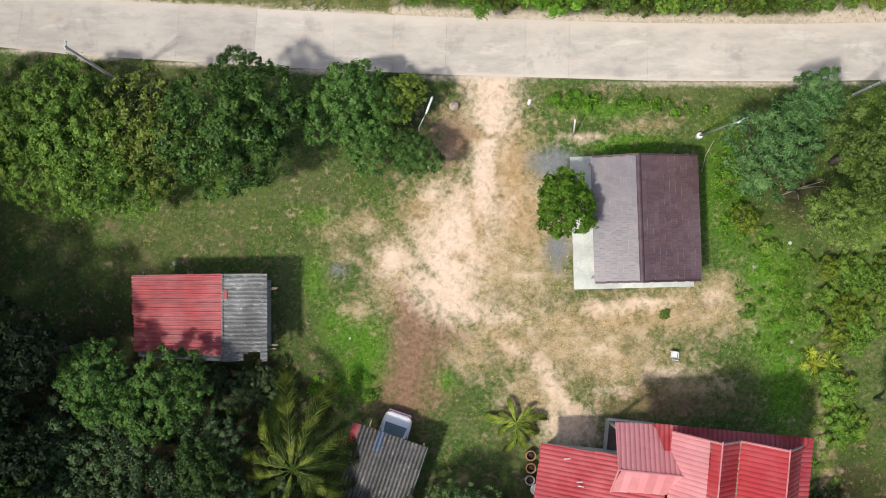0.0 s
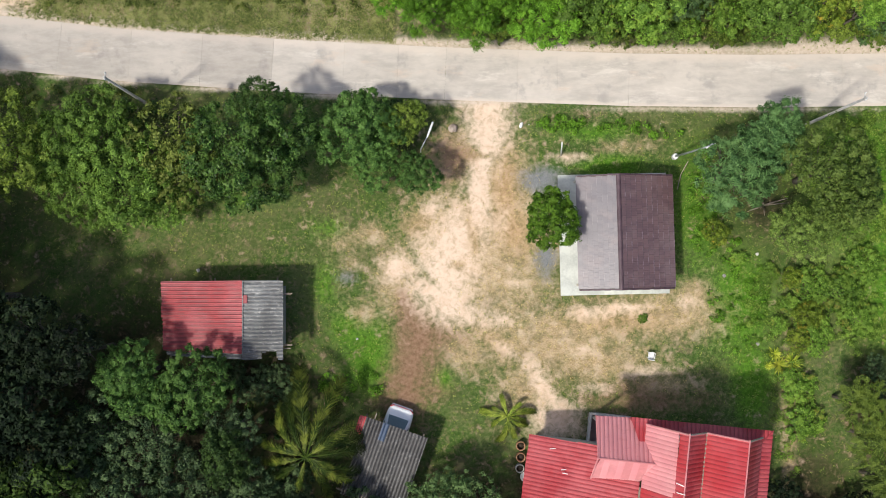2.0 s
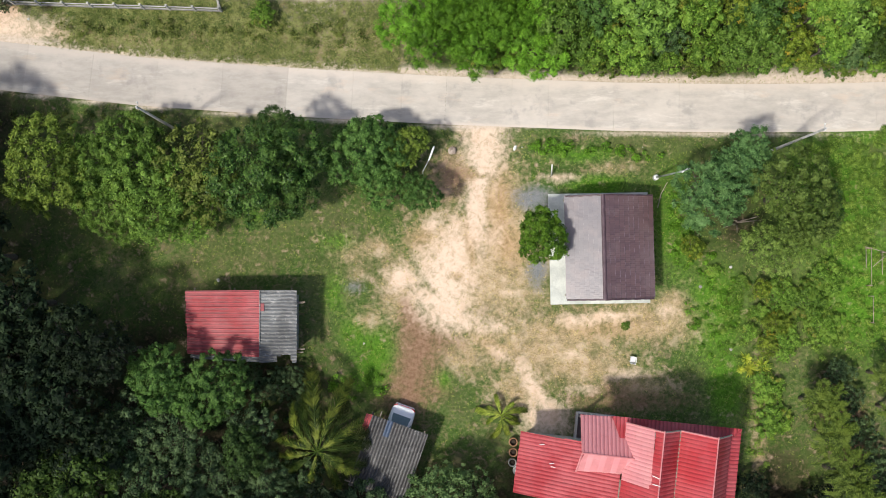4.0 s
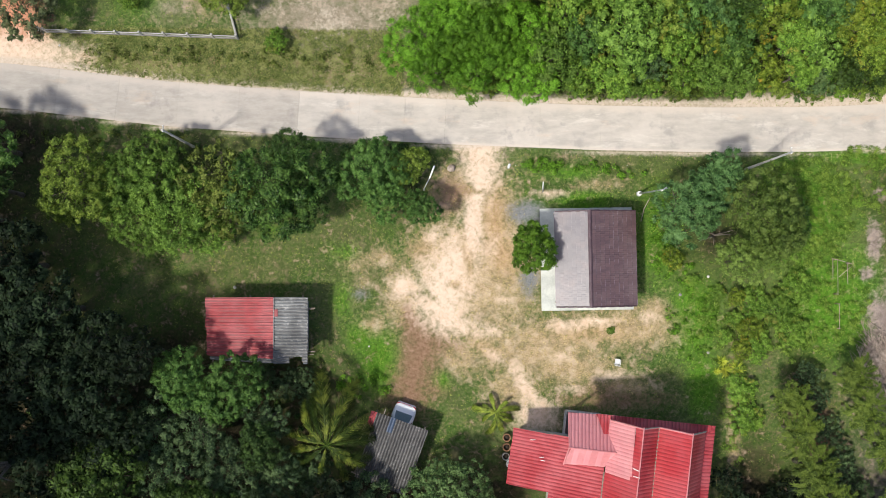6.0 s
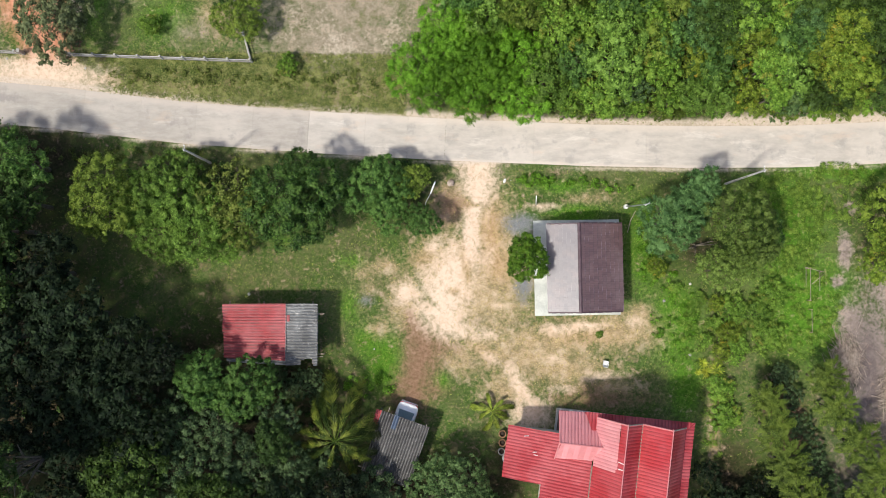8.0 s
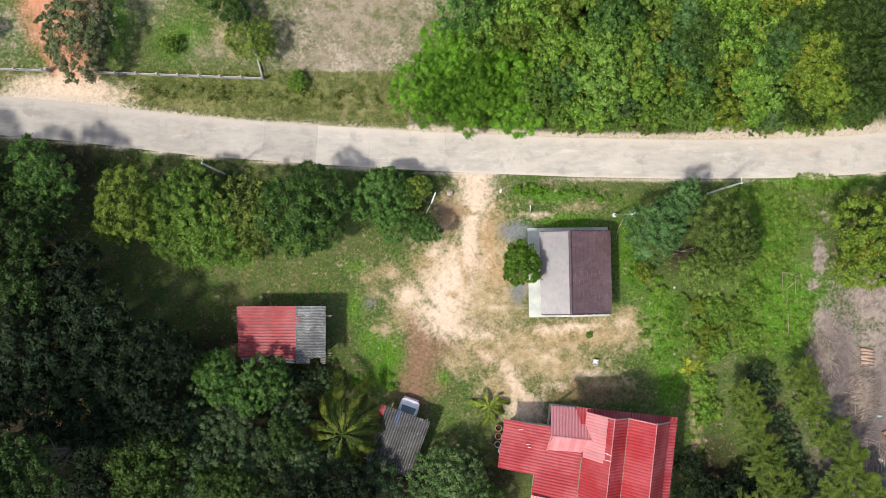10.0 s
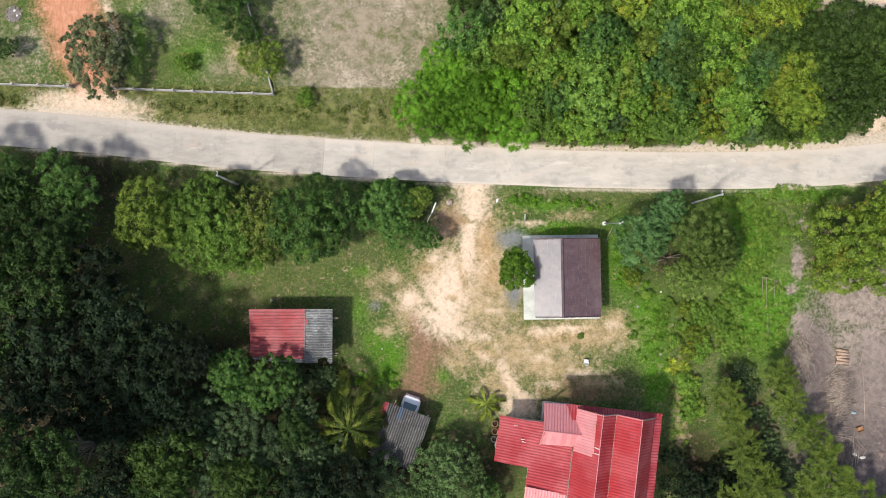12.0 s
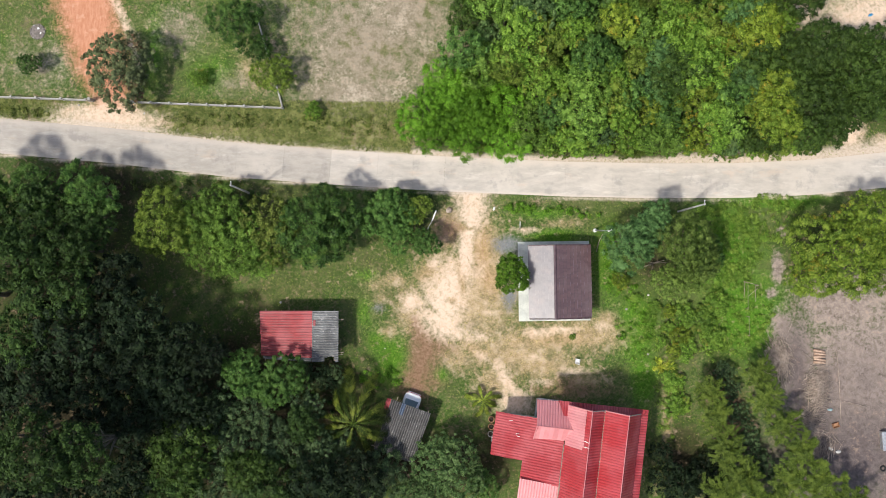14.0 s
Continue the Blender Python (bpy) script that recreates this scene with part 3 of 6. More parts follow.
def fields(X, Y):
    off = road_offset(X, Y)
    f = {}
    drive = band(X, Y, [(3.1, 14.0), (3.1, 11.2), (2.85, 9.0), (2.4, 6.6), (1.5, 4.6), (0.5, 2.6), (-0.1, 0.9), (0.4, -0.7)],
                 [1.75, 1.25, 0.85, 1.0, 1.6, 2.0, 2.1, 1.3])
    ruts = np.maximum(band(X, Y, [(1.6, 6.9), (1.75, 5.2), (2.2, 3.1)], [0.18, 0.42, 0.30]), top(X, Y, (0.9, 2.1, 0.8, 0.35, 20), (2.2, 9.9, 1.3, 0.35, -12), (3.4, 8.0, 0.25, 1.6), (-0.9, 1.0, 0.9, 0.3, -30)))
    f["sand"] = np.maximum(drive, top(X, Y, (10.2, -1.2, 1.9, 0.55, 0, 0.8), (7.6, -7.2, 0.9, 0.5, 0, 0.8), (6.9, -6.2, 0.7, 1.7, 25, 0.85), (10.6, -6.4, 1.5, 0.4, 0, 0.75),
                                      (16.9, -0.4, 0.9, 0.7, 0, 0.7), (14.0, -5.3, 1.9, 0.45, 8, 0.75), (7.9, -8.7, 1.6, 1.2), (-3.2, 1.8, 0.9, 0.9), (4.6, -3.9, 1.6, 0.4, -38, 0.7), (6.0, -4.9, 1.2, 0.4, -38, 0.75), (3.2, -1.8, 1.5, 1.0, 0, 0.6), (5.0, 1.0, 1.2, 1.6, 0, 0.5), (4.2, 5.2, 0.9, 2.0, 0, 0.55),
                                      (1.6, -1.4, 1.6, 0.9, 0, 0.8), (8.7, 9.6, 1.2, 0.25), (9.6, -3.7, 1.4, 0.5, -15, 0.6), (-0.6, 6.0, 1.0, 0.8, 30, 0.8), (4.0, -1.6, 1.4, 0.6, -20, 0.7)))
    f["sand"] = np.maximum(f["sand"], top(X, Y, (12.6, -0.9, 1.5, 0.3), (-1.4, 0.7, 1.1, 0.6, 20, 0.85)))
    f["sand"] = np.clip(f["sand"], 0, 1) - 0.55 * np.clip(2 * ruts - 0.6, 0, 1)
    f["ochre"] = top(X, Y, (4.3, 7.2, 0.9, 2.6, 0, 0.95), (4.9, 4.6, 1.2, 1.8, 20, 0.9), (2.1, 5.0, 0.8, 2.2, 0, 0.9), (1.0, 2.0, 1.2, 0.8, 0, 0.85), (-1.6, 5.0, 1.6, 1.0, 20, 0.7), (12.0, -1.8, 5.0, 1.2, 0, 0.62), (3.5, -3.0, 3.0, 1.0, -30, 0.6), (2.5, 9.6, 1.4, 0.7, 0, 0.8))
    shoulder = np.where(off > 0, 1 - 0.5 * np.abs(off - 2.05) / 0.36, 0.85 - 0.5 * np.abs(off + 1.95) / 0.15)
    far_shoulder = np.where((off > 0) & (X > 24), 1 - 0.5 * np.abs(off - 2.2) / 0.7, 0)
    ne = top(X, Y, (45.5, 32.5, 5.0, 3.2), (38.5, 33.5, 2.0, 1.5), (45.6, 28.6, 1.0, 1.6), (43.4, 20.2, 1.2, 1.7), (47.5, 19.0, 2.0, 1.0))
    f["sand"] = np.maximum(f["sand"], ne)
    f["dust"] = np.maximum(shoulder, far_shoulder)
    f["straw"] = top(X, Y, (-5.6, -1.2, 1.6, 1.3, 0, 0.72), (1.8, -4.0, 2.0, 1.5, -30, 0.9), (-6.5, 3.6, 2.2, 1.0, 10, 0.7), (3.4, 2.4, 4.4, 4.4), (7.6, -3.2, 5.6, 2.4), (15.4, -1.4, 3.6, 1.5), (4.3, 6.6, 2.0, 3.6), (10.5, -4.6, 3.8, 1.5), (0.2, 4.5, 2.6, 2.5), (-3.2, 1.2, 1.4, 2.2), (-4.8, 4.2, 1.4, 0.9, 0, 0.85),
                     (13.0, 10.4, 3.4, 0.7, 0, 0.65), (0.9, 9.6, 1.6, 1.9), (-6.4, 2.4, 1.7, 1.5, 0, 0.6), (17.4, 0.0, 1.1, 1.0), (14.5, -6.0, 4.0, 1.0, 0, 0.8), (6.0, -6.4, 2.0, 1.6), (24.0, -9.6, 0.5, 5.5, 0, 0.9),
                     (-20.5, 26.3, 1.4, 2.4, 20, 0.8), (-24.0, 20.0, 9.0, 1.1, -4, 0.75), (-8.0, 20.0, 6.5, 1.6, 0, 0.8))
    f["red"] = np.maximum(band(X, Y, [(-2.75, -0.2), (-2.2, -1.6), (-1.5, -3.2), (-2.1, -4.9), (-2.6, -7.4)], [0.5, 1.0, 1.5, 1.45, 1.5]),
                          top(X, Y, (-0.7, -2.6, 1.8, 1.0, -20, 0.95), (-0.6, -6.6, 1.4, 1.0, 0, 0.7), (0.6, 9.5, 1.3, 1.4, 0, 0.9), (14.2, -7.3, 4.4, 0.8, 0, 0.85), (13.0, -6.4, 2.4, 0.8, 0, 0.7), (29.8, -8.0, 1.8, 1.6, 0, 0.8), (31.0, -10.6, 1.6, 1.0, 0, 0.9)))
    f["later"] = np.maximum(band(X, Y, [(-42, 60), (-38.6, 34), (-37.0, 27.5), (-35.3, 22.8)], [3.2, 3.2, 2.6, 1.7]), top(X, Y, (-35.4, 22.2, 2.6, 1.3, -4, 0.9)))
    f["sand"] = np.maximum(f["sand"], np.maximum(top(X, Y, (-35.7, 20.9, 5.6, 1.5, -4, 1.0)), band(X, Y, [(-36.5, 36), (-33.6, 30), (-32.6, 26.5)], [0.45, 0.4, 0.3]) * 0.72))
    f["tan"] = top(X, Y, (-8.5, 29.0, 7.0, 6.4), (-9.5, 24.0, 6.0, 2.0), (-4.5, 33.0, 5.0, 5.0), (-8.0, 40.0, 9.0, 8.0), (-43.5, 26.5, 5.5, 4.0, 0, 0.62), (-28.5, 30.5, 4.0, 3.5, 0, 0.62), (-22.5, 25.0, 3.0, 2.0, 0, 0.62))
    f["grey"] = np.maximum.reduce([top(X, Y, (44.0, -6.0, 6.2, 9.5), (42.5, 2.0, 4.8, 3.0), (50.0, -6.0, 9.0, 14.0), (36.3, -0.5, 1.2, 2.0, 20), (37.8, -4.5, 2.0, 5.0)),
                                   top(X, Y, (35.6, 6.0, 0.6, 1.6), (34.9, 3.2, 0.6, 0.5), (36.0, 9.8, 0.5, 0.5))])
    f["ash"] = top(X, Y, (40.0, -11.5, 3.6, 5.0, 0, 0.95), (37.6, -5.0, 1.6, 6.0, 0, 0.9), (46.0, -14.0, 6.0, 4.0, 0, 0.9), (42.0, -5.5, 2.0, 5.0, 0, 0.6), (45.0, -6.0, 6.0, 7.0, 0, 0.55), (44.0, -14.0, 8.0, 6.0, 0, 1.0))
    # Leaf litter of the wood, and shade painted below palm, shed and hedges.
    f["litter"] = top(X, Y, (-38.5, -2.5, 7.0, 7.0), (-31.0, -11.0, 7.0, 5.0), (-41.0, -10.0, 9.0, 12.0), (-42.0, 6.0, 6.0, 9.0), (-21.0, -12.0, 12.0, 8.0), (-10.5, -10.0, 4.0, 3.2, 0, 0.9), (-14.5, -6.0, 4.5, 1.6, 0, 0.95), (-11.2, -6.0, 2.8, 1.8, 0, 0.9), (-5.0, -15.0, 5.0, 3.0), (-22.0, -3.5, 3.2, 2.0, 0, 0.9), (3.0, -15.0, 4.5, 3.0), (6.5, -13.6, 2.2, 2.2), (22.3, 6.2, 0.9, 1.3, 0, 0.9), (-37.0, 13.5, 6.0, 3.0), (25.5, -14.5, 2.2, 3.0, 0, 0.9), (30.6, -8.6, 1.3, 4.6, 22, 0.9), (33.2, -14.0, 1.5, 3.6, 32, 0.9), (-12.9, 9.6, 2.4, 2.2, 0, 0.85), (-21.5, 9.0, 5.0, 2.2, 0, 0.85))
    f["gravel"] = top(X, Y, (6.9, 8.0, 1.5, 0.9, 0, 0.95), (7.2, 2.5, 0.8, 1.4, 0, 0.9), (-6.6, 1.2, 1.2, 0.7, 0, 0.65))
    f["lush"] = top(X, Y, (-5.1, -4.4, 1.7, 2.5), (-6.6, -2.4, 1.4, 1.6, 0, 0.9), (0.1, -5.9, 0.9, 1.0, 0, 0.85), (5.6, -2.1, 0.6, 0.5, 0, 0.8), (8.8, -4.4, 0.4, 0.7, 0, 0.75), (-8.2, 0.6, 1.6, 2.4, 0, 0.72), (10.5, 11.4, 3.4, 0.8, 0, 0.78), (18.0, 6.5, 2.0, 4.0), (20.8, -0.5, 2.0, 4.0), (21.5, -6.0, 1.4, 3.0), (29.0, 8.0, 4.6, 4.5), (-25.0, 26.0, 4.0, 3.0, 0, 0.7), (-8.0, 4.6, 2.4, 1.6, 0, 0.62), (-13.5, 6.6, 3.4, 1.2, 0, 0.66), (32.0, 1.0, 4.0, 5.0), (12.0, 9.0, 2.4, 0.8), (-31.0, 28.5, 1.6, 6.0, 0, 0.7), (36.0, 13.2, 5.0, 1.0))
    # Where the trees' shade is painted into the ground colour.
    f["shaded_undergrowth"] = top(X, Y, (-36.0, -1.0, 7.0, 8.0), (-22.5, -10.0, 12.0, 8.0), (-40.0, -12.0, 10.0, 10.0), (-38.0, 10.0, 6.0, 6.0), (30.0, -6.5, 1.6, 3.6, 0, 0.9), (25.5, -14.0, 2.6, 3.6), (20.0, 21.5, 22.0, 4.5),
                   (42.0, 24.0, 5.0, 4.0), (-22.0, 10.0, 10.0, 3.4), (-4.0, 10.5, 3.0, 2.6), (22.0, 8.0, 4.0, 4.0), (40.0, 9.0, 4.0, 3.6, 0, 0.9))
    on_road = np.abs(off) < ROAD_HALF
    for k in f:
        f[k] = np.clip(f[k], 0, 1)
    f["road"] = on_road * 1.0
    return f


def spread(lo, hi, step, far):
    """Even steps from lo to hi, then ever longer ones out to far on both sides."""
    mid, out, d = list(np.arange(lo, hi + 1e-6, step)), [], step
    reach = 0.0
    while reach < far:
        d *= 1.35
        reach += d
        out.append(reach)
    return np.array([lo - o for o in reversed(out)] + mid + [mid[-1] + o for o in out])


def build_ground():
    xs, ys = spread(-54, 54, 0.42, 2600), spread(-26, 42, 0.42, 2600)
    X, Y = np.meshgrid(xs, ys)
    f = fields(X, Y)
    rng = np.random.default_rng(4)
    Z = 0.035 * np.sin(X * 0.41 + 1.3 * np.sin(Y * 0.23)) * np.sin(Y * 0.37 + 0.6) + rng.normal(0, 0.008, X.shape) - 0.02
    Z = np.where(np.hypot(X / 54, Y / 42) > 1.3, 0.0, Z)
    under = np.clip(1 - (np.abs(road_offset(X, Y)) - ROAD_HALF + 0.3) / 0.3, 0, 1)
    Z -= 0.10 * under
    edge = np.exp(-((np.abs(road_offset(X, Y)) - 1.95) / 0.28) ** 2)
    wave = 0.5 * np.sin(X * 1.9 + np.sin(X * 0.7) * 2) + 0.5 * np.sin(X * 4.3 + 1.7 * np.sin(X * 1.1)) + rng.normal(0, 0.4, X.shape)
    Z = Z * (1 - edge) + edge * (0.028 + 0.022 * wave)
    nx, ny = len(xs), len(ys)
    i = (np.arange(ny - 1)[:, None] * nx + np.arange(nx - 1)).ravel()
    tris = np.concatenate([np.stack([i, i + 1, i + nx + 1], 1), np.stack([i, i + nx + 1, i + nx], 1)])
    me = tri_mesh("ground", np.stack([X, Y, Z], -1).reshape(-1, 3), tris, GROUND)
    for k in ("sand", "straw", "red", "later", "grey", "gravel", "lush", "shaded_undergrowth", "ash", "litter", "dust", "tan", "ochre"):
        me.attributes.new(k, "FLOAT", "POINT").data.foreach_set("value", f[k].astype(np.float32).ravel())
    tagged(new("ground", me), "grassy yard with bare sand, straw and red earth", "ground", kind="structure")


build_ground()


def build_road():
    road = tagged(new("road"), "pale concrete village road with dusty edges", "road", kind="structure")
    xs, ys = zip(*ROAD_LINE)
    starts = [-62, -57, -52, -47, -42, -37, -32, -27, -22, -17, -12, -7, -3.2, 0.15, 5.2, 8.0, 13.0, 18.0, 23.0, 28.0, 33.0, 38.0, 43.0, 48.0, 53.0, 58.0]
    rng = random.Random(3)
    strips = [(a, b, lo, hi) for a, b in zip(starts, starts[1:]) for lo, hi in ((-ROAD_HALF, -1.102), (-1.098, ROAD_HALF))]
    for a, b, lo, hi in strips:
        a, b = a + 0.004, b - 0.004
        n, vs, fs, dust = 5, [], [], []
        outer = -1 if lo < -1.5 else 1
        across = [lo, lo + 0.02, (lo + 0.3 if outer < 0 else hi - 1.1), (lo + 0.6 if outer < 0 else hi - 0.4), hi - 0.02, hi]
        for i in range(n):
            x = a + (b - a) * i / (n - 1)
            y = float(np.interp(x, xs, ys))
            s = float(np.interp(x + 1, xs, ys) - np.interp(x - 1, xs, ys)) / 2
            for o in across:
                low = 0.004 if o in (lo, hi) else 0.0
                vs.append((x - s * o, y + o, 0.045 - low))
                dust.append(max(0.0, 0.95 - (ROAD_HALF - abs(o)) / (0.45 if o < 0 else 1.2)))
            vs += [(x - s * lo, y + lo, -0.14), (x - s * hi, y + hi, -0.14)]
            dust += [0.0, 0.0]
        for i in range(n - 1):
            p, q = i * 8, (i + 1) * 8
            fs += [(p + k, q + k, q + k + 1, p + k + 1) for k in range(5)] + [(p + 6, q + 6, q, p), (p + 5, q + 5, q + 7, p + 7)]
        fs += [(0, 1, 2, 3, 4, 5, 7, 6), tuple((n - 1) * 8 + k for k in (6, 7, 5, 4, 3, 2, 1, 0))]
        slab = mesh_of("slab", vs, fs, CONCRETE if a > -16 else GREYER_CONCRETE if a > -33 else OLD_CONCRETE)
        slab.attributes.new("dust", "FLOAT", "POINT").data.foreach_set("value", dust)
        part("slab", slab, road, pose(0, 0, rng.uniform(-0.003, 0.003)))
    far_vs, far_fs = [], []
    for x0, x1 in ((-2500, -62), (58, 2500)):
        k = len(far_vs)
        for x in np.linspace(x0, x1, 30):
            y = float(np.interp(x, xs, ys))
            far_vs += [(x, y - ROAD_HALF, 0.04), (x, y + ROAD_HALF, 0.04)]
        far_fs += [(k + 2 * i, k + 2 * i + 2, k + 2 * i + 3, k + 2 * i + 1) for i in range(29)]
    part("far_stretch", mesh_of("far_stretch", far_vs, far_fs, CONCRETE), road)


build_road()


# ---- houses ----
def wall_ring(parent, x0, y0, x1, y1, h, material, z=0.0, t=0.15):
    """Four walls with thickness round a plan."""
    for sx, sy, cx, cy in ((x1 - x0, t, (x0 + x1) / 2, y0 + t / 2), (x1 - x0, t, (x0 + x1) / 2, y1 - t / 2),
                           (t, y1 - y0 - 2 * t, x0 + t / 2, (y0 + y1) / 2), (t, y1 - y0 - 2 * t, x1 - t / 2, (y0 + y1) / 2)):
        part("wall", box("wall", sx, sy, h, material, 0.0), parent, pose(cx, cy, z))


def tiled_house():
    """A small house with a two-sided tiled roof, on a pale slab."""
    turn = -1.7
    house = thing("house", pose(8.0, 8.45, 0, 0, 0, turn) @ pose(0, 0, 0, 0, 0, 3.2), "small house with brown tiled gable roof, coloured paler on the sunlit slope", "house")
    part("floor_slab", box("floor_slab", 7.55, 8.4, 0.16, PATIO, 0.02, pose(3.775, -4.3, 0)), house, label="pale concrete slab with a terrace")
    wall_ring(house, 1.9, -8.0, 6.7, -0.6, 2.75, WALL, 0.16)
    west, ridge, east, n, s = 0.82, 3.42, 7.2, -0.62, -8.12
    zr = 4.4
    low = {west: 3.55, east: 3.05}
    for x in (1.15,):
        for y in (-0.6, -4.2, -7.8):
            part("porch_post", box("porch_post", 0.14, 0.14, 2.85, WALL, 0.01), house, pose(x, y, 0.16))
    part("gable_wall", mesh_of("gable_wall", [(1.9, -0.6, 2.9), (6.7, -0.6, 2.9), (3.42, -0.6, 4.2), (1.9, -0.75, 2.9), (6.7, -0.75, 2.9), (3.42, -0.75, 4.2)],
                               [(0, 1, 2), (5, 4, 3), (0, 3, 4, 1), (1, 4, 5, 2), (2, 5, 3, 0)], WALL), house)
    part("gable_wall", mesh_of("gable_wall", [(1.9, -7.85, 2.9), (6.7, -7.85, 2.9), (3.42, -7.85, 4.2), (1.9, -8.0, 2.9), (6.7, -8.0, 2.9), (3.42, -8.0, 4.2)],
                               [(0, 1, 2), (5, 4, 3), (0, 3, 4, 1), (1, 4, 5, 2), (2, 5, 3, 0)], WALL), house)
    rng = random.Random(8)
    for eave, label in ((west, "roof slope coloured pale mauve grey to carry its sheen"), (east, "dark brown roof slope")):
        ze = low[eave]
        run, rise = abs(ridge - eave), zr - ze
        length, side = math.hypot(run, rise), 1 if eave > ridge else -1
        pitch = math.degrees(math.atan2(rise, run))
        deck = from_bm("roof_slope", box_bm(length, n - s, 0.06), TIMBER)
        frame_m = pose((ridge + eave) / 2, (n + s) / 2, (zr + ze) / 2 - 0.09, 0, pitch * side, 0)
        slope = part("roof_slope", deck, house, frame_m, label)
        courses, across = (8 if eave < ridge else 10), 25
        step, wide = length / courses, (n - s) / across
        bm = bmesh.new()
        tl, tw = step + 0.07, wide - 0.002
        crest = 0.006 if eave < ridge else 0.018
        prof = [(-tw / 2, 0.004), (-tw / 2 + 0.02, crest), (-tw / 2 + 0.06, crest), (-tw / 2 + 0.085, 0.006), (tw / 6, 0.006), (tw / 2 - 0.006, 0.006), (tw / 2, 0.004)]
        rows = []
        for x in (-tl / 2, tl / 2):
            rows.append([bm.verts.new((x, y, z)) for y, z in prof])
            rows.append([bm.verts.new((x, y, z - 0.045)) for y, z in prof])
        for i in range(6):
            bm.faces.new((rows[0][i], rows[0][i + 1], rows[2][i + 1], rows[2][i]))
            bm.faces.new((rows[1][i + 1], rows[1][i], rows[3][i], rows[3][i + 1]))
            bm.faces.new((rows[2][i], rows[2][i + 1], rows[3][i + 1], rows[3][i]))
            bm.faces.new((rows[0][i + 1], rows[0][i], rows[1][i], rows[1][i + 1]))
        tile = from_bm("tile", bm, SHEEN_TILE if eave < ridge else TILE)
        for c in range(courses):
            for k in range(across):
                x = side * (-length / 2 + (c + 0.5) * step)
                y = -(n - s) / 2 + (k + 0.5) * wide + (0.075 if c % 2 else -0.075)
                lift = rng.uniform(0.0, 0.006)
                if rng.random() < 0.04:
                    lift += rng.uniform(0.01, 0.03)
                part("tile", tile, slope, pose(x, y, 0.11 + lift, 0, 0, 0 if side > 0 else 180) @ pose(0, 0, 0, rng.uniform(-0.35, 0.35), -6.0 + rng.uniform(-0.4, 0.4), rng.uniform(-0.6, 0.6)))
    vs, fs = [], []
    for y in np.linspace(n + 0.03, s - 0.03, 28):
        for k in range(7):
            w = math.pi * k / 6
            vs.append((ridge + 0.15 * math.cos(w), y, zr + 0.02 + 0.09 * math.sin(w) + 0.012 * (int(y * 3) % 2)))
    for i in range(27):
        fs += [(i * 7 + k, (i + 1) * 7 + k, (i + 1) * 7 + k + 1, i * 7 + k + 1) for k in range(6)]
    part("ridge_cap", mesh_of("ridge_cap", vs, fs, RIDGE), house)
    for y in (n + 0.05, s - 0.05):
        for a, b in ((west, ridge), (ridge, east)):
            za, zb = (low[west], zr) if a == west else (zr, low[east])
            inner = y - 0.09 if y > -1 else y + 0.09
            out = [(x, yy, z + dz) for x, z in ((a, za), (b, zb)) for yy in (y, inner) for dz in (-0.10, 0.115)]
            part("verge_board", mesh_of("verge_board", out, [(0, 1, 3, 2), (4, 6, 7, 5), (0, 4, 5, 1), (2, 3, 7, 6), (1, 5, 7, 3), (0, 2, 6, 4)], RIDGE), house)


tiled_house()


def shed():
    """A shed under red metal sheets and old grey cement sheets."""
    z = 3.6
    o = thing("shed", pose(-18.49, 0.81, 0, 0, 0, 0.6), "low shed under red metal sheets and grey corrugated sheets", "shed")
    wall_ring(o, 0.5, -4.4, 7.6, -0.35, 2.7, BLOCK)
    for x in (0.5, 3.4, 7.55):
        part("rafter", box("rafter", 0.1, 5.3, 0.12, TIMBER, 0.0), o, pose(x, -2.45, 2.98))
    for y in (-0.85, -4.25):
        part("purlin", box("purlin", 8.6, 0.09, 0.1, TIMBER, 0.0), o, pose(4.25, y, 3.1))
    red = lambda x, y: z + 0.03 * x
    ribbed_roof(o, [(0.0, 0.0), (5.42, 0.03), (5.42, -4.78), (0.12, -4.55)], red, "y", RED_SHEET, 0.265, 0.085, 0.80, seed=5)
    ribbed_roof(o, [(5.35, 0.06), (8.02, 0.02), (8.02, -4.62), (5.35, -4.62)], lambda x, y: z + 0.16 - 0.05 * (x - 5.3), "y", GREY_SHEET, 0.247, 0.09, 0.99, "crest", seed=6)
    for x0, x1, y1 in ((5.35, 6.62, -5.14), (6.62, 6.9, -4.72), (7.55, 7.72, -4.95), (7.72, 8.02, -5.16)):
        ribbed_roof(o, [(x0, -4.58), (x1, -4.58), (x1, y1), (x0, y1 - 0.03)], lambda x, y: z + 0.14 - 0.05 * (x - 5.3), "y", GREY_SHEET, 0.247, 0.09, 0.99, "crest", seed=int(x0 * 9))
    ribbed_roof(o, [(0.35, -4.35), (5.3, -4.6), (5.3, -5.15), (0.35, -4.85)], lambda x, y: z - 0.10 + 0.03 * x, "y", GREY_SHEET, 0.247, 0.09, 0.9, "crest", seed=7)
    part("flashing", box("flashing", 0.07, 5.1, 0.025, GREY_SHEET, 0.005), o, pose(5.4, -2.55, z + 0.25))
    part("patch", box("patch", 0.26, 0.55, 0.03, RED_FRESH, 0.005), o, pose(5.58, -1.2, z + 0.225), "small red metal patch")
    for y in (-0.95, -4.5):
        v, f = tube([(7.2, y, 3.12), (8.45, y + 0.04, 3.13)], [0.05, 0.04], 6)
        part("rafter_end", mesh_of("rafter_end", v, f, TIMBER), o)


shed()


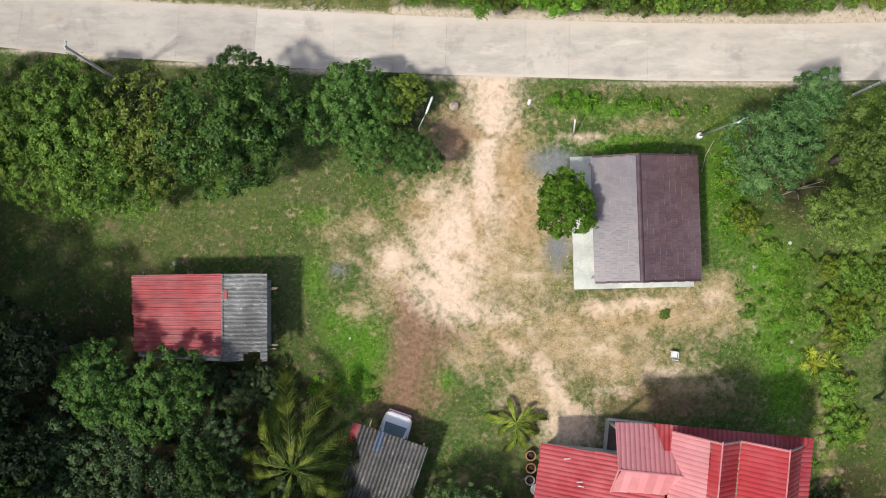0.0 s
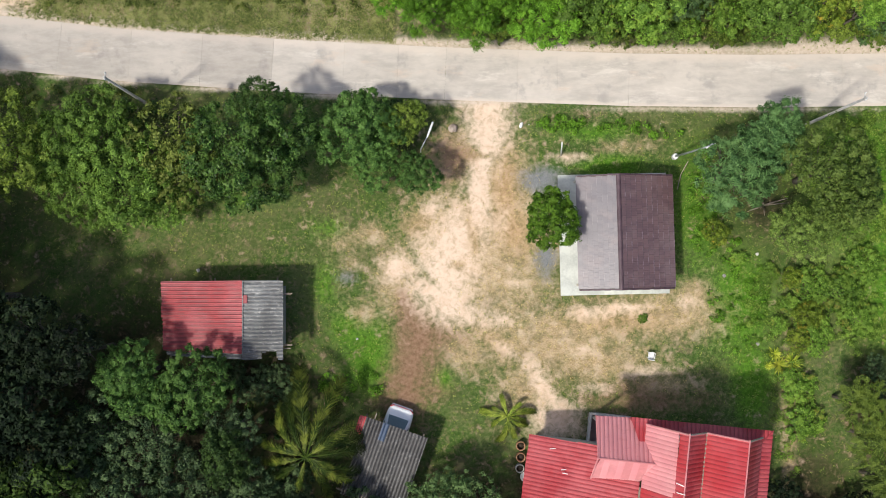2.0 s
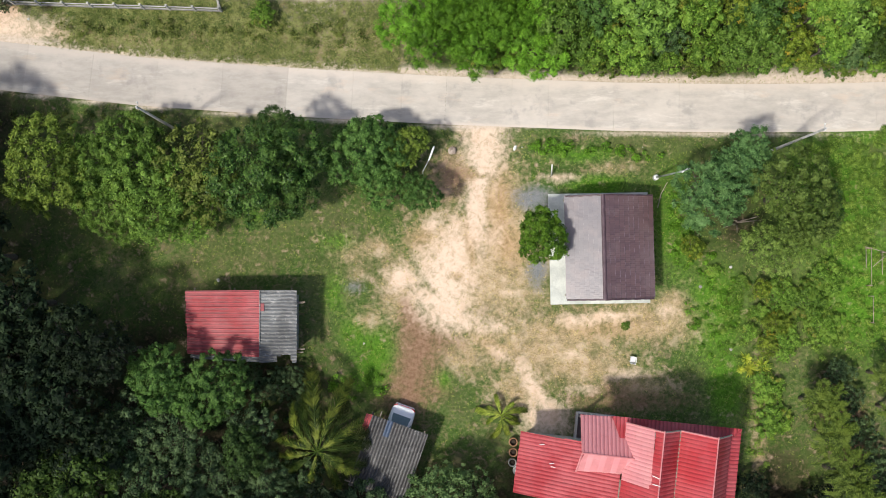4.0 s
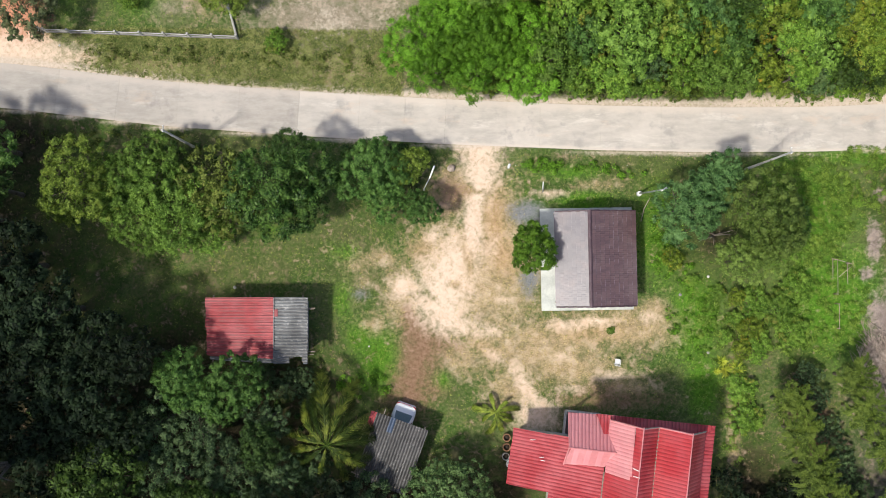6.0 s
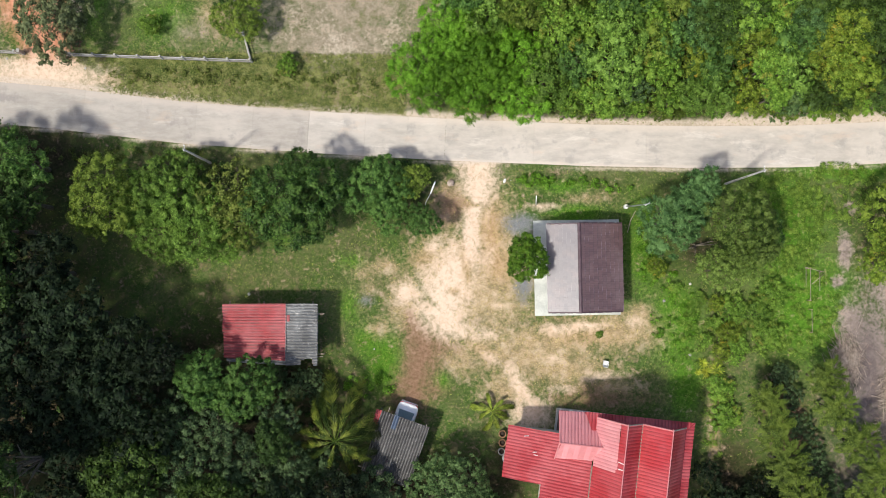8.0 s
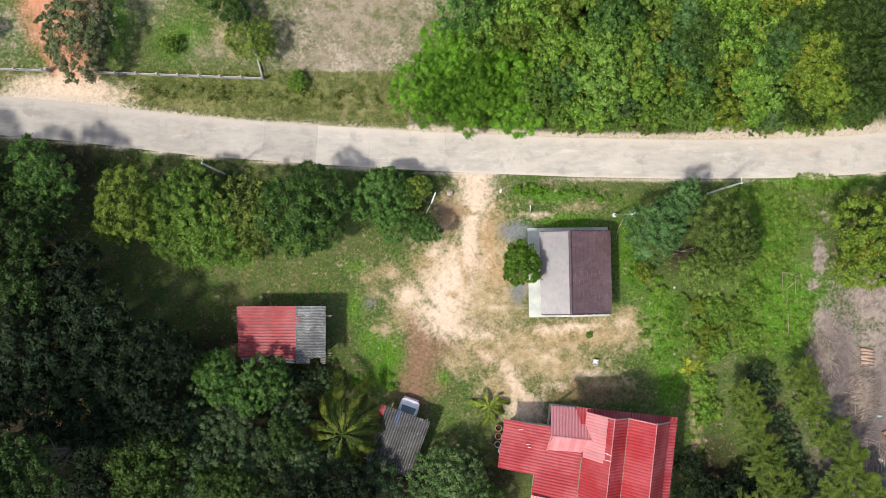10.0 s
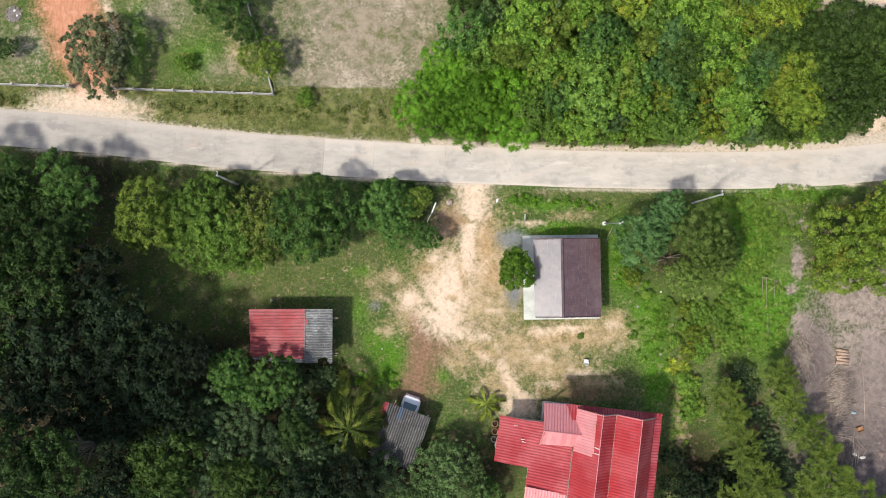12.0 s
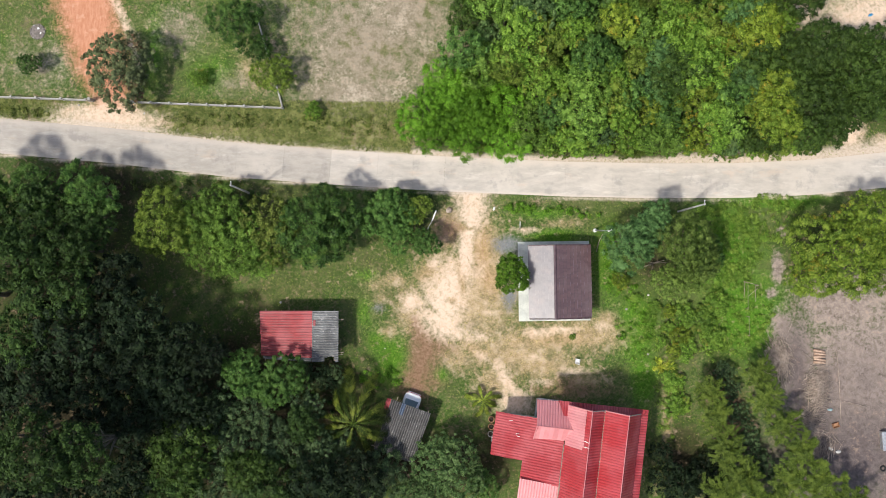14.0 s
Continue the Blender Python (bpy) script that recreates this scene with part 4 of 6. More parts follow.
def carport():
    """A lean-to of cement sheets over the parked car."""
    a = math.degrees(math.atan2(-1.5, 4.37))
    o = thing("carport", pose(-5.29, -7.95, 0, 0, 0, a), "carport under grey-brown corrugated cement sheets", "carport")
    w, d, z = 4.62, 5.4, 2.9
    for x in (0.25, w - 0.25):
        for y in (-0.3, -d + 0.3):
            part("post", box("post", 0.12, 0.12, z - 0.15, TIMBER, 0.01), o, pose(x, y, 0))
    for y in (-0.3, -d + 0.3):
        part("beam", box("beam", w, 0.1, 0.14, TIMBER, 0.0), o, pose(w / 2, y, z - 0.17))
    slope = lambda x, y: z + 0.05 + 0.02 * y
    ribbed_roof(o, [(0.35, 0.0), (1.52, 0.0), (1.52, -d), (0.35, -d)], slope, "x", OLD_SHEET, 0.235, 0.085, 0.94, "crest", seed=11)
    ribbed_roof(o, [(1.52, 0.02), (1.95, 0.02), (1.95, -1.2), (1.52, -1.2)], slope, "x", BLUE_SHEET, 0.235, 0.085, 0.94, "crest", seed=12)
    ribbed_roof(o, [(1.52, -1.15), (1.95, -1.15), (1.95, -d), (1.52, -d)], slope, "x", OLD_SHEET, 0.235, 0.085, 0.94, "crest", seed=13)
    ribbed_roof(o, [(1.95, 0.0), (w, 0.0), (w, -d), (1.95, -d)], slope, "x", OLD_SHEET, 0.235, 0.085, 0.94, "crest", seed=14)
    ribbed_roof(o, [(-0.1, -0.05), (0.42, 0.0), (0.42, -1.3), (-0.1, -1.15)], lambda x, y: z - 0.03, "x", RED_FRESH, 0.2, 0.03, 0.6, seed=15)
    v, f = tube([(0.9, -0.1, z - 0.05), (0.9, 0.45, z - 0.02)], [0.045, 0.04], 6)
    part("rafter_end", mesh_of("rafter_end", v, f, TIMBER), o)
    v, f = tube([(w - 0.3, -0.1, z - 0.05), (w - 0.3, 0.15, z - 0.03)], [0.045, 0.04], 6)
    part("rafter_end", mesh_of("rafter_end", v, f, TIMBER), o)


carport()


def red_house():
    """A two-storey house with two parallel gables, a porch gable, a side wing and lean-tos under red sheets."""
    o = thing("house", pose(20.52, -8.28, 0, 0, 0, -6.0) @ Matrix.Diagonal((0.988, 0.988, 1.13, 1)), "two-storey house with red metal roofs and bleached pink sheets", "house")
    P = lambda u, v: (-u, -v)
    south = 13.0
    wall_ring(o, -8.2, -south + 0.4, -0.7, -0.9, 5.4, WALL)
    for y in (-3.0, -6.3):
        part("wall", mesh_of("wall", [(-14.0, y + s, z) for s in (0, 0.15) for z in (0, 2.9)] + [(-8.2, y + s, z) for s in (0, 0.15) for z in (0, 5.6)],
                             [(0, 1, 3, 2), (4, 6, 7, 5), (0, 4, 5, 1), (2, 3, 7, 6), (1, 5, 7, 3), (0, 2, 6, 4)], WALL), o)
    part("wall", box("wall", 0.15, 3.0, 2.9, WALL, 0.0), o, pose(-13.92, -4.6, 0))
    wall_ring(o, -11.2, -south + 0.4, -8.2, -6.3, 4.4, WALL)
    for x in (-10.15, -8.3):
        part("porch_post", box("porch_post", 0.16, 0.16, 5.5, WALL, 0.01), o, pose(x, -1.15, 0.16))
    h = lambda a, b, c: plane3((-a[0], -a[1], a[2]), (-b[0], -b[1], b[2]), (-c[0], -c[1], c[2]))
    # lean-tos on two sides
    ribbed_roof(o, [P(0.0, 0.0), P(9.0, 0.1), P(8.4, 1.5), P(1.4, 1.5)], h((0, 0, 6.1), (9, 0, 6.1), (4, 1.5, 6.55)), "x", RED_SHEET, 0.27, 0.06, 0.8, True, seed=21)
    ribbed_roof(o, [P(0.0, 0.03), P(1.4, 1.5), P(1.4, south), P(0.0, south)], h((0, 0, 6.1), (0, 9, 6.1), (1.4, 5, 6.55)), "y", RED_SHEET, 0.27, 0.06, 0.8, True, seed=22)
    v, f = tube([(0.0, 0.0, 6.17), (-1.4, -1.5, 6.62)], [0.045, 0.045], 6)
    part("hip_cap", mesh_of("hip_cap", v, f, RED_FRESH), o)
    # eastern gable
    ribbed_roof(o, [P(0.88, 0.42), P(2.55, 0.42), P(2.55, south), P(0.88, south)], h((0.88, 0, 6.75), (0.88, 5, 6.75), (2.55, 0, 9.1)), "y", RED_SHEET, 0.27, 0.06, 0.8, True, seed=23)
    ribbed_roof(o, [P(2.55, 0.42), P(4.55, 0.42), P(4.55, south), P(2.55, south)], h((4.55, 0, 7.4), (4.55, 5, 7.4), (2.55, 0, 9.1)), "y", RED_FRESH, 0.27, 0.06, 0.8, True, seed=24)
    # western gable, with bleached sheets on its outer slope
    ribbed_roof(o, [P(4.55, 0.42), P(6.1, 0.42), P(6.1, south), P(4.55, south)], h((4.55, 0, 7.4), (4.55, 5, 7.4), (6.1, 0, 9.1)), "y", RED_SHEET, 0.27, 0.06, 0.8, True, seed=25)
    outer = h((8.05, 0, 6.5), (8.05, 5, 6.5), (6.1, 0, 9.1))
    ribbed_roof(o, [P(6.1, 0.42), P(6.55, 0.42), P(6.55, 4.3), P(6.1, 4.3)], outer, "y", RED_FRESH, 0.27, 0.06, 0.8, True, seed=26)
    ribbed_roof(o, [P(6.55, 0.36), P(8.05, 0.36), P(8.05, 4.3), P(6.48, 4.3)], outer, "y", PINK_SHEET, 0.27, 0.06, 0.8, True, seed=27)
    ribbed_roof(o, [P(6.1, 4.3), P(8.05, 4.3), P(8.05, south), P(6.1, south)], outer, "y", RED_FRESH, 0.27, 0.06, 0.8, True, seed=28)
    for x, y0, y1, z in ((2.55, 0.30, south, 9.16), (6.1, 0.30, south, 9.16)):
        v, f = tube([(-x, -y0, z), (-x, -y1, z)], [0.045, 0.045], 6)
        part("ridge_cap", mesh_of("ridge_cap", v, f, PINK_SHEET), o)
    part("valley_gutter", box("valley_gutter", 0.13, south - 0.5, 0.06, TIMBER, 0.01), o, pose(-4.55, -south / 2 - 0.2, 7.41))
    part("valley_gutter", box("valley_gutter", 0.13, south - 4.4, 0.06, TIMBER, 0.01), o, pose(-8.05, -south / 2 - 2.1, 6.5))
    for a, b in (((0.88, 6.78), (2.55, 9.13)), ((4.55, 7.43), (2.55, 9.13)), ((4.55, 7.43), (6.1, 9.13)), ((8.05, 6.53), (6.1, 9.13))):
        v, f = tube([(-a[0], -0.40, a[1] + 0.03), (-b[0], -0.40, b[1] + 0.03)], [0.06, 0.06], 5)
        part("barge_board", mesh_of("barge_board", v, f, ZINC if a[0] < b[0] else PINK_SHEET), o)
    for a, b, c in ((0.9, 2.55, 4.5), (4.56, 6.1, 8.0)):
        part("gable_wall", mesh_of("gable_wall", [(-a, -0.9, 5.4), (-c, -0.9, 5.4), (-c, -0.9, 6.6), (-b, -0.9, 8.9), (-a, -0.9, 6.6), (-a, -1.0, 5.4), (-c, -1.0, 5.4), (-c, -1.0, 6.6), (-b, -1.0, 8.9), (-a, -1.0, 6.6)],
                                   [(0, 1, 2, 3, 4), (9, 8, 7, 6, 5), (0, 5, 6, 1), (1, 6, 7, 2), (2, 7, 8, 3), (3, 8, 9, 4), (4, 9, 5, 0)], WALL), o)
    # side wing, one long fall to the west
    fall = h((8.0, 0, 6.1), (8.0, 5, 6.1), (14.9, 0, 2.95))
    ribbed_roof(o, [P(11.6, 2.36), P(14.74, 2.36), P(14.87, 6.86), P(11.6, 6.80)], lambda x, y: fall(x, y) - 0.03, "y", RED_SHEET, 0.27, 0.06, 0.8, True, seed=31)
    ribbed_roof(o, [P(8.0, 2.3), P(11.75, 2.25), P(11.75, 8.6), P(8.0, 8.6)], fall, "y", RED_SHEET, 0.27, 0.06, 0.8, True, seed=32)
    ribbed_roof(o, [P(8.0, 8.5), P(11.8, 8.5), P(11.8, south), P(8.0, south)], h((8, 8.5, 6.0), (11.8, 8.5, 4.8), (8, 13, 5.4)), "x", PINK_SHEET, 0.27, 0.06, 0.8, True, seed=33)
    # porch gable across
    ribbed_roof(o, [P(11.05, 0.3), P(8.95, 0.2), P(6.65, 2.65), P(10.95, 2.65)], h((11, 0.25, 5.75), (8.95, 0.25, 5.75), (8, 2.65, 7.3)), "x", MAUVE_SHEET, 0.27, 0.06, 0.8, True, seed=34)
    ribbed_roof(o, [P(10.95, 2.65), P(6.65, 2.65), P(8.05, 4.0), P(11.05, 4.15)], h((11, 4.1, 6.2), (8.05, 4.1, 6.2), (8, 2.65, 7.3)), "x", PINK_SHEET, 0.9, 0.012, 0.9, seed=35)
    v, f = tube([(-10.98, -2.65, 7.34), (-6.65, -2.65, 7.34)], [0.06, 0.06], 6)
    part("ridge_cap", mesh_of("ridge_cap", v, f, PINK_SHEET), o)
    for a, b in (((11.05, 0.3, 5.78), (10.97, 2.65, 7.33)), ((10.97, 2.65, 7.33), (11.08, 4.15, 6.23))):
        v, f = tube([(-a[0], -a[1], a[2]), (-b[0], -b[1], b[2])], [0.06, 0.06], 5)
        part("barge_board", mesh_of("barge_board", v, f, PINK_SHEET), o)
    v, f = tube([(-8.95, -0.2, 5.83), (-6.7, -2.62, 7.36)], [0.045, 0.045], 5)
    part("valley_flashing", mesh_of("valley_flashing", v, f, RED_SHEET), o)
    # porch floor with a low pale parapet in the corner
    part("porch_floor", box("porch_floor", 2.9, 3.2, 0.15, PORCH_TILE, 0.01), o, pose(-8.93, -2.45, 0), "dusty mauve tiled porch floor")
    part("parapet", box("parapet", 0.16, 3.3, 0.48, POST, 0.02), o, pose(-10.36, -2.55, 0), "low pale concrete parapet")
    part("parapet", box("parapet", 2.84, 0.14, 0.48, POST, 0.02), o, pose(-8.92, -0.92, 0), "low pale concrete parapet")
    rng = random.Random(2)
    for u, v_ in ((13.2, 3.0), (12.4, 4.2), (12.3, 4.45), (6.3, 3.4), (6.25, 3.9)):
        part("mending_strip", box("mending_strip", 0.6, 0.06, 0.015, WHITE, 0.004), o,
             pose(-u, -v_, (fall(-u, -v_) if u > 8 else outer(-u, -v_)) + 0.11, 0, 25 if u > 8 else -50, rng.uniform(-12, 4)), "pale sealing strip")


red_house()


# ---- trees ----
def leaves(rng, centres, radius, per, long, wide, squash=0.75, up=0.5):
    """Corners and triangles of folded leaves gathered round clump centres."""
    n = len(centres) * per
    c = np.repeat(centres, per, 0)
    e = rng.normal(size=(n, 3))
    e /= np.linalg.norm(e, axis=1, keepdims=True)
    e[:, 2] = np.where(e[:, 2] < -0.35, -e[:, 2], e[:, 2])
    size = np.repeat(radius * rng.uniform(0.7, 1.25, len(centres)), per)[:, None]
    p = c + e * size * rng.uniform(0.25, 1.0, (n, 1)) ** 0.6 * [1, 1, squash]
    nrm = e + [0, 0, up] + rng.normal(0, 0.2, (n, 3))
    nrm /= np.linalg.norm(nrm, axis=1, keepdims=True)
    t = e + rng.normal(0, 0.7, (n, 3))
    t -= nrm * (t * nrm).sum(1, keepdims=True)
    t /= np.linalg.norm(t, axis=1, keepdims=True) + 1e-9
    b = np.cross(nrm, t)
    s = rng.uniform(0.7, 1.3, (n, 1))
    L, W = long * s, wide * s
    fold = nrm * W * 0.18
    v = np.stack([p - t * L * 0.5, p + b * W * 0.5 + fold, p + t * L * 0.5 - nrm * L * 0.12, p - b * W * 0.5 + fold], 1).reshape(-1, 3)
    k = np.arange(n)[:, None] * 4
    tris = np.concatenate([k + [0, 1, 2], k + [0, 2, 3]])
    return v, tris


def crown_leaves(rng, r, h, lumps, lump, count, long, wide, up=0.3, gap=0.72, twigs=13, loose=0.2):
    """Single leaves gathered at the ends of twigs that fan out of clumps on a lobed dome, with a thin fill behind them."""
    a, b = rng.uniform(0, 6.28, 2)
    lobe = lambda az: 1 + 0.12 * np.sin(2 * az + a) + 0.10 * np.sin(3 * az + b)
    made = []
    for _ in range(lumps * 14):
        z = rng.uniform(-0.12, 1.0)
        az, size = rng.uniform(0, 6.283), lump * rng.uniform(0.5, 1.5)
        ring = math.sqrt(1 - z * z)
        far = float(lobe(az)) * rng.uniform(0.74, 1.06)
        c = np.array((ring * math.cos(az) * (r - size * 0.7), ring * math.sin(az) * (r - size * 0.7), z * max(0.3, h - size * 0.5))) * far
        if all(np.linalg.norm(c - m[0]) > gap * (size + m[1]) for m in made):
            made.append((c, size))
        if len(made) >= lumps:
            break
    share = np.array([m[1] ** 2 for m in made])
    fill = int(0.12 * count)
    pick = rng.choice(len(made), count - fill, p=share / share.sum())
    centre, size = np.array([m[0] for m in made])[pick], np.array([m[1] for m in made])[pick][:, None]
    fan = rng.normal(size=(len(made), twigs, 3))
    fan /= np.linalg.norm(fan, axis=2, keepdims=True)
    reach = rng.uniform(0.75, 1.3, (len(made), twigs))
    which = rng.integers(0, twigs, count - fill)
    e = fan[pick, which]
    away = centre / (np.linalg.norm(centre, axis=1, keepdims=True) + 1e-6) + [0, 0, 0.6]
    inner = (e * away).sum(1) < -0.25
    e = np.where(inner[:, None], -e, e)
    spray = rng.normal(size=e.shape)
    p = centre + (e * reach[pick, which][:, None] * rng.uniform(0.25, 1.0, (len(e), 1)) ** 0.5 + loose * spray) * size * [1, 1, 0.85]
    e = e + 0.55 * spray
    e /= np.linalg.norm(e, axis=1, keepdims=True)
    d = rng.normal(size=(fill, 3))
    d /= np.linalg.norm(d, axis=1, keepdims=True)
    d[:, 2] = np.abs(d[:, 2]) - 0.1
    p, e = np.concatenate([p, d * [r, r, h] * rng.uniform(0.35, 0.72, (fill, 1))]), np.concatenate([e, d])
    nrm = e + [0, 0, up] + rng.normal(0, 0.28, (count, 3))
    nrm /= np.linalg.norm(nrm, axis=1, keepdims=True)
    t = e + rng.normal(0, 0.7, (count, 3))
    t -= nrm * (t * nrm).sum(1, keepdims=True)
    t /= np.linalg.norm(t, axis=1, keepdims=True) + 1e-9
    side = np.cross(nrm, t)
    k = rng.uniform(0.7, 1.35, (count, 1))
    v = np.stack([p - t * long * k * 0.45 + side * wide * k * 0.5, p + t * long * k * 0.55 - nrm * long * k * 0.15, p - t * long * k * 0.35 - side * wide * k * 0.55], 1).reshape(-1, 3)
    return v, np.arange(3 * count).reshape(-1, 3)


# kind: radius, half height, clumps, clump radius, leaves, leaf length, leaf width, label, category
KINDS = {
    "broad": (3.0, 2.2, 70, 0.46, 23000, 0.155, 0.10, "leafy mid-green broadleaf tree beside the yard", "tree"),
    "mango": (3.2, 2.5, 64, 0.70, 25000, 0.15, 0.077, "dense dark green mango tree by the road", "tree"),
    "olive": (3.0, 2.2, 90, 0.40, 14000, 0.15, 0.095, "rounded yellow-green tree with small leaves", "tree"),
    "spray": (3.4, 2.1, 95, 0.44, 20000, 0.155, 0.085, "spreading pale green tree with loose foliage", "tree"),
    "feather": (2.8, 1.8, 50, 0.50, 13000, 0.30, 0.06, "blue-green tree with feathery foliage", "tree"),
    "dark": (3.2, 2.4, 44, 0.66, 4800, 0.30, 0.17, "tall woodland tree, dark green with shade put into its leaves", "tree"),
    "scrub": (2.0, 1.4, 34, 0.42, 4500, 0.195, 0.115, "scrubby bush of the thicket beyond the road", "bush"),
    "gold": (2.0, 1.5, 32, 0.42, 4600, 0.17, 0.10, "bush with golden-tipped foliage in the thicket", "bush"),
    "bamboo": (1.9, 1.7, 30, 0.50, 8000, 0.36, 0.075, "clump of bamboo in a hedgerow", "bamboo"),
    "lime": (2.2, 1.3, 44, 0.40, 8000, 0.26, 0.05, "bright green feathery bush at the road's edge", "bush"),
    "grey": (2.8, 1.9, 90, 0.38, 15000, 0.17, 0.09, "thin grey-green tree with russet tips by the fence", "tree"),
    "pale": (3.2, 2.3, 190, 0.34, 26000, 0.13, 0.08, "round dusty-green tree with fine leaves", "tree"),
    "sparse": (2.4, 1.6, 40, 0.40, 4200, 0.17, 0.095, "thin yellowing tree with bare twigs showing", "tree"),
    "shade": (2.8, 1.9, 50, 0.50, 15000, 0.135, 0.085, "deep green bushy tree in the lower wood", "tree"),
    "lumpy": (3.4, 2.2, 60, 0.58, 16500, 0.17, 0.10, "spreading olive-green tree with rounded clumps of leaves", "tree"),
    "dense": (1.9, 1.7, 60, 0.42, 15000, 0.14, 0.095, "small dense bright green tree beside the tiled house", "tree"),
}
for small, leaf, words in (("spray_bush", "spray", "loose pale green bush in the thicket"), ("broad_bush", "broad", "leafy green bush in the thicket"),
                           ("olive_bush", "olive", "yellow-green bush in the thicket"), ("dusty_bush", "pale", "dusty green bush in the thicket")):
    KINDS[small] = (2.0, 1.5, 32, 0.43, 4500, 0.19, 0.105, words, "bush")
    LEAF[small] = LEAF[leaf]
KINDS["gold_tree"] = (3.0, 2.1, 90, 0.40, 17000, 0.15, 0.095, "yellow-flecked spreading tree", "tree")
LEAF["gold_tree"] = leaf_material("green_leaves_flecked_with_yellow", (0.050, 0.100, 0.014), (0.092, 0.152, 0.024), (0.150, 0.208, 0.040), (0.27, 0.22, 0.03), 0.0)
for wood in ("canopy", "fringe"):
    KINDS[wood] = (3.2, 2.4, 48, 0.62, 8000, 0.25, 0.14, "dark green tree at the thicket's end", "tree")
# spacing of the clumps, twigs in a clump, looseness of the leaves
LOOSE = {"mango": (0.85, 50, 0.09), "lumpy": (0.84, 22, 0.14), "shade": (1.0, 40, 0.10), "dense": (0.6, 16, 0.16), "pale": (0.58, 16, 0.12), "spray": (0.74, 7, 0.22), "broad": (0.78, 7, 0.20), "grey": (0.8, 6, 0.2), "sparse": (0.8, 6, 0.2), "feather": (0.7, 7, 0.18)}
MADE = {}
TREE_RNG = random.Random(17)


def bamboo_leaves(rng, r, h):
    """Narrow leaves in pairs along culms that rise from one stool and arch outwards."""
    culms, per = 90, 100
    az, reach = rng.uniform(0, 6.283, culms), r * rng.uniform(0.2, 0.8, culms)
    root = rng.normal(0, 0.3 * r, (culms, 2))
    rise, bow = h * rng.uniform(0.5, 1.15, culms), rng.normal(0, 0.25, culms)
    k = np.repeat(np.arange(culms), per)
    s = rng.uniform(0.3, 1.0, culms * per)
    a = az[k] + bow[k] * s
    p = np.stack([root[k, 0] + np.cos(a) * reach[k] * s, root[k, 1] + np.sin(a) * reach[k] * s, rise[k] * (2.0 * s - 1.35 * s * s) - 0.3], 1) + rng.normal(0, 0.07, (len(k), 3))
    side = rng.choice((-1, 1), len(k)) * rng.uniform(0.2, 0.8, len(k))
    d = np.stack([np.cos(a + side), np.sin(a + side), rng.uniform(-0.7, 0.1, len(k))], 1)
    b = np.stack([-np.sin(a + side), np.cos(a + side), rng.normal(0, 0.3, len(k))], 1)
    L, W = rng.uniform(0.13, 0.27, (len(k), 1)), rng.uniform(0.018, 0.030, (len(k), 1))
    v = np.stack([p - b * W, p + d * L, p + b * W], 1).reshape(-1, 3)
    return v, np.arange(3 * len(k)).reshape(-1, 3)


def trunk_mesh(rng, r, low):
    """A tapered, slightly crooked stem that divides into limbs; the crown's middle is at z = 0, the ground at -low."""
    many = []
    top_z = -0.1
    pts = [(0.10 * r * rng.uniform(-1, 1) * k / 4, 0.10 * r * rng.uniform(-1, 1) * k / 4, -low + (low + top_z) * k / 4) for k in range(5)]
    thick = 0.055 * r + 0.03
    many.append((pts, [thick * (1.35, 1.0, 0.85, 0.7, 0.5)[k] for k in range(5)]))
    for k in range(8):
        a, reach = 2 * math.pi * k / 8 + rng.uniform(-0.3, 0.3), r * rng.uniform(0.5, 0.72)
        s = pts[2 if k % 2 else 3]
        e = (reach * math.cos(a), reach * math.sin(a), rng.uniform(-0.25, 0.05) * r)
        mid = ((s[0] + e[0]) / 2, (s[1] + e[1]) / 2, (s[2] + e[2]) / 2 + 0.02 * r)
        many.append(([s, mid, e], [thick * 0.5, thick * 0.33, thick * 0.1]))
        for j in range(1):
            b = a + rng.uniform(-0.8, 0.8)
            many.append(([mid, (mid[0] + 0.4 * r * math.cos(b), mid[1] + 0.4 * r * math.sin(b), mid[2] + rng.uniform(0.0, 0.12) * r)], [thick * 0.25, thick * 0.06]))
    return bars("trunk", many, BARK, 5)


def tree(kind, x, y, r, z, variants=2, label="", group="", tall=1.0):
    """A tree of a kind whose crown of radius r has its middle at height z."""
    base_r, base_h, count, cr, per, ll, lw, words, category = KINDS[kind]
    pick = TREE_RNG.randrange(variants)
    low = 1.25 * base_r
    if (kind, pick) not in MADE:
        rng = np.random.default_rng(sum(map(ord, kind)) * 7 + pick)
        v, t = crown_leaves(rng, base_r, base_h, count, cr, per, ll, lw, 0.3, *LOOSE.get(kind, (0.72, 13, 0.20)))
        if kind == "bamboo":
            v, t = bamboo_leaves(rng, base_r, base_h)
        MADE[kind, pick] = (tri_mesh("crown", v, t, LEAF[kind]), trunk_mesh(random.Random(pick + 5), base_r, low))
    crown, trunk = MADE[kind, pick]
    name = {"bush": "bush", "bamboo": "bamboo", "tree": "tree"}[category]
    s = 1.1 * r / base_r
    o = thing(name, pose(x, y, 0, 0, 0, TREE_RNG.uniform(0, 360)), label or words, category, group)
    part("crown", crown, o, Matrix.Translation((0, 0, z)) @ Matrix.Diagonal((s, s, s * tall, 1)))
    part("trunk", trunk, o, Matrix.Translation((0, 0, z)) @ Matrix.Diagonal((s, s, (z + 0.05) / low, 1)))
    return o


def grove(kind, z, rows, **more):
    for x, y, r in rows:
        tree(kind, x, y, r, z * TREE_RNG.uniform(0.9, 1.1), **more)


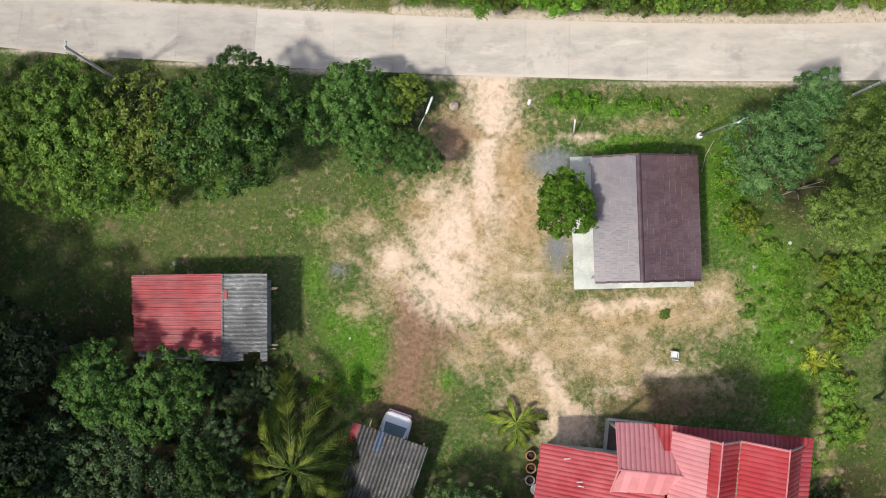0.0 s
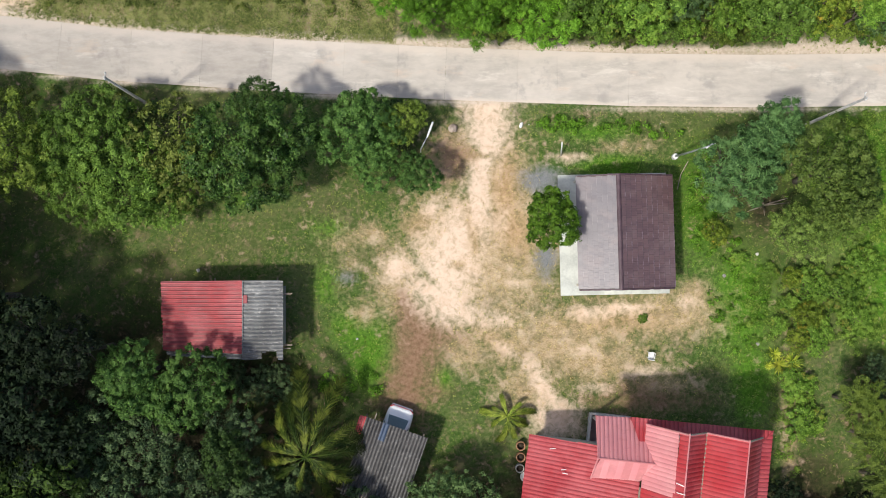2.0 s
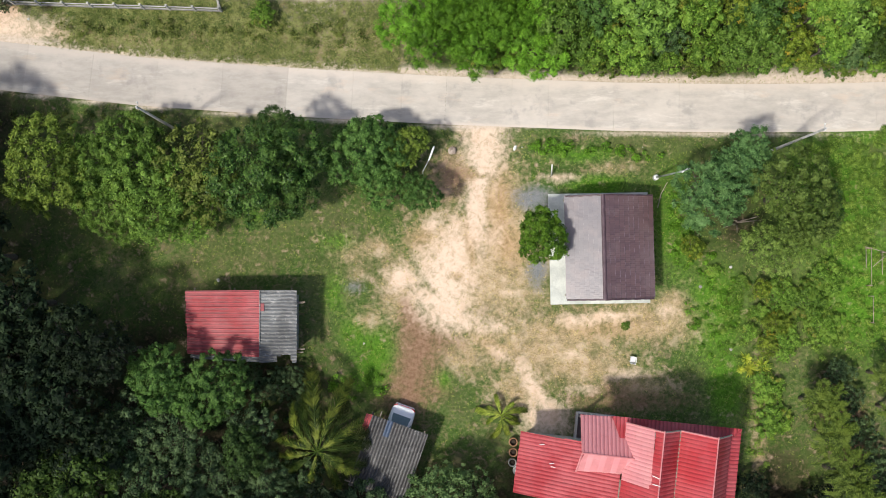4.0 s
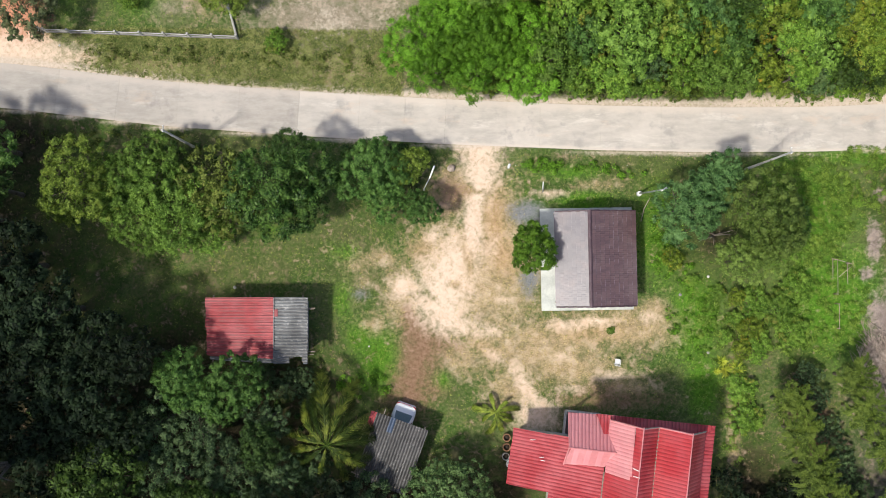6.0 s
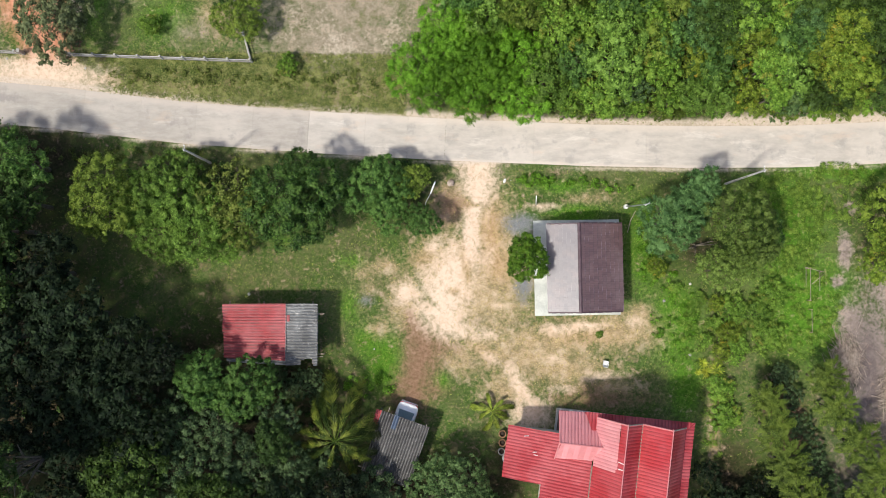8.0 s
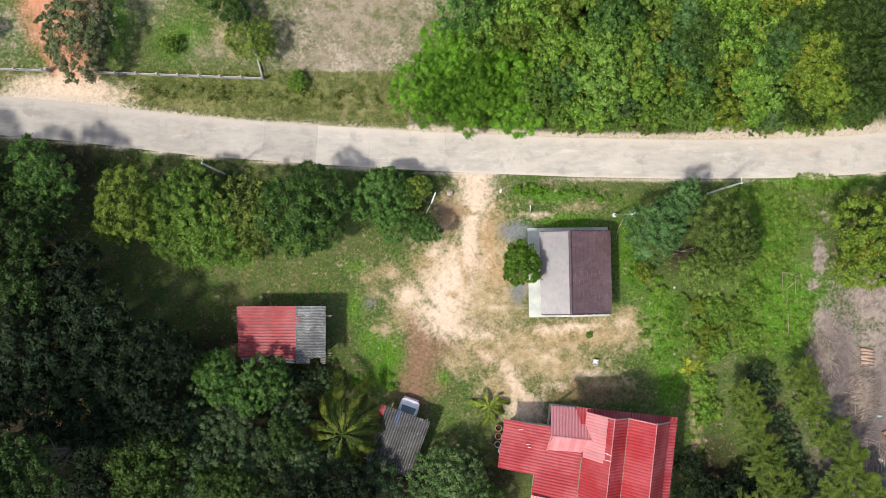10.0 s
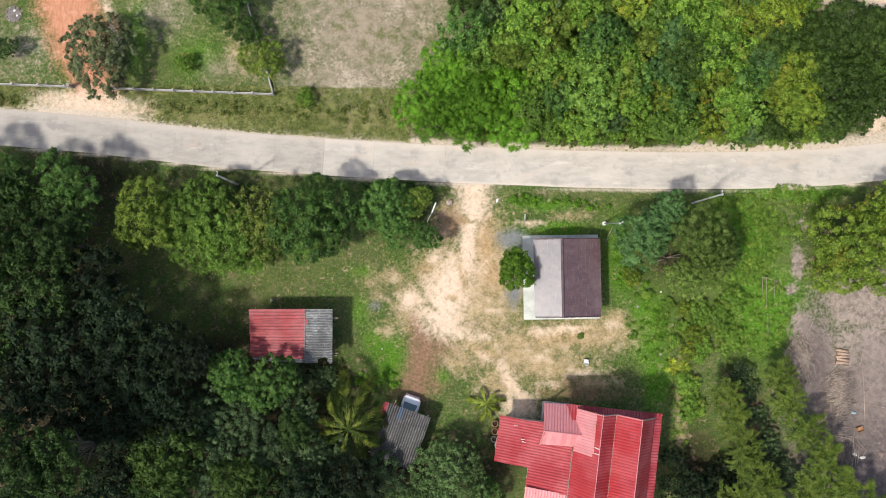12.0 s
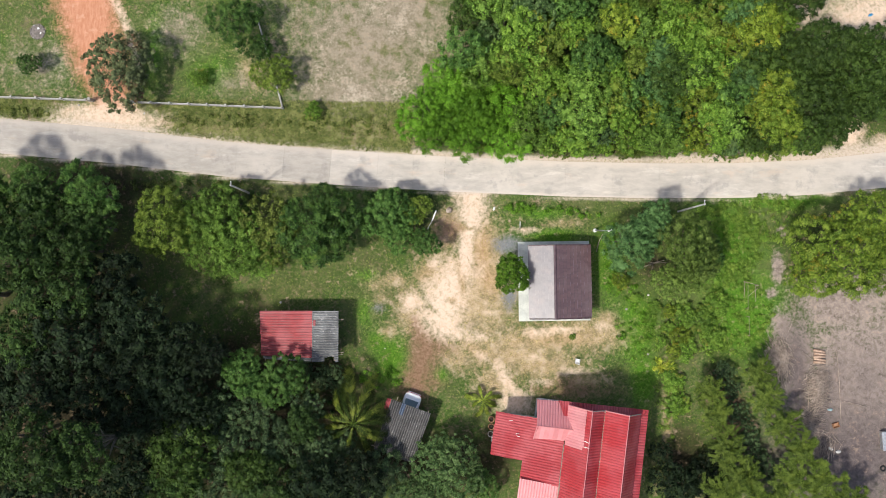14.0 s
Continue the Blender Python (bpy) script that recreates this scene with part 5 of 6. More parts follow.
# the row along the road, west of the drive
tree("olive", -28.22, 9.49, 3.05, 5.0)
tree("spray", -23.03, 10.25, 3.18, 4.2)
tree("spray", -20.65, 8.16, 3.28, 4.5)
tree("spray", -23.83, 6.87, 2.48, 3.6)
tree("sparse", -17.3, 10.0, 2.6, 5.2)
tree("sparse", -16.8, 7.8, 2.2, 4.8)
tree("spray", -18.6, 6.9, 2.2, 3.2)
tree("spray", -25.62, 9.36, 2.38, 3.8)
tree("mango", -12.45, 9.3, 3.6, 5.2)
tree("mango", -11.0, 8.31, 2.16, 4.9)
tree("mango", -11.7, 12.0, 1.5, 6.4)
tree("broad", -5.6, 10.86, 2.55, 4.1)
tree("broad", -4.6, 8.9, 1.7, 3.2)
tree("olive", -2.67, 11.32, 1.49, 3.8)
tree("broad", -1.7, 8.0, 1.35, 3.6)
# the wood to the west
grove("mango", 7.6, [(-34.9, 12.4, 2.6), (-40.2, 12.2, 2.5), (-45.6, 13.4, 2.8)], label="tall green tree at the wood's edge by the road")
grove("canopy", 8.0, [(-39.41, 9.42, 3.35), (-34.6, 9.0, 2.5), (-43.81, 9.71, 2.87)], label="olive-green tree at the wood's edge")
grove("canopy", 10.4, [(-40.6, -1.7, 2.65), (-40.7, 5.55, 3.0), (-36.8, 3.05, 3.35), (-36.0, 6.8, 2.4)])
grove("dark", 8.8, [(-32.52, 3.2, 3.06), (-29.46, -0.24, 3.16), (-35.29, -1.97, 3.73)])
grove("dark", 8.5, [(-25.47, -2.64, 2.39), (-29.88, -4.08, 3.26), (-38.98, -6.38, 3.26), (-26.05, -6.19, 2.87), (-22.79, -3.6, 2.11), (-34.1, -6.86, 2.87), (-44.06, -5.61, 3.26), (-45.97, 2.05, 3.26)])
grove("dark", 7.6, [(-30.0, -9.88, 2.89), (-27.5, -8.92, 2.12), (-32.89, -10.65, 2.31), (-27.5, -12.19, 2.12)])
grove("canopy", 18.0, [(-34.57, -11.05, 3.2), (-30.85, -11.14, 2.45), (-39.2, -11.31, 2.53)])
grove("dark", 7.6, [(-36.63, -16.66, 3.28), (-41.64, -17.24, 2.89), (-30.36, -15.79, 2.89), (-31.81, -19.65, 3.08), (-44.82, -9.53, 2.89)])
# round the shed and the palm
tree("broad", -15.6, -5.9, 2.35, 6.0)
tree("broad", -19.6, -5.1, 2.0, 6.6, label="leafy tree with pale leaf tips beside the shed")
tree("broad", -18.2, -6.6, 1.4, 5.8)
grove("shade", 5.4, [(-13.4, -8.6, 1.7), (-15.4, -11.9, 2.7), (-12.1, -13.1, 2.0)])
tree("shade", -18.2, -9.6, 2.25, 5.6)
tree("shade", -16.9, -13.5, 1.6, 6.4)
grove("shade", 5.8, [(-21.8, -9.0, 2.6)])
grove("fringe", 7.6, [(-24.74, -12.84, 3.29), (-18.55, -14.58, 2.13)], label="leafy mid-green tree in the lower wood")
grove("shade", 5.8, [(-20.7, -13.0, 2.3), (-22.2, -17.2, 2.3)])
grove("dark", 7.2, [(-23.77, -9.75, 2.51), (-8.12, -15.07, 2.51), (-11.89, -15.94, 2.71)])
grove("canopy", 7.2, [(-16.43, -16.13, 2.9), (-26.38, -16.52, 2.9), (-13.43, -10.14, 1.64)])
grove("shade", 1.5, [(-12.4, -6.3, 1.3), (-10.2, -7.0, 1.1), (-14.0, -5.4, 1.0), (-11.2, -5.4, 0.8)], label="dark low bush in the shade behind the shed")
grove("shade", 4.0, [(-5.4, -15.6, 2.4), (-10.4, -12.6, 1.7), (-9.2, -18.6, 2.6), (-15.0, -20.2, 3.0)])
tree("pale", 1.15, -14.6, 3.2, 3.8)
tree("broad", 4.4, -16.6, 1.6, 2.4)
tree("pale", -2.1, -17.8, 2.4, 3.2)
# in the yard and east of the tiled house
tree("dense", 7.1, 4.9, 1.7, 4.9)
tree("feather", 18.8, 8.05, 2.62, 6.2)
tree("feather", 21.1, 10.5, 1.75, 6.4)
tree("lumpy", 24.6, 8.0, 2.9, 6.5)
tree("lumpy", 23.4, 4.1, 1.9, 4.8)
tree("lumpy", 25.6, 5.2, 1.9, 5.2)
tree("feather", 20.6, 9.71, 1.55, 5.8)
tree("mango", 26.79, 7.11, 1.76, 4.5)
tree("gold", 18.7, 4.3, 0.9, 0.9, label="small yellow-green shrub in rough grass")
tree("scrub", 13.9, -1.6, 0.34, 0.08, label="small green tuft in the straw", tall=0.5)
tree("gold_tree", 39.3, 7.5, 4.0, 6.6, label="large yellow-flecked tree beside the clearing")
tree("gold_tree", 42.16, 10.58, 2.91, 6.4, label="large yellow-flecked tree beside the clearing")
tree("gold_tree", 37.4, 5.0, 2.2, 4.8, label="yellow-flecked spreading tree beside the clearing")
tree("olive", 44.43, 5.93, 2.15, 5.4)
tree("broad", 46.87, 7.89, 2.54, 5.4)
grove("scrub", 0.6, [(25.3, 0.8, 1.4), (25.6, -2.6, 1.3), (27.4, 0.4, 1.5), (23.1, -2.0, 0.6), (22.6, 1.6, 0.6), (24.4, -6.2, 1.2), (24.9, -8.6, 1.3), (20.4, 2.6, 0.5), (23.9, -0.6, 0.7)], tall=0.55)
grove("gold", 1.0, [(25.0, -1.3, 1.0), (23.9, 1.2, 0.7), (24.4, -3.0, 0.8)])
grove("dark", 1.6, [(24.4, -16.4, 2.3), (28.0, -15.6, 2.4), (23.0, -13.5, 1.2)])
grove("bamboo", 3.8, [(27.1, -6.9, 1.55), (28.0, -9.2, 1.65), (28.9, -12.0, 1.8), (30.4, -14.8, 1.95), (32.3, -17.5, 2.1), (28.4, -17.3, 2.0)], group="bamboo hedgerow")
grove("bamboo", 3.8, [(32.2, -4.9, 1.45), (32.9, -7.4, 1.6), (34.5, -10.1, 1.7), (36.6, -12.6, 1.9), (38.75, -15.53, 2.17), (35.5, -15.73, 1.97), (41.41, -18.1, 2.17)], group="bamboo hedgerow")
grove("shade", 1.2, [(30.2, -7.0, 1.2), (31.0, -9.4, 1.3), (32.0, -12.0, 1.4), (33.5, -14.6, 1.5), (29.6, -4.8, 1.0)], label="dark low bush between the bamboo rows")
grove("scrub", 0.6, [(28.6, 5.6, 1.2), (29.0, 2.2, 1.3), (28.6, -1.6, 1.2), (34.0, 9.2, 0.5), (35.4, 12.3, 0.5)], tall=0.55)
# behind the fence, north of the road
tree("grey", -33.2, 25.3, 3.5, 3.8)
tree("mango", -21.6, 30.4, 2.3, 4.2)
tree("mango", -19.6, 28.0, 1.5, 2.4)
tree("olive", -17.7, 25.3, 2.0, 2.8)
tree("scrub", -25.8, 25.2, 0.95, 1.0, label="small round bush in the grass")
tree("broad", -43.4, 26.2, 1.1, 2.0, label="young tree with a bare leaning stem")
tree("scrub", -13.8, 21.8, 0.95, 0.8)


def thicket():
    """Bushes crowded over the plot north of the road."""
    rng = random.Random(23)
    done = []
    edge = [(17.2, -1.9), (19.0, -4.1), (20.9, -4.5), (23.4, -2.5), (26.3, -0.8), (29.2, 0.0), (42.8, 0.0)]
    tries = 0
    while len(done) < 142 and tries < 9000:
        tries += 1
        y = rng.uniform(18.5, 38.5)
        x = rng.uniform(-4.4, 47.2)
        west = float(np.interp(y, [e[0] for e in edge], [e[1] for e in edge])) + 1.3
        if x < west or (x > 34.8 + 1.5 * math.sin(y) and y > 28.2) or (x > 40.2 and y < 21.8):
            continue
        if any((x - a) ** 2 + (y - b) ** 2 < 2.0 ** 2 for a, b in done):
            continue
        done.append((x, y))
        near_w = math.hypot(x - 1.0, (y - 20.5) * 1.1) < 6.2
        if near_w:
            kind, r, z = "lime", rng.uniform(1.9, 2.4), rng.uniform(3.6, 4.6)
        elif x > 35.0 + 1.6 * math.sin(1.3 * y):
            kind, r, z = "fringe", rng.uniform(2.1, 2.8) if y > 20.9 else 1.6, rng.uniform(6.0, 7.6)
        else:
            kind = rng.choice(["scrub", "scrub", "spray_bush", "gold", "broad_bush", "olive_bush", "scrub", "spray_bush", "gold", "scrub", "fringe", "dusty_bush", "feather"] if x > 14 else ["scrub", "scrub", "spray_bush", "broad_bush", "scrub", "olive_bush", "dusty_bush", "fringe", "broad_bush"])
            r, z = rng.uniform(1.3, 2.7), rng.uniform(3.6, 7.2)
            if y < 20.5:
                r, z = r * 0.85, z * 0.75
        tree(kind, x, y, r, z, tall=rng.uniform(0.8, 1.35), group="thicket beyond the road")

    for k in range(24):
        x = 0.5 + 1.68 * k + rng.uniform(-0.4, 0.4)
        tree(rng.choice(["scrub", "spray_bush", "scrub", "olive_bush"]), x, float(np.interp(x, *zip(*ROAD_LINE))) + 3.2 + rng.uniform(-0.1, 0.35), rng.uniform(0.8, 1.15), 0.8, group="thicket beyond the road")


thicket()
tree("gold_tree", 33.4, 20.2, 2.1, 6.6, label="tree with yellow blossom at the thicket's edge")


# ---- palms ----
def frond_mesh(name, long, leaflet, count=34, seed=1, drop=0.7, leaf="palm"):
    """A midrib along +x that rises and then arches over, with two combs of narrow leaflets that bend down along their length."""
    rng = random.Random(seed)
    bow = rng.choice((-1, 1)) * rng.uniform(0.04, 0.16)
    rib = lambda t: Vector((long * t * (1 - 0.16 * t), bow * long * t * t, long * (0.42 * t - 0.74 * t * t)))
    vs, fs = tube([rib(t) for t in np.linspace(0, 1, 9).tolist()], [0.05 * (1 - 0.85 * t) for t in np.linspace(0, 1, 9)], 5)
    for k in range(count):
        t = 0.12 + 0.87 * k / (count - 1)
        p = rib(t)
        d = (rib(min(1.0, t + 0.02)) - rib(min(1.0, t + 0.02) - 0.02)).normalized()
        size = leaflet * max(0.2, math.sin(math.pi * (0.06 + 0.80 * t ** 1.25))) ** 0.9 * rng.uniform(0.8, 1.15)
        for side in (-1, 1):
            out = (d * rng.uniform(0.75, 1.3) + Vector((0, side, 0)) * rng.uniform(0.45, 0.9) + Vector((0, 0, rng.uniform(-0.5, 0.35)))).normalized()
            w = d.cross(out).cross(out).normalized() * (0.012 if count > 70 else 0.02)
            m = p + out * size * 0.5 + Vector((0, 0, -0.10 * drop * size))
            e = p + out * size * 0.9 + Vector((0, 0, -0.48 * drop * size))
            i = len(vs)
            vs += [p - w, p + w, m + w * 1.1, m - w * 1.1, e]
            fs += [(i, i + 1, i + 2, i + 3), (i + 3, i + 2, i + 4)]
    return mesh_of(name, vs, fs, LEAF[leaf])


def palm(x, y, z, long, fronds, leaflet, seed, label):
    rng = random.Random(seed)
    o = thing("palm_tree", pose(x, y, 0), label, "palm tree")
    pts = [(-0.4 * (1 - t) ** 2, 0.2 * (1 - t) ** 2, z * t) for t in np.linspace(0, 1, 8)]
    v, f = tube(pts, [0.24 - 0.10 * t + 0.012 * (k % 2) for k, t in enumerate(np.linspace(0, 1, 8))], 10)
    part("trunk", mesh_of("trunk", v, f, BARK, True), o)
    # old: darker leaflets for shaded fronds; fresh: brighter ones for lit fronds
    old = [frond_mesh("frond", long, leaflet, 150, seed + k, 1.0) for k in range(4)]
    fresh = [frond_mesh("frond", long, leaflet * 0.92, 150, seed + 9 + k, 0.8, "sunlit_palm") for k in range(3)]
    for k, (a, s) in enumerate(fronds):
        # Brighter leaflets paint sunlight on every other frond; small young ones share them.
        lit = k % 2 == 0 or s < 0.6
        tilt = (-22 if s < 0.6 else 0 if lit else 16) + rng.uniform(-6, 6)
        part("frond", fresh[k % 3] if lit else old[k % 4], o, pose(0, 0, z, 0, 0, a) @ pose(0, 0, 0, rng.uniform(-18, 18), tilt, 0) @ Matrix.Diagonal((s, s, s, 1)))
    nut = turned("coconut", [(0.0, -0.13), (0.08, -0.10), (0.12, 0.0), (0.08, 0.10), (0.0, 0.13)], LEAF["palm"], 10)
    for k in range(5):
        a = 2 * math.pi * k / 5
        part("coconut", nut, o, pose(0.24 * math.cos(a), 0.24 * math.sin(a), z - 0.22))
    return o


FRONDS = ((98, 1.40), (214, 0.9), (74, 1.34), (118, 1.1), (160, 0.9), (50, 1.0), (37, 0.86), (24, 1.1), (138, 0.94), (3, 1.12), (186, 0.85), (-22, 1.08), (-54, 0.86), (88, 0.9), (-100, 0.62), (95, 0.46), (-38, 0.8), (-14, 0.44), (150, 0.36))
palm(-8.6, -10.3, 5.4, 4.8, FRONDS, 1.0, 40, "coconut palm with arching yellow-green fronds")


def young_palm(x, y):
    o = thing("palm_tree", pose(x, y, 0), "young coconut palm on rough grass", "palm tree")
    v, f = tube([(0, 0, 0), (0.03, 0.02, 0.4), (0, 0, 0.8)], [0.16, 0.12, 0.08], 8)
    part("trunk", mesh_of("trunk", v, f, BARK, True), o)
    wide, slim = frond_mesh("frond", 2.2, 0.62, 64, 90, 0.7, "young"), frond_mesh("frond", 2.0, 0.5, 64, 93, 0.9, "young")
    for k, (a, tilt, s) in enumerate(((172, -4, 1.0), (22, -6, 1.0), (-42, 0, 0.9), (-97, 2, 1.05), (-70, -16, 0.8), (104, -12, 0.85), (150, -26, 0.6), (58, -30, 0.65), (200, 8, 0.8), (-10, 8, 0.8))):
        part("frond", slim if k % 3 == 2 else wide, o, pose(0, 0, 0.8, 0, 0, a) @ pose(0, 0, 0, (-1) ** k * 14, tilt, 0) @ Matrix.Diagonal((s, s, s, 1)))


young_palm(4.5, -8.3)


def agave(x, y, s, seed):
    rng = random.Random(seed)
    vs, fs = [], []
    for k in range(26):
        a, e = k * 2.4, rng.uniform(0.15, 1.0)
        d = Vector((math.cos(a) * math.cos(e), math.sin(a) * math.cos(e), math.sin(e)))
        w = Vector((-math.sin(a), math.cos(a), 0)) * 0.05
        m, t = d * 0.4 + Vector((0, 0, 0.05)), d * 0.75 - Vector((0, 0, 0.10))
        i = len(vs)
        vs += [-w * 0.6, w * 0.6, m + w, m - w, t]
        fs += [(i, i + 1, i + 2, i + 3), (i + 3, i + 2, i + 4)]
    o = thing("spiky_plant", pose(x, y, 0.02), "yellow-striped spiky garden plant in rough grass", "plant", "spiky plants")
    part("rosette", mesh_of("rosette", vs, fs, LEAF["agave"]), o, Matrix.Diagonal((s, s, s, 1)))


for x, y, s in ((23.3, -4.75, 1.2), (24.2, -4.6, 1.2), (23.0, -4.0, 0.9), (22.6, -4.8, 0.6)):
    agave(x, y, s, int(x * 10))


# ---- ground cover ----
def scatter(name, seed, count, area, keep, long, wide, blades, material, label, tall=0.7, category="grass"):
    """Tufts of narrow blades over a rectangle, kept where keep(fields) says how likely."""
    rng = np.random.default_rng(seed)
    x, y = rng.uniform(area[0], area[1], count), rng.uniform(area[2], area[3], count)
    f = fields(x, y)
    on = (rng.random(count) < keep(f)) & (np.abs(road_offset(x, y)) > ROAD_HALF + 0.15)
    on &= ~((x > 8.0) & (x < 15.8) & (y > 0.2) & (y < 8.5))
    x, y = np.repeat(x[on], blades), np.repeat(y[on], blades)
    n = len(x)
    a, lean = rng.uniform(0, 6.283, n), rng.uniform(0.35, 1.0, n)
    L = long * rng.uniform(0.6, 1.3, n)
    d = np.stack([np.cos(a) * lean, np.sin(a) * lean, np.full(n, tall)], 1)
    s = np.stack([-np.sin(a), np.cos(a), np.zeros(n)], 1) * (wide * 0.5)
    p = np.stack([x + rng.normal(0, 0.05, n), y + rng.normal(0, 0.05, n), np.zeros(n)], 1)
    v = np.stack([p - s, p + s, p + d * L[:, None]], 1).reshape(-1, 3)
    me = tri_mesh(name, v, np.arange(3 * n).reshape(-1, 3), material)
    tagged(new(name, me), label, category, kind="stuff")


def open_grass(f):
    return np.clip(1.0 - 1.7 * np.maximum.reduce([f["sand"], f["straw"] * 0.85, f["red"], f["later"], f["grey"], f["tan"] * 0.9, f["gravel"], f["litter"], f["ash"]]), 0, 1)


scatter("grass", 1, 60000, (-48, 48, -20, 36), lambda f: open_grass(f) * 0.8, 0.15, 0.05, 3, LEAF["grass"], "short rough grass over the yard and verges", 0.3)
scatter("grass", 2, 60000, (-40, 40, -16, 34), lambda f: np.clip(f["lush"] * 1.6 - 0.5, 0, 1) * open_grass(f), 0.22, 0.055, 3, LEAF["lushgrass"], "fresh green grass in the damper parts", 0.4)
scatter("dry_grass", 3, 60000, (-24, 30, -12, 24), lambda f: np.clip(f["straw"] * 1.4 - 0.45, 0, 1) * np.clip(1.3 - 1.6 * f["sand"], 0, 1) * 0.6, 0.20, 0.03, 3, LEAF["hay"], "straw-dry grass and litter on bare ground", 0.35, "dry grass")


scatter("tall_grass", 9, 26000, (-48, -3.5, 17.0, 23.0), lambda f: np.clip(1.1 - 3.0 * (np.maximum(f["sand"], f["later"]) - 0.15), 0, 1), 0.32, 0.04, 4, LEAF["verge"], "taller rough grass on the road verge", 0.4)


def weeds(name, seed, rows, per, material, label, size=0.24, wide=0.13, high=0.5):
    """Leafy low weeds over round patches: x, y, radius x, radius y, how many clumps."""
    rng = np.random.default_rng(seed)
    c = []
    for x, y, rx, ry, n in rows:
        a, r = rng.uniform(0, 6.283, n), np.sqrt(rng.random(n))
        c.append(np.stack([x + rx * r * np.cos(a), y + ry * r * np.sin(a), rng.uniform(0.05, high, n)], 1))
    v, t = leaves(rng, np.concatenate(c), 0.32, per, size, wide, 0.6)
    v[:, 2] = np.maximum(v[:, 2], 0.0)
    tagged(new(name, tri_mesh(name, v, t, material)), label, "weeds", kind="stuff")


weeds("weeds", 5, [(8.2, 11.9, 1.7, 0.6, 34), (12.6, 11.7, 2.0, 0.5, 16), (15.6, 11.2, 1.2, 0.5, 9), (18.0, 6.0, 1.0, 4.5, 45), (20.5, 0.0, 2.0, 4.0, 55), (-4.9, -6.0, 1.0, 1.2, 14), (-7.3, -6.6, 1.2, 1.4, 22)], 34, LEAF["lime"], "bright leafy weeds in the grass", 0.15, 0.08)
weeds("weeds", 6, [(29.8, 8.6, 4.3, 4.4, 300), (31.5, 1.0, 3.6, 4.4, 120), (35.0, 11.0, 4.0, 2.8, 130), (28.0, -2.0, 2.5, 2.0, 50), (24.0, -8.0, 1.2, 4.4, 60), (22.5, -1.5, 1.6, 3.0, 50)], 60, LEAF["creeper"], "tangled green creepers over the field", 0.115, 0.06, 0.34)
weeds("weeds", 7, [(-23.0, 20.8, 7.0, 0.7, 40), (-9.5, 20.6, 6.5, 1.0, 40), (-29.0, 13.8, 9.0, 0.6, 40), (-46.0, 21.4, 4.0, 0.6, 30)], 26, LEAF["sparse"], "rough weeds on the road verge", 0.2, 0.08, 0.35)
weeds("weeds", 8, [(-22.0, 12.5, 6.0, 1.0, 24), (-5.0, 13.0, 4.0, 0.4, 40), (-36.0, -4.0, 7.0, 6.0, 100), (-20.0, -12.0, 10.0, 6.0, 150)], 28, LEAF["mango"], "dark undergrowth below the trees", 0.26, 0.12, 0.5)


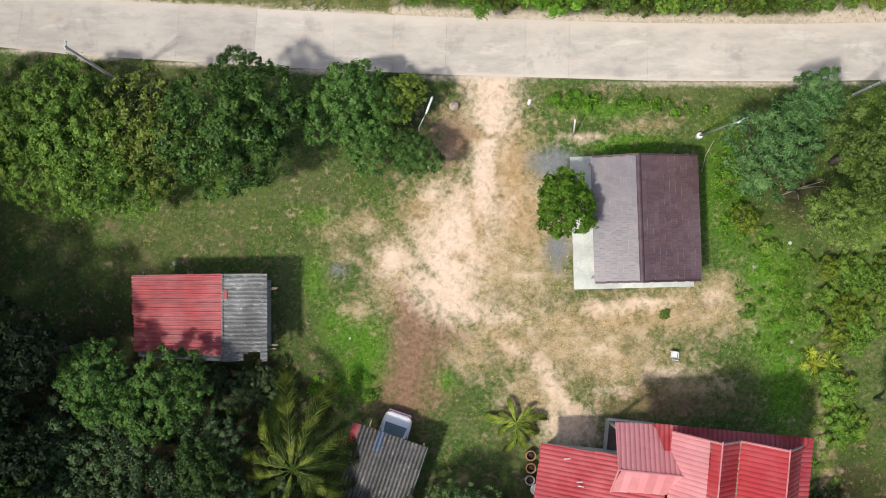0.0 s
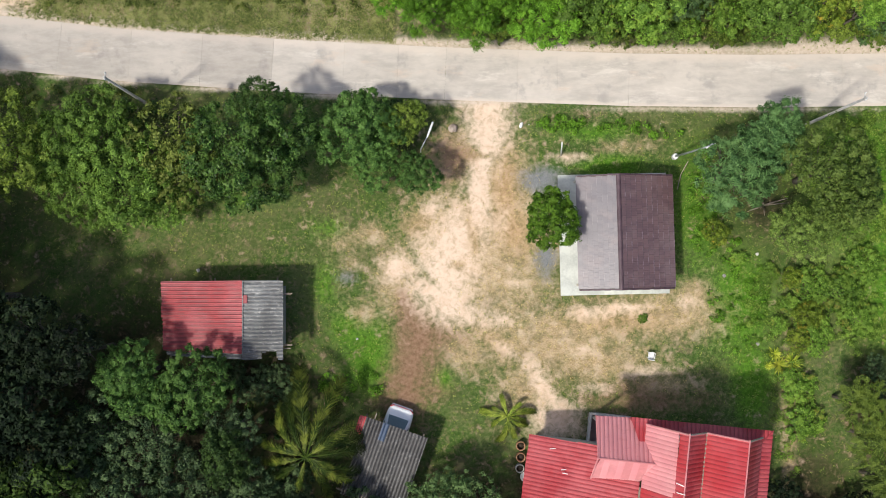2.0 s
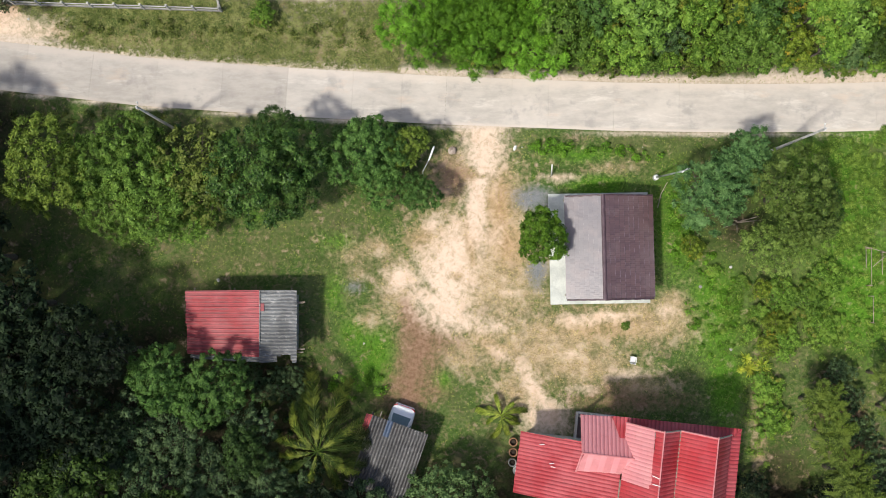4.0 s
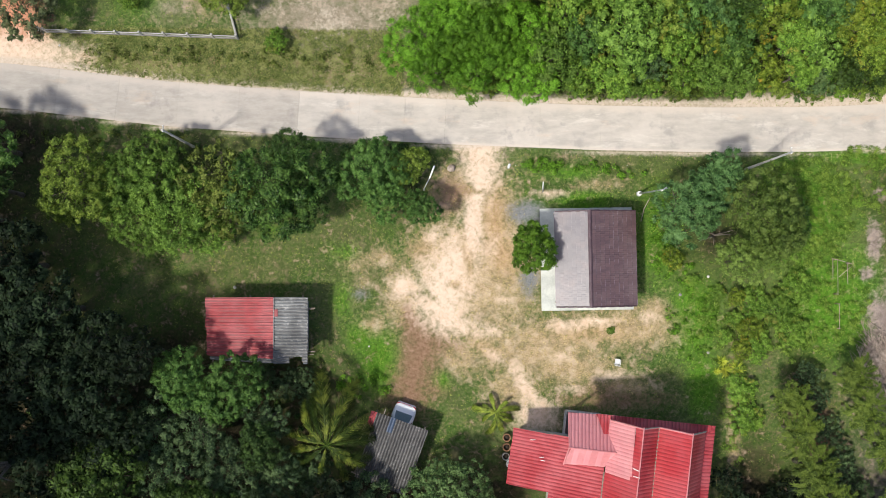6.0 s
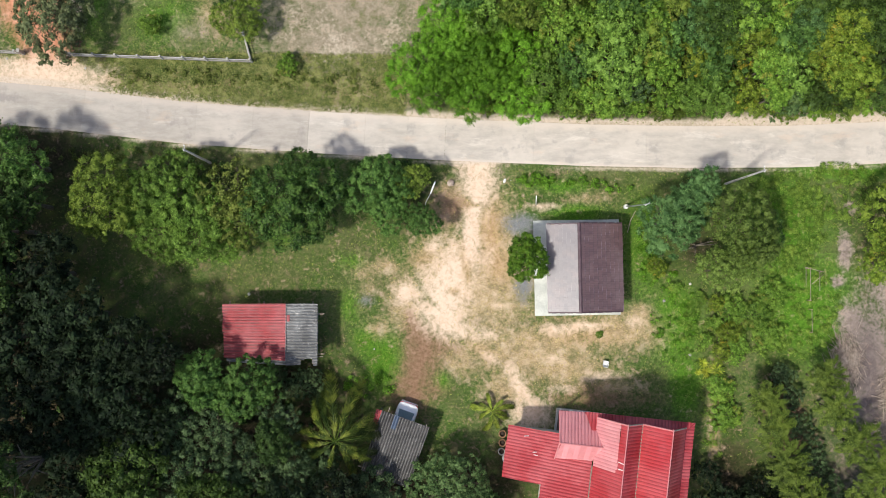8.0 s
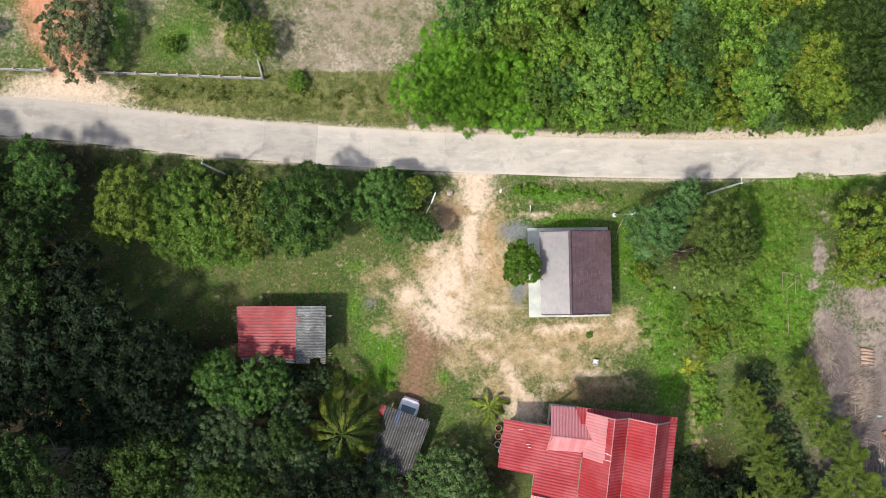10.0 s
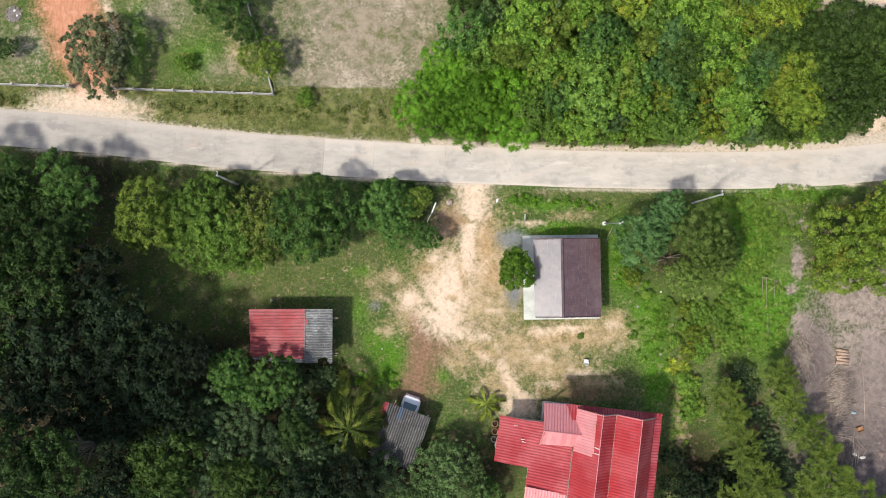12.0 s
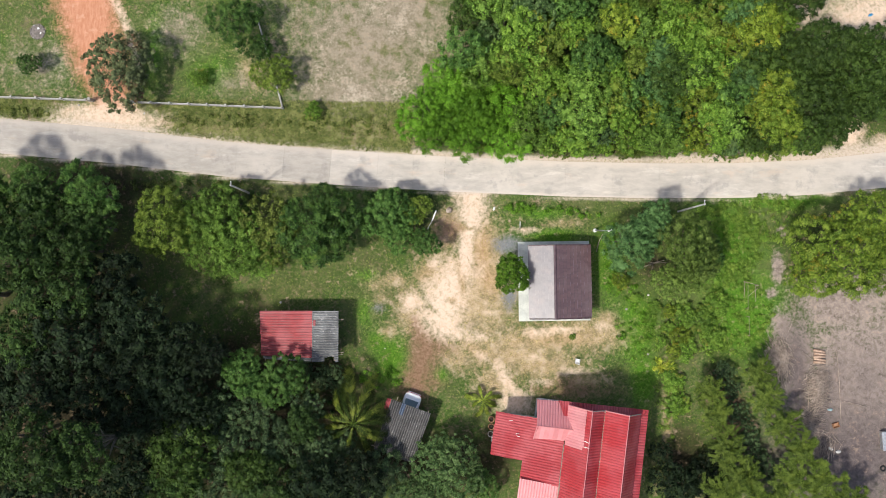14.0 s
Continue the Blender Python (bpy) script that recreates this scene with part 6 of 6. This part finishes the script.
# ---- car ----
def car():
    d = Vector((-0.325, -0.946, 0))
    yaw = math.degrees(math.atan2(d.y, d.x))
    o = thing("car", pose(-2.74, -7.86, 0, 0, 0, yaw) @ pose(2.2, 0, 0) @ Matrix.Scale(1.06, 4), "white sedan parked nose-in under the carport", "car")
    # stations from rear to front: x, half width, sill, shoulder height, roof half width, roof height
    st = [(-2.22, 0.52, 0.40, 0.84, 0.46, 0.88), (-2.17, 0.68, 0.32, 0.95, 0.60, 0.99), (-2.05, 0.78, 0.26, 1.00, 0.68, 1.04), (-1.85, 0.84, 0.24, 1.02, 0.74, 1.07), (-1.50, 0.87, 0.22, 1.03, 0.74, 1.10), (-0.85, 0.875, 0.20, 1.00, 0.64, 1.42),
          (-0.20, 0.88, 0.20, 0.98, 0.63, 1.47), (0.45, 0.88, 0.20, 0.96, 0.63, 1.42), (1.05, 0.87, 0.20, 0.95, 0.70, 1.02), (1.70, 0.84, 0.22, 0.86, 0.66, 0.92), (2.10, 0.74, 0.28, 0.74, 0.58, 0.78), (2.22, 0.60, 0.36, 0.62, 0.50, 0.66)]
    vs, fs = [], []
    for x, w, sill, sh, rw, rh in st:
        ring = [(w * 0.92, sill), (w, sill + 0.16), (w, sh - 0.12), (w - 0.05, sh), (rw, rh - 0.03), (rw * 0.55, rh), (0, rh + 0.012)]
        vs += [(x, y, z) for y, z in ring] + [(x, -y, z) for y, z in reversed(ring[:-1])]
    n = 13
    for i in range(len(st) - 1):
        fs += [(i * n + k, (i + 1) * n + k, (i + 1) * n + (k + 1) % n, i * n + (k + 1) % n) for k in range(n)]
    fs += [tuple(range(n)), tuple((len(st) - 1) * n + k for k in reversed(range(n)))]
    body = part("body", mesh_of("body", vs, fs, CARPAINT, True), o)

    def pane(name, x0, w0, z0, x1, w1, z1, mat, label):
        up = Vector((z0 - z1, 0, x1 - x0)).normalized() * (0.014 if x1 > x0 else -0.014)
        q = [Vector((x0, -w0, z0)), Vector((x0, w0, z0)), Vector((x1, w1, z1)), Vector((x1, -w1, z1))]
        mid = [Vector((x0, 0, z0 + 0.012)), Vector((x1, 0, z1 + 0.012))]
        v = [q[0] + up, mid[0] + up, q[1] + up, q[2] + up, mid[1] + up, q[3] + up]
        v += [p - up * 2 for p in v]
        part(name, mesh_of(name, v, [(0, 1, 4, 5), (1, 2, 3, 4), (11, 10, 7, 6), (10, 9, 8, 7), (0, 6, 7, 1), (1, 7, 8, 2), (2, 8, 9, 3), (3, 9, 10, 4), (4, 10, 11, 5), (5, 11, 6, 0)], mat), o, label=label)

    pane("rear_window", -1.58, 0.66, 1.085, -0.92, 0.57, 1.40, CARGLASS, "dark rear window")
    pane("windscreen", 1.02, 0.62, 1.03, 0.48, 0.51, 1.41, CARGLASS, "dark windscreen")
    for s in (-1, 1):
        v = [(-1.15, s * 0.815, 1.05), (0.95, s * 0.815, 1.0), (0.45, s * 0.67, 1.36), (-0.80, s * 0.67, 1.36)]
        part("side_window", mesh_of("side_window", v + [(x, y * 1.012, z + 0.012) for x, y, z in v], [(0, 1, 2, 3), (7, 6, 5, 4), (0, 4, 5, 1), (1, 5, 6, 2), (2, 6, 7, 3), (3, 7, 4, 0)], CARGLASS), o)
        part("tail_lamp", box("tail_lamp", 0.09, 0.30, 0.14, LENS, 0.03), o, pose(-2.16, s * 0.64, 0.82, 0, 0, -s * 35))
        part("headlamp", box("headlamp", 0.22, 0.34, 0.14, CARGLASS, 0.03), o, pose(2.05, s * 0.52, 0.60, 0, 0, -s * 18))
        part("wing_mirror", box("wing_mirror", 0.14, 0.20, 0.12, CARPAINT, 0.03), o, pose(0.70, s * 0.96, 0.92))
    part("lamp_strip", box("lamp_strip", 0.04, 0.80, 0.04, LENS, 0.01), o, pose(-2.225, 0, 0.86), "thin red strip across the boot")
    part("bumper", box("bumper", 0.16, 1.40, 0.22, CARPAINT, 0.05), o, pose(-2.20, 0, 0.40))
    tyre = turned("tyre", [(0.20, -0.10), (0.30, -0.10), (0.315, -0.06), (0.315, 0.06), (0.30, 0.10), (0.20, 0.10), (0.20, -0.10)], RUBBER, 24)
    rim = turned("rim", [(0.0, -0.05), (0.08, -0.07), (0.19, -0.06), (0.20, 0.0), (0.19, 0.06), (0.08, 0.07), (0.0, 0.05)], STEEL, 16)
    for x in (-1.32, 1.36):
        for s in (-1, 1):
            w = part("wheel", tyre, o, pose(x, s * 0.78, 0.315, 90, 0, 0))
            part("rim", rim, w)


car()


# ---- poles and lamps ----
def utility_pole(x, y, h, lean, arm_turn, lamp=True):
    o = thing("utility_pole", pose(x, y, 0, lean[0], lean[1], 0), "tall pale concrete utility pole beside the road", "utility pole", "utility poles")
    bm = box_bm(0.20, 0.17, h)
    for v in bm.verts:
        if v.co.z > 1:
            v.co.x *= 0.62
            v.co.y *= 0.65
    bmesh.ops.bevel(bm, geom=[e for e in bm.edges], offset=0.012, segments=1, affect="EDGES")
    part("shaft", from_bm("shaft", bm, POST), o)
    part("crossarm", box("crossarm", 0.5, 0.07, 0.09, POST, 0.01), o, pose(0, 0.12, h - 0.35, 0, 0, arm_turn))
    ins = turned("insulator", [(0.0, 0.0), (0.04, 0.0), (0.05, 0.05), (0.03, 0.07), (0.045, 0.12), (0.0, 0.14)], WHITE, 12)
    for s in (-0.2, 0.2):
        c = pose(0, 0.12, h - 0.25, 0, 0, arm_turn)
        part("insulator", ins, o, c @ pose(s, 0, 0))


utility_pole(-20.55, 13.13, 9.1, (0, 0), 90)
utility_pole(25.0, 11.8, 10.5, (0, 0), 90)


def steel_mast(x, y):
    """A slim steel mast, a little out of plumb, in a white drum of concrete, with a short cross bar and a whip at its top."""
    o = thing("mast", pose(x, y, 0), "slim grey steel mast standing in a white concrete-filled drum", "mast")
    part("footing", turned("footing", [(0.0, 0.0), (0.19, 0.0), (0.21, 0.03), (0.20, 0.25), (0.21, 0.28), (0.20, 0.50), (0.18, 0.53), (0.0, 0.51)], WHITE, 24), o, label="white round concrete-filled drum")
    tip = Vector((0.24, -0.40, 8.0))
    v, f = tube([(0, 0, 0.5), tip * 0.45, tip], [0.075, 0.065, 0.05], 10)
    part("pole", mesh_of("pole", v, f, STEEL, True), o)
    v, f = tube([tip + Vector((-0.16, -0.12, -0.12)), tip + Vector((0.22, 0.16, -0.10))], [0.04, 0.04], 6)
    part("cross_bar", mesh_of("cross_bar", v, f, WHITE, True), o, label="short pale cross bar")
    v, f = tube([tip, tip + Vector((0.06, 0.0, 1.1))], [0.022, 0.014], 6)
    part("whip", mesh_of("whip", v, f, STEEL, True), o)


steel_mast(16.15, 9.66)


def leaning_lamp():
    """A thin arm out of the tree carries a long lamp housing, five metres up."""
    o = thing("lamp_post", pose(-1.78, 8.9, 0), "thin steel post carrying a long white lamp on an arm", "lamp post")
    v, f = tube([(0.30, 0.50, 0), (0.30, 0.50, 3.0), (0.34, 0.55, 4.7), (0.55, 0.92, 4.97), (0.80, 1.42, 5.0)], [0.05, 0.045, 0.035, 0.03, 0.028], 8)
    part("post", mesh_of("post", v, f, STEEL, True), o)
    v, f = tube([(0.74, 1.28, 5.0), (0.78, 1.36, 5.02), (0.94, 1.80, 5.03), (1.10, 2.22, 5.02), (1.13, 2.30, 5.0)], [0.035, 0.06, 0.072, 0.07, 0.04], 10)
    part("lamp_head", mesh_of("lamp_head", v, f, WHITE, True), o, label="long white lamp housing")


leaning_lamp()


def white_post(x, y):
    o = thing("post", pose(x, y, 0), "slim white post standing in the grass", "post")
    v, f = tube([(0, 0, 0), (-0.18, 0.60, 2.1)], [0.055, 0.05], 10)
    part("pipe", mesh_of("pipe", v, f, WHITE, True), o)
    v, f = tube([(0.0, 0.0, 0.02), (-0.25, -0.2, 0.06)], [0.03, 0.02], 6)
    part("stay", mesh_of("stay", v, f, TIMBER, True), o)


white_post(8.25, 9.75)
v, f = tube([(16.35, 7.4, 0.02), (16.5, 8.4, 0.5), (16.75, 9.2, 1.5)], [0.03, 0.028, 0.02], 6)
thing("bamboo_pole", Matrix(), "thin dry bamboo pole leaning in the grass", "pole", data=mesh_of("bamboo_pole", v, f, DEADWOOD, True))


# ---- fence ----
def fence(x0, y0, x1, y1, count, label):
    o = thing("fence", Matrix(), label, "fence", "roadside fences")
    length, a = math.hypot(x1 - x0, y1 - y0), math.degrees(math.atan2(y1 - y0, x1 - x0))
    post = box("post", 0.15, 0.15, 1.25, POST, 0.012)
    rail = box("rail", length / count, 0.09, 0.30, BLOCK, 0.01)
    thin = box("top_rail", length / count, 0.06, 0.10, POST, 0.01)
    for k in range(count + 1):
        t = k / count
        part("post", post, o, pose(x0 + (x1 - x0) * t, y0 + (y1 - y0) * t, 0, 0, 0, a))
        if k < count:
            t += 0.5 / count
            part("rail", rail, o, pose(x0 + (x1 - x0) * t, y0 + (y1 - y0) * t, 0.02, 0, 0, a))
            part("top_rail", thin, o, pose(x0 + (x1 - x0) * t, y0 + (y1 - y0) * t, 0.78, 0, 0, a))


fence(-53.5, 23.1, -37.8, 22.75, 6, "low concrete fence west of the gateway")
fence(-32.9, 22.6, -17.1, 22.2, 8, "low concrete fence with square posts")
fence(-17.1, 22.2, -19.9, 31.5, 4, "concrete side fence below the trees")


def gate_pillar(x, y):
    o = thing("gate_pillar", pose(x, y, 0, 0, 0, -2), "short square concrete gate pillar", "pillar", "gate pillars")
    part("shaft", box("shaft", 0.26, 0.26, 1.25, BLOCK, 0.02), o)
    part("cap", box("cap", 0.30, 0.30, 0.06, BLOCK, 0.02), o, pose(0, 0, 1.25))


gate_pillar(-37.4, 22.75)
gate_pillar(-33.3, 22.6)


# ---- yard things ----
def water_jar(x, y, r, mat, label):
    o = thing("water_jar", pose(x, y, 0), label, "jar", "jars by the red house")
    part("wall", turned("wall", [(r * 0.80, 0.0), (r * 0.98, 0.15), (r, 0.45), (r * 0.97, 0.62), (r * 0.80, 0.62), (r * 0.78, 0.45), (r * 0.74, 0.08), (0.0, 0.08)], mat, 28), o)
    part("contents", turned("contents", [(0.0, 0.30), (r * 0.77, 0.30), (r * 0.76, 0.26)], MUD, 20), o, label="dark water inside")


water_jar(5.42, -10.35, 0.33, CLAY, "round clay jar with dark water")
water_jar(5.42, -11.12, 0.33, CLAY, "round clay jar with dark water")
water_jar(5.36, -11.88, 0.31, BLOCK, "round grey cement jar with dark water")
o = thing("basin", pose(5.75, -12.5, 0, 0, 0, -8), "white plastic wash basin on the ground", "basin")
part("tub", turned("tub", [(0.0, 0.03), (0.24, 0.03), (0.32, 0.24), (0.35, 0.24), (0.27, 0.0), (0.0, 0.0)], WHITE, 20), o)


def chair(x, y, a):
    o = thing("chair", pose(x, y, 0, 0, 0, a), "white plastic garden chair on the grass", "chair")
    part("seat", box("seat", 0.40, 0.42, 0.035, WHITE, 0.015), o, pose(0, 0, 0.41))
    part("backrest", box("backrest", 0.44, 0.04, 0.42, WHITE, 0.015), o, pose(0, 0.24, 0.44, -12, 0, 0))
    leg = box("leg", 0.04, 0.04, 0.42, WHITE, 0.008)
    for sx in (-0.19, 0.19):
        for sy in (-0.18, 0.19):
            part("leg", leg, o, pose(sx, sy, 0))
        part("armrest", box("armrest", 0.05, 0.42, 0.03, WHITE, 0.01), o, pose(sx * 1.15, 0.02, 0.62))
        part("arm_post", box("arm_post", 0.04, 0.04, 0.2, WHITE, 0.008), o, pose(sx * 1.15, -0.17, 0.43))


chair(14.4, -4.1, 172)


def stone(x, y, s, seed, mat, label, name="stone"):
    rng = random.Random(seed)
    bm = bmesh.new()
    bmesh.ops.create_icosphere(bm, subdivisions=2, radius=s)
    for v in bm.verts:
        v.co = v.co * rng.uniform(0.8, 1.15)
        v.co.z = max(v.co.z * 0.55, -0.12 * s) + 0.1 * s
    thing(name, pose(x, y, 0, 0, 0, seed * 40), label, name, "loose stones", from_bm(name, bm, mat))


for k, (x, y, s) in enumerate(((19.6, 1.4, 0.26), (21.9, 2.9, 0.24), (21.9, -3.3, 0.28), (18.2, 8.2, 0.12), (-17.0, 1.6, 0.30), (-5.9, -3.1, 0.16), (15.2, 12.0, 0.10), (6.0, 11.9, 0.10), (-38.9, 22.3, 0.22), (-31.9, 21.5, 0.2))):
    stone(x, y, s * 0.5, k + 3, POST if k % 2 else BLOCK, "pale loose stone lying on the ground")
bm = bmesh.new()
bmesh.ops.create_icosphere(bm, subdivisions=3, radius=0.15)
for vert in bm.verts:
    vert.co = Vector((vert.co.x * 0.8, vert.co.y * 1.4, vert.co.z * 0.6)) * (1 + 0.25 * noise.noise(vert.co * 7))
thing("bag", pose(5.45, 11.85, 0.08, 0, 0, -20), "crumpled white plastic bag by the drive", "bag", data=from_bm("bag", bm, WHITE, True))
bm = bmesh.new()
bmesh.ops.create_icosphere(bm, subdivisions=3, radius=0.28)
for vert in bm.verts:
    vert.co = Vector((vert.co.x * 1.2, vert.co.y, vert.co.z * 0.6)) * (1 + 0.3 * noise.noise(vert.co * 6))
thing("sack", pose(0.7, 11.6, 0.14), "old brown sack in the roadside grass", "sack", data=from_bm("sack", bm, DEADWOOD, True))


# ---- clearing to the east ----
def brushwood(x, y, rx, ry, count, turn, seed, label):
    rng = random.Random(seed)
    many = []
    for k in range(count):
        a = radians(turn + rng.gauss(0, 28))
        cx, cy = x + rx * rng.gauss(0, 0.45), y + ry * rng.gauss(0, 0.45)
        z, half = 0.05 + 0.5 * rng.random() * max(0.0, 1 - math.hypot((cx - x) / rx, (cy - y) / ry) * 0.7), rng.uniform(0.4, 1.1)
        d = Vector((math.cos(a), math.sin(a), rng.uniform(-0.12, 0.12))) * half
        c, r = Vector((cx, cy, z + 0.08)), rng.uniform(0.012, 0.032)
        bend = Vector((rng.uniform(-0.12, 0.12), rng.uniform(-0.12, 0.12), 0))
        many.append(([c - d, c + bend, c + d], [r, r * 0.9, r * 0.5]))
    tagged(new("brushwood_pile", bars("brushwood_pile", many, DEADWOOD, 5)), label, "wood pile", "brushwood piles", "stuff")


brushwood(35.6, -3.5, 1.3, 2.2, 430, 112, 51, "heap of dry cut branches at the clearing's edge")
brushwood(39.9, -6.6, 0.9, 2.4, 340, 20, 52, "long stack of split dry firewood")
brushwood(38.7, -10.4, 1.4, 1.5, 210, 10, 53, "heap of dry cut branches by the bamboo")
brushwood(40.2, -12.9, 1.6, 1.4, 80, 75, 54, "loose dry branches by the bamboo")
log = bars("log", [([(-0.62, 0, 0), (0.0, 0.02, 0), (0.62, 0, 0)], [0.15, 0.145, 0.14])], LOGWOOD, 12)
for k in range(5):
    thing("log", pose(39.95 + 0.08 * (k % 2), -2.75 - 0.30 * k, 0.15, 0, 0, -8 + 5 * (k % 3)), "freshly cut orange-brown log on bare soil", "log", "cut logs", log)
for (x0, y0), (x1, y1), r in (((41.8, -2.6), (42.25, -9.8), 0.04), ((37.2, -9.0), (39.8, -13.6), 0.05), ((38.6, -5.0), (38.9, -9.4), 0.05), ((42.6, -8.0), (45.0, -8.6), 0.03)):
    v, f = tube([(x0, y0, 0.06), ((x0 + x1) / 2 + 0.1, (y0 + y1) / 2, 0.09), (x1, y1, 0.06)], [r, r, r * 0.7], 6)
    thing("cut_pole", Matrix(), "long dry cut pole lying on bare soil", "pole", "cut poles", mesh_of("cut_pole", v, f, DEADWOOD, True))


def rail_frame():
    o = thing("trellis", Matrix(), "broken wooden trellis in overgrown grass", "trellis")
    spans = [((32.1, 4.4, 1.1), (32.15, 1.6, 1.0)), ((32.25, 0.8, 1.0), (32.35, -1.2, 0.8)), ((31.7, 4.5, 1.1), (31.75, 2.9, 1.0)), ((31.6, 4.5, 1.1), (33.2, 4.1, 1.0)), ((32.9, 4.1, 1.1), (32.95, 2.4, 1.0)), ((32.2, 3.0, 1.1), (33.3, 3.9, 1.0))]
    for a, b in spans:
        v, f = tube([a, b], [0.026, 0.022], 6)
        part("rail", mesh_of("rail", v, f, DEADWOOD, True), o)
    for x, y, h in ((32.1, 4.4, 1.15), (32.15, 1.6, 1.1), (32.3, 0.8, 1.05), (32.35, -1.2, 0.9), (33.2, 4.1, 1.1)):
        v, f = tube([(x, y, 0), (x, y, h)], [0.04, 0.035], 6)
        part("post", mesh_of("post", v, f, DEADWOOD, True), o)


rail_frame()
PALE_BLUE = plain("pale_blue_plastic", (0.24, 0.36, 0.38), (0.32, 0.44, 0.46), 3.0, 0.5)
BLUE = plain("blue_plastic", (0.03, 0.22, 0.45), (0.05, 0.30, 0.55), 3.0, 0.45)
# The blue one stands in for a small unidentified blue shape.
for x, y, a, m, words in ((42.0, -13.3, 10, POST, "white plastic sack on bare soil"), (41.2, -13.0, -30, POST, "white plastic sack on bare soil"), (41.1, -8.9, 0, PALE_BLUE, "small pale blue plastic tub by the woodpile"), (45.4, 33.1, 25, BLUE, "small unidentified blue object on sand")):
    bm = bmesh.new()
    bmesh.ops.create_icosphere(bm, subdivisions=3, radius=0.2)
    for vert in bm.verts:
        vert.co = Vector((vert.co.x * 1.4, vert.co.y * 0.7, vert.co.z * 0.5)) * (1 + 0.3 * noise.noise(vert.co * 6 + Vector((x, y, 0))))
    thing("plastic_sack", pose(x, y, 0.12, 0, 0, a), words, "sack", "scattered litter", from_bm("plastic_sack", bm, m, True))
o = thing("box", pose(46.9, -12.0, 0, 0, 0, 5), "pale blue-white metal box at the clearing", "box")
part("body", box("body", 1.0, 1.9, 0.7, STEEL, 0.03), o)
part("lid", box("lid", 1.06, 1.96, 0.05, STEEL, 0.015), o, pose(0, 0, 0.70))


def well(x, y):
    o = thing("fire_ring", pose(x, y, 0), "ring of grey ash and stones with litter", "fire ring")
    part("ash", turned("ash", [(0.0, 0.05), (0.6, 0.04), (0.85, 0.0)], ASH, 20), o)
    rng = random.Random(6)
    for k in range(9):
        a = 2 * math.pi * k / 9
        part("stone", box("stone", 0.2, 0.16, 0.13, BLOCK if k % 3 == 0 else ASH, 0.03), o, pose(0.75 * math.cos(a), 0.75 * math.sin(a), 0.0, 0, 0, rng.uniform(0, 90)))
    part("paper", box("paper", 0.22, 0.2, 0.06, WHITE, 0.02), o, pose(0.1, 0.35, 0.05, 0, 0, 30), "white litter")
    part("paper", box("paper", 0.2, 0.16, 0.06, WHITE, 0.02), o, pose(0.35, -0.15, 0.05, 0, 0, 70), "white litter")


well(-43.5, 30.1)


def old_tyre(x, y):
    o = thing("tyre", pose(x, y, 0.1), "old black tyre lying on bare soil", "tyre")
    part("tread", turned("tread", [(0.19, -0.09), (0.29, -0.09), (0.32, -0.05), (0.32, 0.05), (0.29, 0.09), (0.19, 0.09), (0.19, -0.09)], RUBBER, 24), o)


old_tyre(46.7, -15.0)
o = thing("crate", pose(41.7, -10.5, 0, 0, 0, 20), "small red-brown wooden crate by the woodpile", "crate")
for sx, sy, w, d in ((0, 0.24, 0.66, 0.03), (0, -0.24, 0.66, 0.03), (0.32, 0, 0.03, 0.45), (-0.32, 0, 0.03, 0.45)):
    part("side_board", box("side_board", w, d, 0.3, CLAY, 0.005), o, pose(sx, sy, 0.02))
part("base_board", box("base_board", 0.62, 0.46, 0.03, CLAY, 0.005), o, pose(0, 0, 0.0))


def bare_limbs(x, y):
    """A broken tree's bare limbs, fanned out over the ground."""
    rng = random.Random(71)
    o = thing("dead_branch", pose(x, y, 0), "bare pinkish-brown limbs of a broken tree", "branch")
    for k in range(6):
        a = radians((20, 195, 215, 5, 250, 178)[k] + rng.uniform(-8, 8))
        d = Vector((math.cos(a), math.sin(a), 0)) * rng.uniform(0.6, 1.5)
        v, f = tube([(0, 0, 0.05), (d.x * 0.5, d.y * 0.5, 0.9 + rng.uniform(0, 0.5)), (d.x, d.y, rng.uniform(0.9, 1.9))], [0.07, 0.045, 0.015], 6)
        part("limb", mesh_of("limb", v, f, TIMBER, True), o)


bare_limbs(22.3, 6.3)
